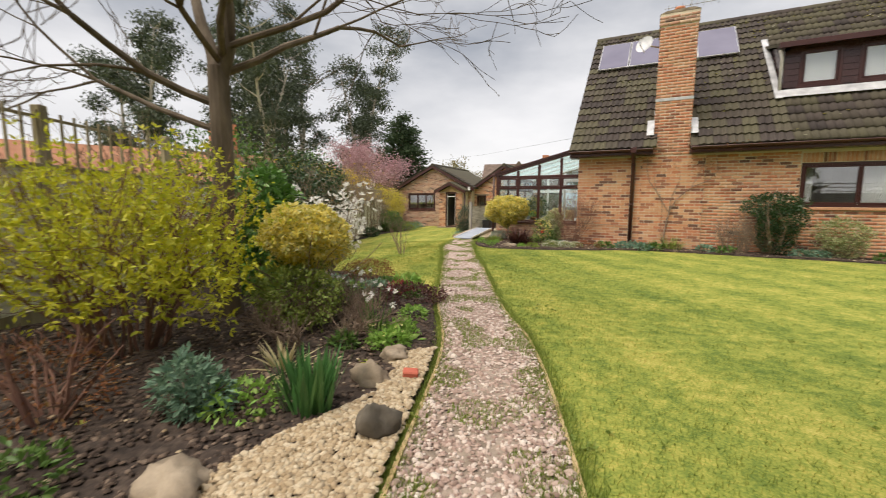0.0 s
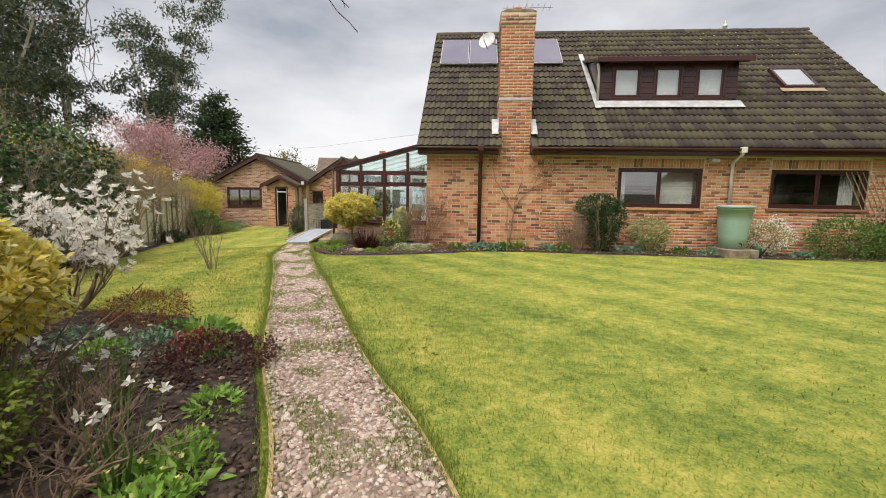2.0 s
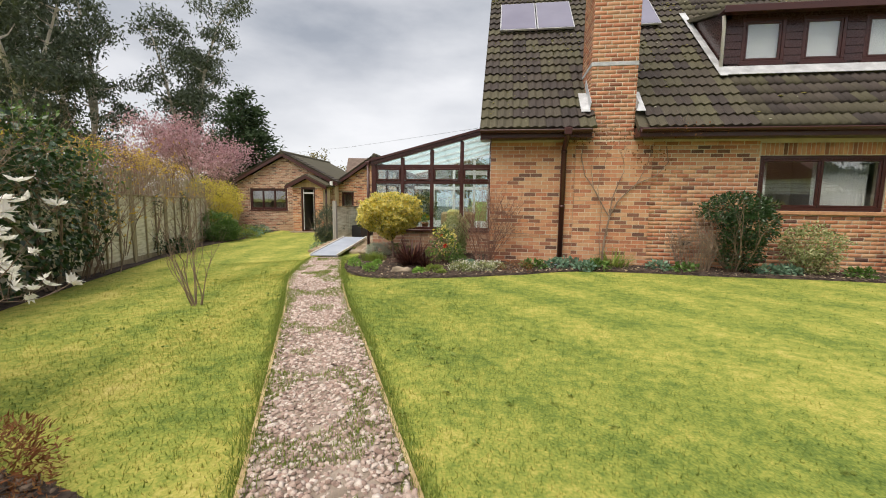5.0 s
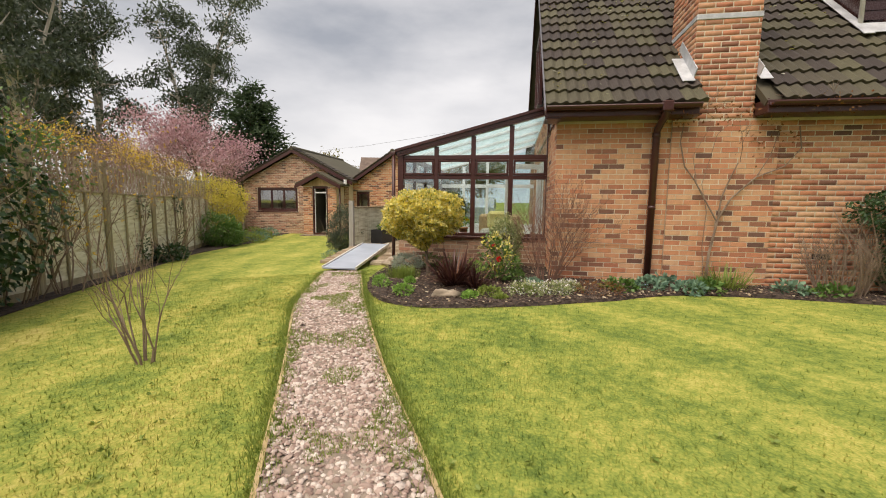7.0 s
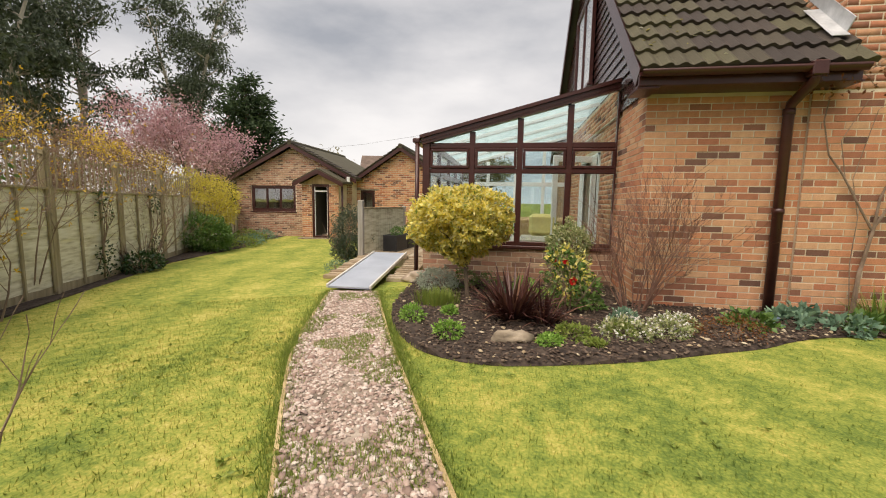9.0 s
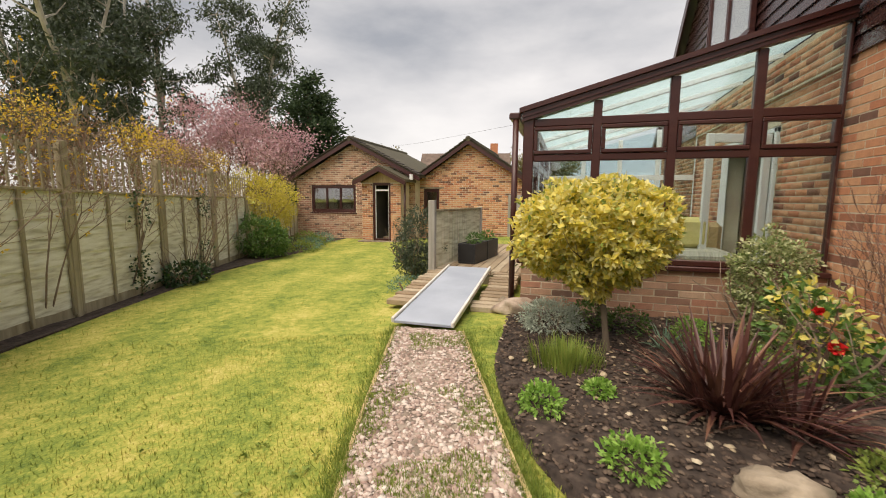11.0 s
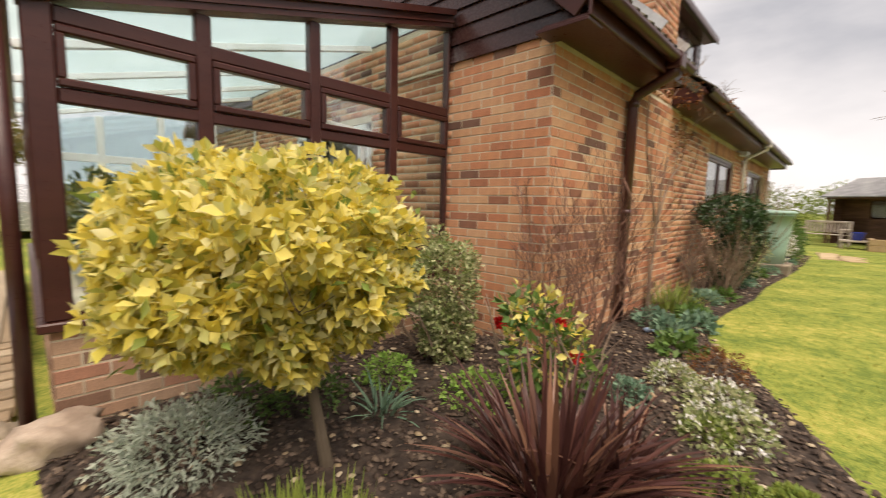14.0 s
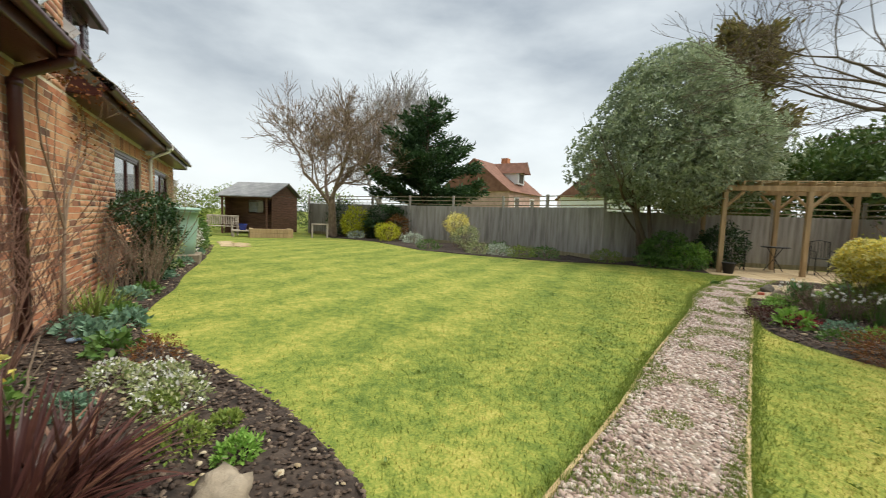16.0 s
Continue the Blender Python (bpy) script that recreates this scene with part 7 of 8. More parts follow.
def eucalyptus(at, height, seed, forks=3, reach=2.6):
    """A tall gum tree: pale bare leaders, and separate dense clumps of hanging dark leaves at the limb ends."""
    x, y = at
    z = lie(x, y)
    t = thing("eucalyptus_tree", "tall eucalyptus with pale stems and dark hanging foliage", "tree", (x, y, z))
    rg = random.Random(seed)
    m, heads = Mesh(), []
    for k in range(forks):
        a = 6.28 * k / forks + rg.uniform(-0.6, 0.6)
        p, d = Vector((x, y, z - 0.2)), Vector((math.cos(a) * 0.16, math.sin(a) * 0.16, 1)).normalized()
        top = height * (1.0 if k == 0 else rg.uniform(0.74, 0.94))
        pts, rad, n = [p], [0.24], 14
        for i in range(n):
            d = (d + Vector((rg.gauss(0, 0.06), rg.gauss(0, 0.06), 0.03))).normalized()
            pts.append(pts[-1] + d * (top / n))
            rad.append(0.24 * (1 - 0.86 * (i + 1) / n))
        m.tube(pts, rad, 7, False)
        for i in range(4, n + 1):
            for _ in range(2 if i < n else 3):
                b = rg.uniform(0, 6.28)
                L = reach * rg.uniform(0.45, 1.0) * (1.05 - 0.45 * i / n)
                e = pts[i] + Vector((math.cos(b) * L, math.sin(b) * L, L * rg.uniform(0.35, 0.9)))
                mid = pts[i].lerp(e, 0.5) + Vector((0, 0, -0.12 * L))
                m.tube([pts[i], mid, e], [rad[i] * 0.5 + 0.015, 0.03, 0.015], 5, False)
                if rg.random() < 0.82:
                    heads.append((tuple(e), rg.uniform(0.6, 1.1)))
                if rg.random() < 0.35:
                    heads.append((tuple(mid + Vector((rg.gauss(0, 0.4), rg.gauss(0, 0.4), 0.3))), rg.uniform(0.4, 0.7)))
    part("trunk", m, M_PALEB, t)
    rng = np.random.default_rng(seed)
    w = np.array([q[1] ** 2 for q in heads])
    n = 15000
    pick = rng.choice(len(heads), n, p=w / w.sum())
    r = np.array([q[1] for q in heads])[pick][:, None]
    c = np.array([q[0] for q in heads])[pick] + np.clip(rng.normal(size=(n, 3)), -1.9, 1.9) * r * np.array([0.5, 0.5, 0.36])
    v, f = leaf_mesh(c, rng.normal(size=(n, 3)) * 0.8 + np.array([0, 0, -0.7]), 0.30, 0.11, rng)
    tagged(fast("crown", v, f, L_EUCA, t), kind="stuff")


for at, height, seed, forks in (((-23.9, 21.5), 18.0, 401, 3), ((-28.4, 16.2), 18.5, 402, 4), ((-25.5, 10.5), 15.0, 403, 3), ((-31.5, 12.0), 17.5, 408, 3), ((-30.5, 4.5), 13.5, 409, 3)):
    eucalyptus(at, height, seed, forks)
broad_tree("cherry_tree", "spreading cherry tree covered in pink blossom", (-16.3, 10.8), 6.4, 404, M_BARK, L_PINK, 15000, 0.11, 0.075, 0.65, 4, 0.16, 0.22, 3, 0.95, 0.15, 0.0, 1, 0.008, "blossom")
broad_tree("bare_tree", "small leafless tree beside the annexe", (-13.6, 9.8), 3.8, 405, M_TWIG, None, 0, spread=0.5, trunk=0.08, fork=0.2, twig=0.006)
broad_tree("ash_tree", "distant leafless tree behind the annexe", (-28, 55), 9, 406, M_TWIG, L_BROWNC, 3000, 0.4, 0.2, 0.5, 4, 0.3, 0.25, clump=1.6)
broad_tree("far_tree", "distant brownish tree beyond the garage", (-4.5, 48), 8, 407, M_TWIG, L_BROWNC, 5000, 0.4, 0.2, 0.5, 4, 0.3, 0.2, clump=1.6)


def conifer(name, label, at, height, radius, material, seed, n=9000, length=0.35, width=0.1, bark=None, base=0.08, ragged=0.35, taper=0.75, arms=70, fuzz=1.0, sweep=0.4):
    x, y = at
    z = lie(x, y)
    t = thing(name, label, "tree", (x, y, z))
    part("trunk", Mesh().tube([(x, y, z - 0.1), (x, y, z + height * 0.5), (x, y, z + height * 0.97)], [radius * 0.1, radius * 0.06, 0.02], 8), bark or M_BARK, t)
    rng = np.random.default_rng(seed)
    rg = random.Random(seed)
    m = Mesh()
    k = arms
    ends = []
    for i in range(k):
        h = base + (0.97 - base) * i / k
        a = rg.uniform(0, 6.28)
        L = radius * ((1 - h) ** taper) * rg.uniform(1 - ragged, 1 + ragged * 0.6) + 0.1
        o = Vector((x, y, z + height * h))
        e = o + Vector((math.cos(a) * L, math.sin(a) * L, L * rg.uniform(0.0, sweep)))
        m.tube([o, o.lerp(e, 0.5) + Vector((0, 0, -0.06 * L)), e], [0.03, 0.02, 0.008], 4, False)
        ends.append((o, e, L))
    tagged(part("limbwork", m, M_BARK, t), kind="stuff")
    pick = rng.choice(k, n, p=np.array([q[2] ** 1.6 for q in ends]) / sum(q[2] ** 1.6 for q in ends))
    o = np.array([tuple(q[0]) for q in ends])[pick]
    e = np.array([tuple(q[1]) for q in ends])[pick]
    s = rng.random((n, 1)) ** 0.6
    c = o + (e - o) * s + rng.normal(size=(n, 3)) * np.array([0.2, 0.2, 0.13]) * (radius * 0.45 * fuzz)
    d = unit(e - o) + rng.normal(size=(n, 3)) * 0.45 + np.array([0, 0, -0.15])
    v, f = leaf_mesh(c, d, length, width, rng)
    tagged(fast("sprays", v, f, material, t), kind="stuff")
    return t


conifer("cypress_tree", "dark green conifer behind the annexe", (-17.6, 18.5), 9.2, 3.3, L_CONIF, 411, 26000, 0.32, 0.12, arms=110)
conifer("cedar_tree", "dark spreading conifer behind the far fence", (17.0, -10.9), 7.4, 3.2, L_CEDAR, 412, 24000, 0.30, 0.09, ragged=0.6, arms=120, fuzz=0.55, sweep=0.9)
conifer("brown_cypress", "tall brownish cypress behind the pergola", (8.6, -23.6), 11.0, 2.6, L_BROWNC, 413, 30000, 0.36, 0.14, taper=0.42, arms=190, ragged=0.5, fuzz=0.95, sweep=0.9)
bt = broad_tree("bare_garden_tree", "many-limbed leafless tree beside the shed", (17.9, -6.2), 8.0, 414, M_TWIG, None, 0, spread=0.6, depth=6, trunk=0.25, fork=0.27, kids=4, lift=0.16, twig=0.009)
broad_tree("far_tree", "grey leafless tree in the next garden", (30.0, -13.0), 13.5, 420, surf("grey_twigs", [(0.25, 0.22, 0.22), (0.34, 0.31, 0.31)], 6, 0.9, 0.2, 60), None, 0, spread=0.5, depth=6, trunk=0.3, fork=0.2, kids=4, lift=0.25, twig=0.012)
hol = thing("evergreen_oak", "big dome-shaped grey-green evergreen tree before the fence", "tree", (4.9, -13.1, 0))
m, tips = Mesh(), []
rg = random.Random(415)
for i in range(4):
    branches((4.9 + 0.12 * i, -13.1, -0.1), (rg.uniform(-0.3, 0.3), rg.uniform(-0.3, 0.3), 1), 2.0, 0.09, 3, rg, m, tips, 0.4, 0.2, 3, 0.75, 7)
part("trunk", m, M_BARK, hol)
HB = [((4.9, -13.3, 3.6), (2.35, 2.35, 1.95)), ((4.75, -13.2, 4.7), (1.75, 1.8, 1.5)), ((5.2, -13.6, 4.6), (1.9, 1.9, 1.7)), ((4.3, -12.7, 2.9), (1.7, 1.7, 1.1)), ((4.95, -13.4, 5.75), (0.9, 0.9, 0.8)), ((6.0, -12.4, 3.2), (1.6, 1.6, 1.2)), ((4.2, -14.3, 3.4), (1.8, 1.7, 1.4))]
HB = [((x - 0.1, y - 0.2, z), r) for (x, y, z), r in HB]
foliage(hol, HB, 30000, 0.12, 0.05, L_HOLM, 416, 0.72, 0.16, 0.2)
rng = np.random.default_rng(417)
p, d = in_blobs(rng, 5500, HB, 0.86, 0.16)
stars(p, d, 7, 0.15, 0.055, L_HOLM, hol, 418, "tuft_foliage", 0.7)

# ---- the far side of the garden ----
shed = thing("garden_shed", "dark brown timber shed with an open veranda front", "shed", (19.6, -3.4, 0))
sc, sl, sr = Vector((19.26, -3.39, 0)), Vector((20.43, -1.28, 0)), Vector((20.9, -5.2, 0))
smx = Matrix.Translation(sc) @ Matrix.Rotation(math.atan2(2.11, 1.17), 4, "Z")
for i in range(14):
    z = 0.1 + i * 0.135
    part("board", Mesh().box((-0.02, -3.3, z), (0.0, 0.0, z + 0.131), smx, 0.004), M_SHED, shed)
for i in range(7):
    z = 0.1 + i * 0.135
    part("board", Mesh().box((0.02, -0.62, z), (2.4, -0.6, z + 0.131), smx, 0.004), M_SHED, shed)
part("wall", Mesh().box((0.0, -3.3, 0.0), (2.42, -3.28, 2.0), smx).box((2.4, -3.3, 0), (2.42, 0.0, 2.0), smx).box((0.02, -0.64, 1.75), (2.4, -0.6, 2.0), smx).box((1.5, -0.64, 0.1), (2.4, -0.6, 1.8), smx), M_SHED, shed)
gbl = Mesh()
b = [(-0.01, -3.35, 2.0), (-0.01, 0.02, 2.0), (-0.01, -1.66, 2.62)]
gbl.v = [tuple(smx @ Vector(q)) for q in b] + [tuple(smx @ (Vector(q) + Vector((0.04, 0, 0)))) for q in b]
gbl.f = [(0, 1, 2), (5, 4, 3), (0, 3, 4, 1), (1, 4, 5, 2), (2, 5, 3, 0)]
part("gable", gbl, M_SHED, shed)
for sg in (-1, 1):
    rf = Mesh()
    y0, y1 = -1.66, (0.55 if sg > 0 else -3.6)
    q = [(-0.2, y0, 2.68), (2.6, y0, 2.68), (2.6, y1, 1.86 if sg > 0 else 1.98), (-0.2, y1, 1.86 if sg > 0 else 1.98)]
    rf.v = [tuple(smx @ Vector(c)) for c in q] + [tuple(smx @ (Vector(c) + Vector((0, 0, 0.05)))) for c in q]
    rf.f = [(0, 1, 2, 3), (4, 5, 6, 7), (0, 1, 5, 4), (1, 2, 6, 5), (2, 3, 7, 6), (3, 0, 4, 7)]
    part("roof", rf, M_FELT, shed, "grey felt roof")
for u in (0.05, 2.3):
    part("post", Mesh().box((u, 0.3, 0), (u + 0.09, 0.39, 1.9), smx, 0.006), M_SHED, shed)
part("beam", Mesh().box((-0.1, 0.3, 1.8), (2.5, 0.39, 1.9), smx, 0.006), M_SHED, shed)
part("window", Mesh().box((0.7, -0.58, 1.1), (1.45, -0.57, 1.72), smx), M_GLASS, shed)
bench = thing("garden_bench", "weathered grey timber garden bench", "bench", (18.9, -1.3, 0))
bmx = Matrix.Translation((18.2, -1.9, 0)) @ Matrix.Rotation(math.atan2(2.11, 1.17), 4, "Z")
M_BEN = surf("bench_wood", [(0.40, 0.33, 0.28), (0.52, 0.45, 0.39)], 4, 0.85, 0.3, 40)
for i in range(5):
    part("seat_slat", Mesh().box((0.05, 0.1 + i * 0.09, 0.42), (1.45, 0.18 + i * 0.09, 0.445), bmx, 0.005), M_BEN, bench)
for i in range(12):
    part("back_slat", Mesh().box((0.1 + i * 0.112, 0.03, 0.5), (0.16 + i * 0.112, 0.05, 0.86), bmx, 0.004), M_BEN, bench)
part("top_rail", Mesh().box((0.0, 0.02, 0.86), (1.5, 0.06, 0.94), bmx, 0.01), M_BEN, bench)
for u in (0.0, 1.43):
    for w, h in ((0.02, 0.94), (0.5, 0.62)):
        part("leg", Mesh().box((u, w, 0), (u + 0.07, w + 0.06, h), bmx, 0.006), M_BEN, bench)
    part("armrest", Mesh().box((u - 0.01, 0.02, 0.62), (u + 0.08, 0.6, 0.65), bmx, 0.006), M_BEN, bench)
tagged(part("blue_pot", Mesh().lathe([(0.13, 0.3), (0.18, 0.56), (0.2, 0.58), (0.17, 0.58), (0.15, 0.5)], 17.4, -2.05, 18), surf("blue_glaze", [(0.02, 0.04, 0.30), (0.03, 0.06, 0.40)], 3, 0.2, 0, 20), smooth=True), "glossy cobalt blue plant pot", "pot")
tagged(part("low_table", Mesh().box((17.1, -2.4, 0.24), (17.8, -1.6, 0.3), c=0.01).box((17.15, -2.35, 0), (17.22, -2.28, 0.24)).box((17.7, -2.35, 0), (17.77, -2.28, 0.24)).box((17.15, -1.7, 0), (17.22, -1.63, 0.24)).box((17.7, -1.7, 0), (17.77, -1.63, 0.24)), M_BEN), "low slatted timber table", "table")
bed = thing("raised_bed", "raised planting bed of pale timber sleepers", "planter", (16.8, -3.2, 0))
for i in range(2):
    z = i * 0.2
    part("sleeper", Mesh().box((-0.2, -0.9, z), (0.0, 0.9, z + 0.195), Matrix.Translation((16.7, -3.2, 0)), 0.01), M_PINE, bed)
    part("sleeper", Mesh().box((0.0, -0.9, z), (1.0, -0.75, z + 0.195), Matrix.Translation((16.7, -3.2, 0)), 0.01), M_PINE, bed)
    part("sleeper", Mesh().box((0.0, 0.75, z), (1.0, 0.9, z + 0.195), Matrix.Translation((16.7, -3.2, 0)), 0.01), M_PINE, bed)
part("soil", Mesh().box((16.7, -3.95, 0), (17.7, -2.45, 0.34)), M_SOIL, bed)
st = thing("timber_stand", "small timber frame stand on the lawn edge", "frame", (17.0, -5.3, 0))
part("post", Mesh().box((16.9, -5.75, 0), (16.97, -5.68, 0.62)), M_BEN, st)
part("post", Mesh().box((16.9, -5.05, 0), (16.97, -4.98, 0.62)), M_BEN, st)
part("rail", Mesh().box((16.9, -5.75, 0.62), (16.97, -4.98, 0.69)), M_BEN, st)
for i in range(7):
    tagged(part("stepping_stone", Mesh().box((0, 0, -0.02), (0.5 + 0.05 * (i % 3), 0.42, 0.02), pose(11.8 + 0.62 * (i % 4), -1.7 - 0.5 * (i // 4), 0, 0, 0, 8 * i), 0.01), M_PAVE), "buff paving stone set in the lawn", "paving stone", group="stepping stones")

shrub("golden_bush", "round yellow-green bush in the far border", "shrub", (14.4, -7.9), [((0, 0, 0.45), (0.6, 0.55, 0.42))], 1800, 0.07, 0.035, L_LIME, 501)
shrub("copper_bush", "upright coppery red bush in the far border", "shrub", (15.3, -8.7), [((0, 0, 0.65), (0.62, 0.55, 0.6))], 2000, 0.07, 0.035, L_RUST, 502)
shrub("golden_bush", "golden rounded bush before the grey fence", "shrub", (11.0, -9.6), [((0, 0, 0.95), (0.52, 0.5, 0.42))], 1900, 0.07, 0.035, L_YEL, 503, stem_h=0.8)
shrub("grey_bush", "rounded pale grey-green shrub", "shrub", (9.6, -9.2), [((0, 0, 0.55), (0.5, 0.5, 0.4))], 1700, 0.06, 0.03, L_VARI, 504)
shrub("grey_bush", "low pale grey-green shrub", "shrub", (13.4, -8.7), [((0, 0, 0.22), (0.65, 0.5, 0.25))], 1200, 0.06, 0.03, L_GREY, 505)
for i, (x, y, mt) in enumerate(((8.6, -9.1, L_VARI), (8.0, -9.6, L_GREY), (7.2, -9.9, L_MID), (10.4, -8.1, L_GREEN), (9.0, -10.2, L_GREEN), (6.9, -10.6, L_GREEN), (16.4, -7.0, L_GREY), (5.6, -11.9, L_MID), (4.4, -12.4, L_GREEN), (3.7, -12.9, L_GREEN))):
    shrub("border_plant", "low mixed green planting in the far border", "plant", (x, y), [((0, 0, 0.16), (0.5, 0.4, 0.22))], 700, 0.07, 0.03, mt, 510 + i, stems=4, stem_h=0.15, group="far border planting")
for i, (x, y, r, h, mt) in enumerate(((16.6, -8.2, 0.8, 1.7, L_DARK), (17.2, -7.2, 0.7, 1.6, L_LIME), (18.6, -6.9, 0.9, 1.9, L_DARK), (15.9, -9.0, 0.7, 1.6, L_DARK), (4.4, -13.0, 0.6, 1.0, L_GREEN), (3.9, -13.3, 0.5, 0.7, L_BRIGHT), (3.6, -14.4, 0.6, 1.3, L_DARK), (22.5, -1.2, 1.2, 2.4, L_MID), (23.5, 1.5, 1.6, 2.6, L_BROWNC), (21.5, 2.0, 1.2, 2.0, L_MID), (22.5, -6.2, 1.4, 2.2, L_DARK))):
    shrub("evergreen_shrub", "dense evergreen shrub along the boundary", "shrub", (x, y), [((0, 0, h * 0.52), (r, r, h * 0.5)), ((r * 0.4, 0.2, h * 0.4), (r * 0.7, r * 0.7, h * 0.4))], 2600, 0.1, 0.05, mt, 530 + i, group="boundary shrubs")
shrub("laurel_hedge", "broad laurel hedge behind the pergola fence", "hedge", (1.6, -20.0), [((0, 0, 2.4), (2.6, 1.6, 1.5)), ((2.2, 0.6, 2.5), (2.2, 1.4, 1.6)), ((-2.4, 1.5, 2.3), (2.4, 1.6, 1.6)), ((0.5, -1.5, 3.6), (3.2, 1.6, 1.3))], 19000, 0.24, 0.12, L_LAUREL, 550, stem_h=2.0, stem_r=0.04)
shrub("hedge_mass", "dense hedge beyond the shed", "hedge", (26.0, -2.0), [((0, 0, 1.2), (1.5, 3.0, 1.4)), ((0, 5, 1.2), (1.5, 3.5, 1.5)), ((-1, 9, 1.3), (1.5, 3.0, 1.6)), ((0, -5, 1.3), (1.5, 3.0, 1.5))], 9000, 0.18, 0.09, L_MID, 551, stem_h=1.2)

# pergola with its paving, table and chairs
perg = thing("pergola", "new pine pergola with braced posts", "pergola", (2.4, -14.4, 0))
pd, pn = Vector((-0.69, -0.724, 0)), Vector((0.724, -0.69, 0))
P0 = Vector((3.07, -13.32, 0))
for i in range(3):
    for j in range(2):
        o = P0 + pd * (1.87 * i) + pn * (1.65 * j)
        part("post", Mesh().box((-0.055, -0.055, 0), (0.055, 0.055, 2.2), Matrix.Translation(o) @ Matrix.Rotation(math.atan2(pd.y, pd.x), 4, "Z"), 0.008), M_PINE, perg)
        for s in (-1, 1):
            if 0 <= i + s <= 2:
                a = o + Vector((0, 0, 1.75))
                part("brace", Mesh().tube([a, a + pd * (0.42 * s) + Vector((0, 0, 0.44))], 0.045, 4), M_PINE, perg)
rot = Matrix.Rotation(math.atan2(pd.y, pd.x), 4, "Z")
for j in range(2):
    part("beam", Mesh().box((-0.25, -0.03, 2.2), (4.0, 0.03, 2.34), Matrix.Translation(P0 + pn * (1.65 * j)) @ rot, 0.008), M_PINE, perg)
for i in range(11):
    part("rafter", Mesh().box((-0.02, -0.25, 0), (0.02, 1.9, 0.1), Matrix.Translation(P0 + pd * (0.38 * i - 0.05) + Vector((0, 0, 2.34))) @ Matrix.Rotation(math.atan2(pn.y, pn.x) - math.pi / 2, 4, "Z"), 0.005), M_PINE, perg)
for k in range(4):
    part("batten", Mesh().box((-0.3, -0.02, 2.44), (4.0, 0.02, 2.47), Matrix.Translation(P0 + pn * (0.5 * k)) @ rot, 0.004), M_PINE, perg)
M_IRON = surf("black_iron", [(0.02, 0.02, 0.022), (0.03, 0.03, 0.032)], 5, 0.4, 0.1, 40, metal=0.4)
tb = thing("bistro_table", "small round black metal table under the pergola", "table", (2.6, -15.2, 0))
part("top", Mesh().lathe([(0.33, 0.70), (0.34, 0.715), (0.33, 0.73)], 2.65, -15.2, 24), M_IRON, tb)
for k in range(3):
    a = k * 2.09
    part("leg", Mesh().tube([(2.65 + 0.25 * math.cos(a), -15.2 + 0.25 * math.sin(a), 0.03), (2.65, -15.2, 0.4), (2.65 + 0.2 * math.cos(a), -15.2 + 0.2 * math.sin(a), 0.7)], 0.012, 6), M_IRON, tb)


def chair(at, turn):
    t = thing("garden_chair", "black metal garden chair under the pergola", "chair", (*at, 0.03), group="pergola chairs")
    m = Matrix.Translation((*at, 0.03)) @ Matrix.Rotation(radians(turn), 4, "Z")
    for u in (-0.22, 0.22):
        for w, h in ((-0.2, 0.62), (0.2, 0.9)):
            part("leg", Mesh().tube([m @ Vector((u, w * 1.1, 0)), m @ Vector((u, w, 0.44)), m @ Vector((u, w + (0.06 if w > 0 else 0), h))], 0.012, 6), M_IRON, t)
        part("arm", Mesh().tube([m @ Vector((u, -0.2, 0.62)), m @ Vector((u, 0.22, 0.64))], 0.012, 6), M_IRON, t)
    part("seat", Mesh().box((-0.22, -0.2, 0.43), (0.22, 0.2, 0.45), m, 0.004), M_IRON, t)
    for i in range(6):
        part("slat", Mesh().tube([m @ Vector((-0.18 + 0.072 * i, 0.21, 0.46)), m @ Vector((-0.18 + 0.072 * i, 0.26, 0.88))], 0.007, 5), M_IRON, t)
    part("top_rail", Mesh().tube([m @ Vector((-0.22, 0.26, 0.88)), m @ Vector((0, 0.27, 0.93)), m @ Vector((0.22, 0.26, 0.88))], 0.012, 6), M_IRON, t)


chair((1.85, -15.9), -140)
chair((3.35, -14.6), 30)
pav = thing("paving", "buff sandstone paving under the pergola", "paving", (2.4, -14, 0), kind="structure")
for i in range(9):
    for j in range(6):
        o = P0 + pd * (0.55 * i - 0.35) + pn * (0.55 * j - 1.25)
        if (o.x - 1.9) ** 2 + (o.y + 12.0) ** 2 > 0.3:
            part("slab", Mesh().box((0.005, 0.005, -0.06), (0.54, 0.54, 0.022 + 0.002 * ((i * 7 + j * 3) % 3)), Matrix.Translation(o) @ rot, 0.006), M_PAVE, pav)
pot = thing("black_pot", "black plastic pot by the pergola post", "pot", (2.75, -13.2, 0.02))
part("pot", Mesh().lathe([(0.11, 0.02), (0.15, 0.28), (0.165, 0.28), (0.165, 0.31), (0.14, 0.31), (0.13, 0.24)], 2.8, -13.25, 18), M_BLACK, pot, smooth=True)


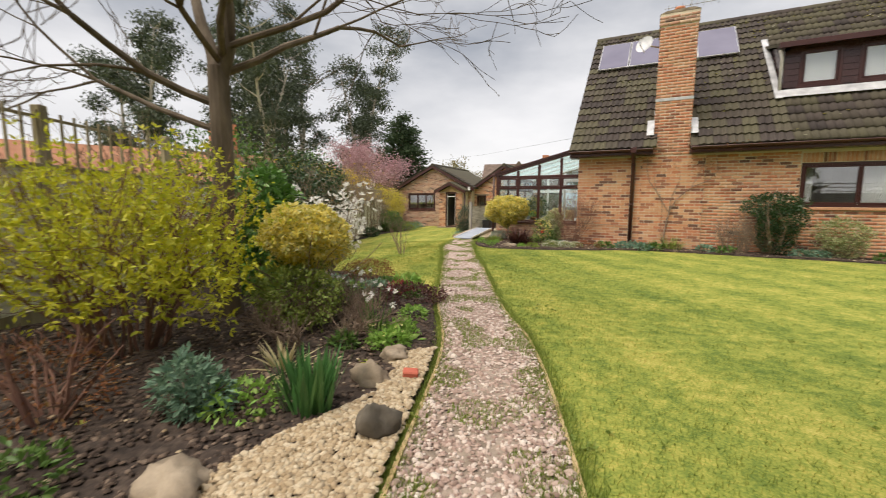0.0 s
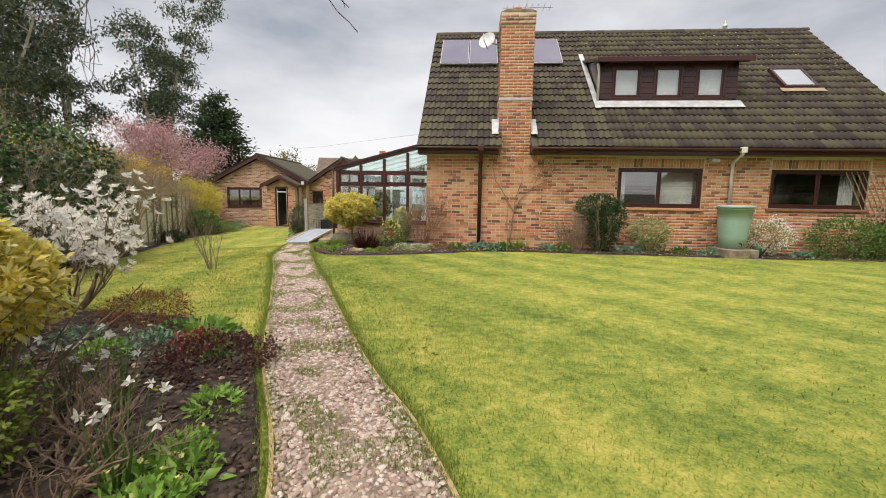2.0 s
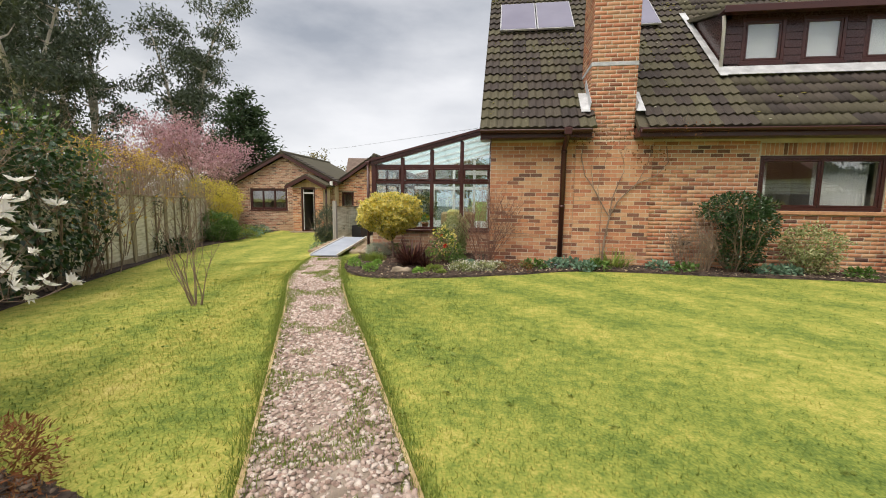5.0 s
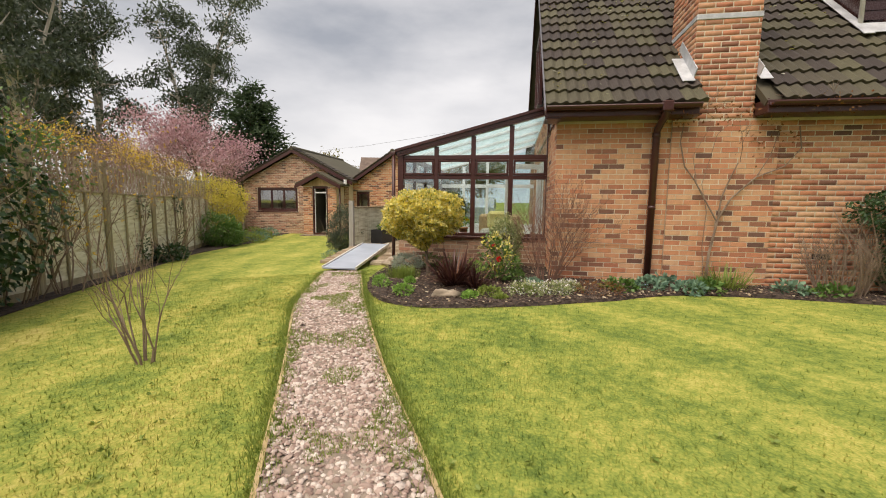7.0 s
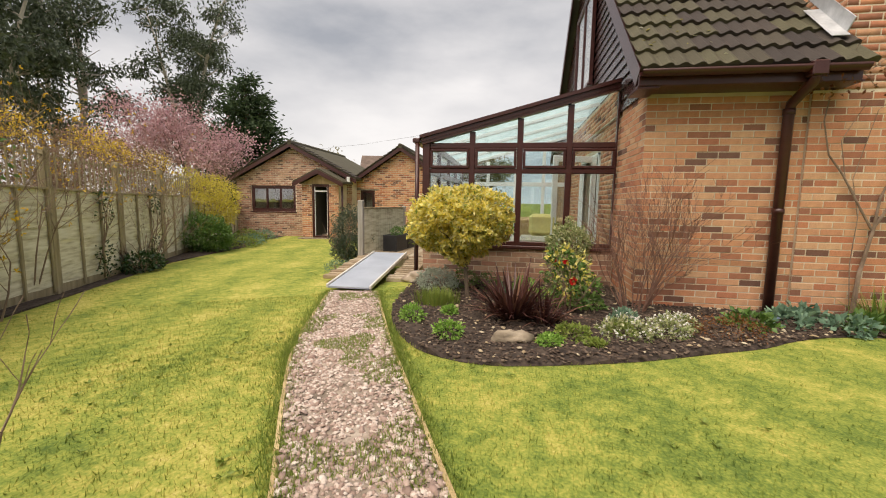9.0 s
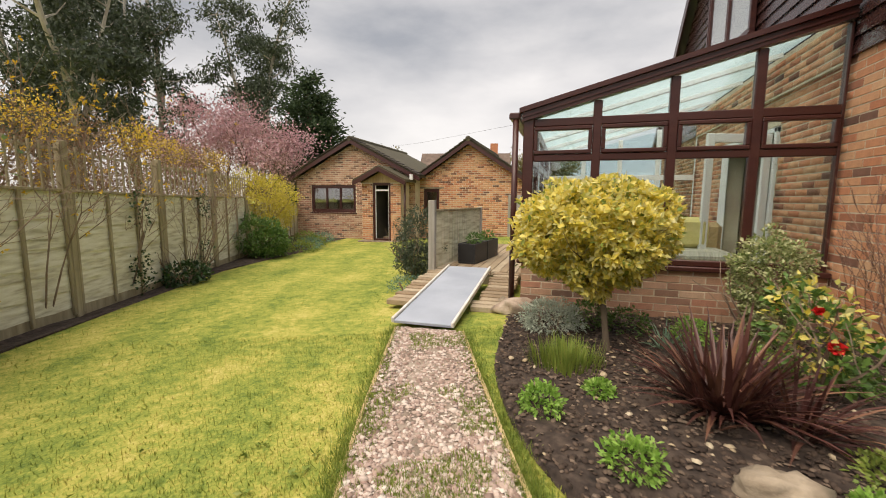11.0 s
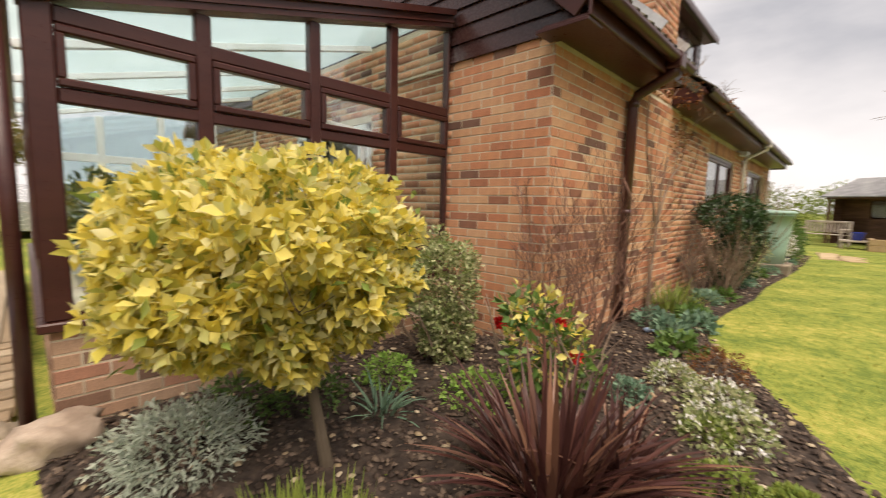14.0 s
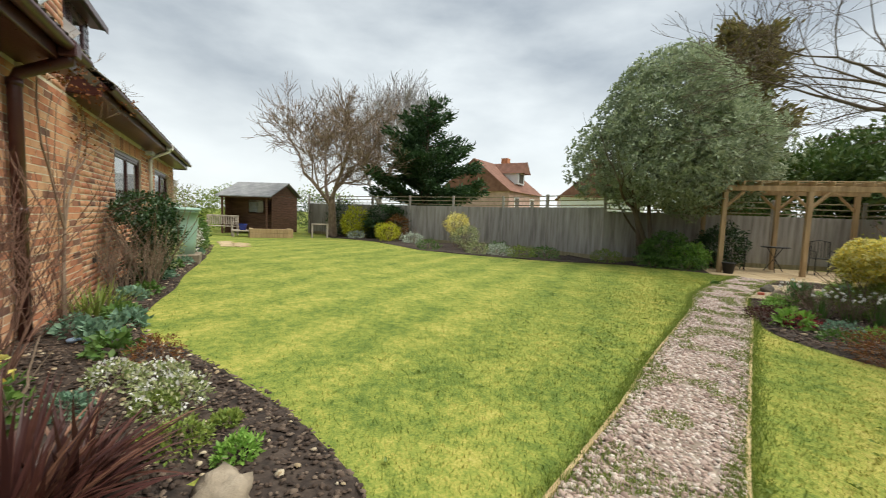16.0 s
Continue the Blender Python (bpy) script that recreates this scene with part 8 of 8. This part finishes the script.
# ---- houses and wires beyond ----
def far_house(name, label, at, turn, size, wall_h, roof_h, wall_m, roof_m, dormer=True):
    t = thing(name, label, "house", (*at, lie(*at)))
    m = Matrix.Translation((*at, lie(*at) - 0.2)) @ Matrix.Rotation(radians(turn), 4, "Z")
    w, d = size
    part("wall", Mesh().box((-w / 2, -d / 2, 0), (w / 2, d / 2, wall_h), m), wall_m, t)
    g = Mesh()
    q = [(-w / 2 - 0.3, -d / 2 - 0.3, wall_h - 0.2), (w / 2 + 0.3, -d / 2 - 0.3, wall_h - 0.2), (w / 2 + 0.3, 0, wall_h + roof_h), (-w / 2 - 0.3, 0, wall_h + roof_h), (-w / 2 - 0.3, d / 2 + 0.3, wall_h - 0.2), (w / 2 + 0.3, d / 2 + 0.3, wall_h - 0.2)]
    g.v = [tuple(m @ Vector(c)) for c in q]
    g.f = [(0, 1, 2, 3), (3, 2, 5, 4), (0, 3, 4), (1, 5, 2), (0, 4, 5, 1)]
    part("roof", g, roof_m, t)
    for u in (-w * 0.28, w * 0.2):
        wd = part("window", Mesh().box((u - 0.6, -d / 2 - 0.06, wall_h * 0.55), (u + 0.6, -d / 2, wall_h * 0.85), m), M_WHITE, t)
        part("pane", Mesh().box((u - 0.5, -d / 2 - 0.09, wall_h * 0.58), (u + 0.5, -d / 2 - 0.06, wall_h * 0.82), m), M_DARK, wd)
    if dormer:
        z = wall_h + roof_h * 0.25
        dm = part("dormer", Mesh().box((-0.9, -d / 2 + d * 0.08, z), (0.9, -0.3, z + roof_h * 0.38), m), M_WHITE, t)
        gg = Mesh()
        q = [(-1.15, -d / 2, z + roof_h * 0.36), (1.15, -d / 2, z + roof_h * 0.36), (0, -d / 2, z + roof_h * 0.75), (-1.15, 0, z + roof_h * 0.36), (1.15, 0, z + roof_h * 0.36), (0, 0, z + roof_h * 0.75)]
        gg.v = [tuple(m @ Vector(c)) for c in q]
        gg.f = [(0, 1, 2), (0, 2, 5, 3), (1, 4, 5, 2)]
        part("dormer_roof", gg, roof_m, dm)
        part("pane", Mesh().box((-0.55, -d / 2 + d * 0.08 - 0.04, z + 0.15), (0.55, -d / 2 + d * 0.08, z + roof_h * 0.34), m), M_DARK, dm)
    part("chimney", Mesh().box((w * 0.3, -0.4, wall_h + roof_h * 0.5), (w * 0.3 + 0.8, 0.4, wall_h + roof_h + 1.0), m), M_TERRA, t)
    return t


M_ROOFR = surf("red_roof_tiles", [(0.16, 0.075, 0.05), (0.24, 0.12, 0.085)], 2, 0.85, 0.4, 20)
M_ROOFB = surf("brown_roof_tiles", [(0.12, 0.085, 0.07), (0.19, 0.14, 0.115)], 2, 0.85, 0.4, 20)
M_PINKW = surf("pink_tile_wall", [(0.5, 0.33, 0.28), (0.6, 0.42, 0.36)], 2, 0.9, 0.2, 20)
far_house("distant_house", "distant brown-roofed house with a white gabled dormer", (-13.5, 41), 12, (9, 8), 3.2, 3.6, M_PLASTER, M_ROOFB)
far_house("distant_house", "distant red-roofed house beyond the back fence", (36, -28), -60, (9, 8), 4.4, 3.2, M_PINKW, M_ROOFR)
far_house("distant_house", "distant white rendered house beyond the back fence", (25.5, -33), -40, (7, 7), 3.8, 3.0, M_WHITE, M_ROOFR, False)
far_house("neighbour_house", "neighbouring house with an orange tiled roof over the fence", (-13.5, -5.0), 62, (9, 6), 1.7, 1.7, M_PLASTER, surf("orange_roof_tiles", [(0.30, 0.13, 0.07), (0.40, 0.20, 0.12)], 2, 0.85, 0.4, 20), False)
car = thing("parked_car", "silver hatchback parked beyond the garage", "car", (-2.3, 15.5, -0.1))
M_CARP = surf("silver_paint", [(0.55, 0.56, 0.58), (0.62, 0.63, 0.65)], 2, 0.25, 0, 20, metal=0.5)
part("body", Mesh().prism([(13.6, 0.2), (17.6, 0.2), (17.6, 0.75), (17.2, 0.9), (16.4, 0.95), (15.7, 1.4), (14.2, 1.42), (13.6, 0.95)], "x", -3.2, -1.5), M_CARP, car)
part("glazing", Mesh().prism([(14.0, 0.95), (16.2, 0.95), (15.65, 1.36), (14.25, 1.37)], "x", -3.21, -1.49), M_BLACK, car)
for y in (14.3, 16.8):
    for x in (-3.24, -1.66):
        wl_ = part("wheel", Mesh().tube([(x, y, 0.22), (x + 0.2, y, 0.22)], 0.32, 18), M_BLACK, car)
        part("rim", Mesh().tube([(x - 0.01, y, 0.22), (x + 0.21, y, 0.22)], 0.2, 14), M_ALU, wl_)
wire = tagged(part("overhead_wire", Mesh().tube([(-40, 60, 9), (-20, 45, 8.2), (0, 32, 8.5), (20, 22, 9.5)], 0.012, 4), M_BLACK), "thin overhead telephone wire", "cable")

# scrub and winter flower showing over the trellis of the west fence
L_SCRUB = leaf("dry_scrub_leaf", [(0.15, 0.085, 0.055), (0.24, 0.145, 0.095), (0.20, 0.15, 0.05), (0.36, 0.24, 0.18)], 0.7, 0.3)
L_FORSY = leaf("forsythia_flower", [(0.70, 0.48, 0.04), (0.80, 0.60, 0.08), (0.62, 0.44, 0.05)], 0.6, 0.3)
for i in range(9):
    y = -2.6 + 1.05 * i
    x = fx(y) - 1.15
    sb, tips = twiggy("fence_scrub", "tangle of brown twigs with yellow flowers behind the fence", "shrub", (x, y), 1.9 + 0.25 * (i % 3), 7, 700 + i, M_TWIGR, 0.5, 3, 0.014, 0.35, 3, 0.3, group="scrub behind the fence")
    foliage(sb, [((x, y, 1.75), (0.5, 0.75, 0.5)), ((x - 0.2, y + 0.2, 2.25), (0.45, 0.7, 0.4)), ((x + 0.1, y + 0.3, 1.3), (0.4, 0.6, 0.5))], 1900, 0.055, 0.03, L_SCRUB, 720 + i, 0.1)
    if i % 3 != 1:
        foliage(sb, [((x, y - 0.1, 2.2 + 0.15 * (i % 2)), (0.4, 0.5, 0.35))], 600, 0.045, 0.03, L_FORSY, 740 + i, 0.2, name="blossom", label="golden yellow blossom")


# ---- gravel, chips, grass ----
def pebbles(name, label, spots, size, material, seed, flat=0.6):
    """Small rough stones, eight faces each, lying at spots."""
    rng = np.random.default_rng(seed)
    n = len(spots)
    base = np.array([(1, 0, 0), (-1, 0, 0), (0, 1, 0), (0, -1, 0), (0, 0, 1), (0, 0, -1), (0.62, 0.62, 0.55), (-0.62, 0.62, 0.55), (-0.62, -0.62, 0.55), (0.62, -0.62, 0.55)], float)
    tri = np.array([(0, 6, 9), (6, 4, 9), (6, 2, 7), (6, 7, 4), (7, 1, 8), (7, 8, 4), (8, 3, 9), (8, 9, 4), (0, 2, 6), (2, 1, 7), (1, 3, 8), (3, 0, 9)])
    s = size * rng.uniform(0.45, 1.3, (n, 1, 1)) * rng.uniform(0.65, 1.2, (n, 1, 3)) * np.array([1, 1, flat])
    v = base[None] * s * rng.uniform(0.8, 1.15, (n, len(base), 1))
    a = rng.uniform(0, 6.28, n)
    tilt = rng.normal(0, 0.3, n)
    c, si = np.cos(a)[:, None], np.sin(a)[:, None]
    ct, st_ = np.cos(tilt)[:, None], np.sin(tilt)[:, None]
    x, y, z = v[..., 0], v[..., 1], v[..., 2]
    y, z = y * ct - z * st_, y * st_ + z * ct
    v = np.stack([x * c - y * si, x * si + y * c, z], -1) + np.asarray(spots)[:, None]
    f = (tri[None] + (np.arange(n) * len(base))[:, None, None]).reshape(-1, 3)
    return tagged(fast(name, v.reshape(-1, 3), f, material), label, "gravel", kind="stuff")


def on_path(n, seed, lo=0.02, hi=0.98, start=0.0, end=1.0):
    rng = np.random.default_rng(seed)
    k = rng.uniform(start, end, n) * (len(EDGE_L) - 1.001)
    i = k.astype(int)
    t = (k - i)[:, None]
    L, R = np.array([tuple(p) for p in EDGE_L]), np.array([tuple(p) for p in EDGE_R])
    a, b = L[i] * (1 - t) + L[i + 1] * t, R[i] * (1 - t) + R[i + 1] * t
    s = rng.uniform(lo, hi, (n, 1))
    p = a * (1 - s) + b * s
    return np.column_stack([p, np.array([lie(x, y) for x, y in p]) + 0.012 + 0.008 * rng.random(n)])


M_PEB = surf("pinkish_gravel", [(0.24, 0.165, 0.135), (0.38, 0.275, 0.23), (0.50, 0.385, 0.33), (0.66, 0.58, 0.52), (0.30, 0.20, 0.165)], 30, 0.85, 0.3, 150, rand="island", fine=0.3)
M_PALE = surf("buff_gravel", [(0.30, 0.22, 0.13), (0.42, 0.33, 0.215), (0.52, 0.44, 0.32)], 30, 0.85, 0.3, 150, rand="island", fine=0.3)
M_CHIP = surf("bark_chips", [(0.032, 0.021, 0.016), (0.06, 0.040, 0.030), (0.10, 0.068, 0.05), (0.19, 0.14, 0.105)], 30, 0.95, 0.3, 150, rand="island", fine=0.3)
pebbles("path_gravel", "loose pinkish stone chippings of the path", on_path(30000, 601), 0.0155, M_PEB, 602)
pebbles("path_gravel_large", "larger pale stones along the path edges", np.concatenate([on_path(700, 603, 0.03, 0.3), on_path(1500, 604, 0.6, 0.97)]), 0.025, M_PEB, 605, 0.55)


def in_poly(poly, n, seed, lift=0.03, shrink=None):
    rng = np.random.default_rng(seed)
    xs, ys = [p[0] for p in poly], [p[1] for p in poly]
    out = []
    while len(out) < n:
        x, y = rng.uniform(min(xs), max(xs)), rng.uniform(min(ys), max(ys))
        if inside(x, y, poly):
            out.append((x, y, lie(x, y) + lift + 0.03 * noise.noise((x * 3, y * 3, 1))))
    return np.array(out)


PALE_BED = [(0.02, -11.9), (0.25, -11.35), (0.3, -10.85), (0.45, -10.3), (0.35, -9.9), (0.1, -9.7), (0.42, -9.45), (0.55, -9.85), (0.9, -10.85), (1.15, -11.6), (0.9, -12.2)]
pebbles("pale_gravel", "buff stone chippings between border and path", in_poly(PALE_BED, 8500, 606, 0.045), 0.0195, M_PALE, 607, 0.6)
pebbles("bark_mulch", "dark bark chips over the house bed", in_poly(BED_HOUSE, 20000, 608, 0.035), 0.017, M_CHIP, 609, 0.5)
pebbles("bark_mulch", "dark bark chips over the west border", in_poly(BED_WEST, 20000, 610, 0.035), 0.02, M_CHIP, 611, 0.5)
pebbles("bed_stones", "scattered pale pebbles on the dark soil", np.concatenate([in_poly(BED_HOUSE, 900, 612, 0.04), in_poly(BED_WEST, 380, 613, 0.04)]), 0.02, M_PALE, 614, 0.6)

BEDS = [BED_HOUSE, BED_WEST, BED_FENCE, BED_ISLAND]
STRIP = [tuple(p) for p in EDGE_L] + [tuple(p) for p in EDGE_R][::-1]


def grass(name, label, n, region, length, width, seed, material, lean=0.6, lift=0.0):
    """Single blades, one triangle each, over a region of the lawn."""
    rng = np.random.default_rng(seed)
    p = region(rng, n)
    n = len(p)
    a = rng.uniform(0, 6.28, n)
    L = length * rng.uniform(0.5, 1.3, n)
    w = width * rng.uniform(0.7, 1.3, n)
    ln = np.abs(rng.normal(0, lean, n))
    b = rng.uniform(0, 6.28, n)
    z = np.array([lie(x, y) for x, y in p])
    o = np.column_stack([p, z - 0.002 + lift])
    s = np.column_stack([np.cos(a) * w, np.sin(a) * w, np.zeros(n)])
    tip = o + np.column_stack([np.cos(b) * np.sin(ln) * L, np.sin(b) * np.sin(ln) * L, np.cos(ln) * L])
    v = np.stack([o - s, o + s, tip], 1).reshape(-1, 3)
    return tagged(fast(name, v, np.arange(3 * n).reshape(-1, 3), material), label, "grass", kind="stuff")


def masks(p, polys):
    keep = np.ones(len(p), bool)
    for poly in polys:
        q = np.array(poly)
        x, y = p[:, 0], p[:, 1]
        hit = np.zeros(len(p), bool)
        for i in range(len(q)):
            (x0, y0), (x1, y1) = q[i], q[i - 1]
            if y0 != y1:
                hit ^= ((y0 > y) != (y1 > y)) & (x < (x1 - x0) * (y - y0) / (y1 - y0) + x0)
        keep &= ~hit
    return keep


def near_path(rng, n):
    k = rng.uniform(0, 1, n) * (len(EDGE_L) - 1.001)
    i = k.astype(int)
    C = (np.array([tuple(p) for p in EDGE_L]) + np.array([tuple(p) for p in EDGE_R])) / 2
    c = C[i] + (C[i + 1] - C[i]) * (k - i)[:, None]
    d = unit(C[i + 1] - C[i])
    off = rng.normal(0, 1.5, n)
    p = c + np.column_stack([-d[:, 1], d[:, 0]]) * off[:, None]
    return p[masks(p, [*BEDS, STRIP])]


def wide_lawn(rng, n):
    p = np.column_stack([rng.uniform(-10, 14, n), rng.uniform(-12, 10, n)])
    p = p[masks(p, [*BEDS, STRIP, [(-3, 0.9), (12.2, 0), (12.2, 9), (-3, 9)], [(-4.4, 0.8), (-2.8, 0.8), (-2.8, 6.3), (-4.4, 6.3)]])]
    return p[p[:, 0] > -8.1 - 0.44 * (p[:, 1] + 0.1) + 0.1]


def path_weeds(rng, n):
    p = on_path(n, 620, 0.0, 1.0)[:, :2]
    k = np.array([noise.noise((x * 2.8, y * 2.8, 9)) for x, y in p])
    return p[k > 0.09]


grass("lawn_grass", "short mossy grass blades beside the path", 300000, near_path, 0.028, 0.0022, 621, M_LAWN, 1.15)
grass("lawn_grass", "short grass blades of the wider lawn", 160000, wide_lawn, 0.03, 0.004, 622, M_LAWN, 1.2)
grass("path_weeds", "tufts of grass and weed in the gravel", 100000, path_weeds, 0.034, 0.0034, 623, L_MID, 0.8, 0.016)


def edge_tufts(rng, n):
    out = []
    for line in (EDGE_L, EDGE_R):
        q = np.array([tuple(p) for p in line])
        i = rng.integers(0, len(q) - 1, n // 2)
        out.append(q[i] + (q[i + 1] - q[i]) * rng.random((n // 2, 1)) + rng.normal(0, 0.05, (n // 2, 2)))
    return np.concatenate(out)


grass("edge_grass", "longer grass along the path edging", 50000, edge_tufts, 0.05, 0.0028, 624, L_MID, 0.7)
# flat weeds in the lawn
rng = np.random.default_rng(630)
p = near_path(rng, 900)
p = p[np.array([noise.noise((x * 0.9, y * 0.9, 4)) for x, y in p]) > 0.12]
c = np.column_stack([p, [lie(x, y) + 0.015 for x, y in p]])
v, f = leaf_mesh(np.repeat(c, 5, 0), np.column_stack([rng.normal(size=(len(c) * 5, 2)), rng.uniform(0.05, 0.5, len(c) * 5)]), 0.036, 0.02, rng)
tagged(fast("lawn_weeds", v, f, L_MID), "flat grey-green weed rosettes in the lawn", "weeds", kind="stuff")


# ---- roof tiles ----
def tile_mesh(w, L, seed):
    m = Mesh()
    k = 12
    for row, (y, dz) in enumerate(((0.0, 0.012), (0.0, 0.052), (L, 0.012))):
        for i in range(k + 1):
            u = i / k
            m.v.append((u * (w + 0.012), y, dz + 0.017 * (1 + math.cos(2 * math.pi * (2 * u + 0.25))) * (0.25 if row == 0 else 1)))
    for i in range(k):
        m.f.append((i, i + 1, k + 2 + i, k + 1 + i))
        m.f.append((k + 1 + i, k + 2 + i, 2 * k + 3 + i, 2 * k + 2 + i))
    return m


TW, TG = 0.302, 0.345
tile = tile_mesh(TW, 0.38, 0).data("tile", M_TILE)
slope_m = Matrix.Translation((0, -0.36, 2.60)) @ Matrix.Rotation(SLOPE, 4, "X")
tv, tf, made = [], [], 0
rg = random.Random(640)
base = tile_mesh(TW, 0.38, 0)
for r in range(19):
    for c in range(42):
        x, y = -0.21 + c * TW, -0.05 + r * TG
        if x > HX + 0.1:
            continue
        if 1.80 < x + 0.15 < 2.70 and y < 1.4:
            continue
        wob = Matrix.Translation((x, y, rg.uniform(-0.002, 0.003))) @ Matrix.Rotation(rg.uniform(-0.006, 0.006), 4, "Z")
        if x < 4.6 and made < 300:
            made += 1
            ob = new("tile", tile)
            ob.parent = roof
            ob.matrix_world = slope_m @ wob
        else:
            b = len(tv)
            mm = slope_m @ wob
            tv += [tuple(mm @ Vector(q)) for q in base.v]
            tf += [tuple(b + i for i in q) for q in base.f]
tagged(fast("tiles", tv, tf, M_TILES, roof), kind="stuff")
rng = np.random.default_rng(641)
n = 3200
u = np.column_stack([rng.uniform(-0.2, HX + 0.2, n), rng.uniform(0.0, 1.0, n) ** 0.6 * 6.4, rng.uniform(0.02, 0.06, n)])
keep = np.array([noise.noise((x * 0.8, y * 0.8, 3)) + 0.35 * (y / 6.4) > 0.16 for x, y, _ in u])
u = u[keep & ~((u[:, 0] > 4.4) & (u[:, 0] < 8.5) & (u[:, 1] > 1.2) & (u[:, 1] < 5))
      & ~((u[:, 0] > 9.5) & (u[:, 0] < 10.8) & (u[:, 1] > 2.3) & (u[:, 1] < 3.8)) & ~((u[:, 0] < 4.0) & (u[:, 1] > 4.0) & (u[:, 1] < 5.9)) & ~((u[:, 0] > 1.7) & (u[:, 0] < 2.8) & (u[:, 1] < 1.5))]
mm = np.array(slope_m)
pebbles("roof_moss", "clumps of yellow-green moss on the roof tiles", u @ mm[:3, :3].T + mm[:3, 3], 0.032, leaf("moss", [(0.16, 0.15, 0.03), (0.22, 0.19, 0.05), (0.11, 0.12, 0.03), (0.42, 0.40, 0.33)], 0.9, 0), 642, 0.6)

lay_all()
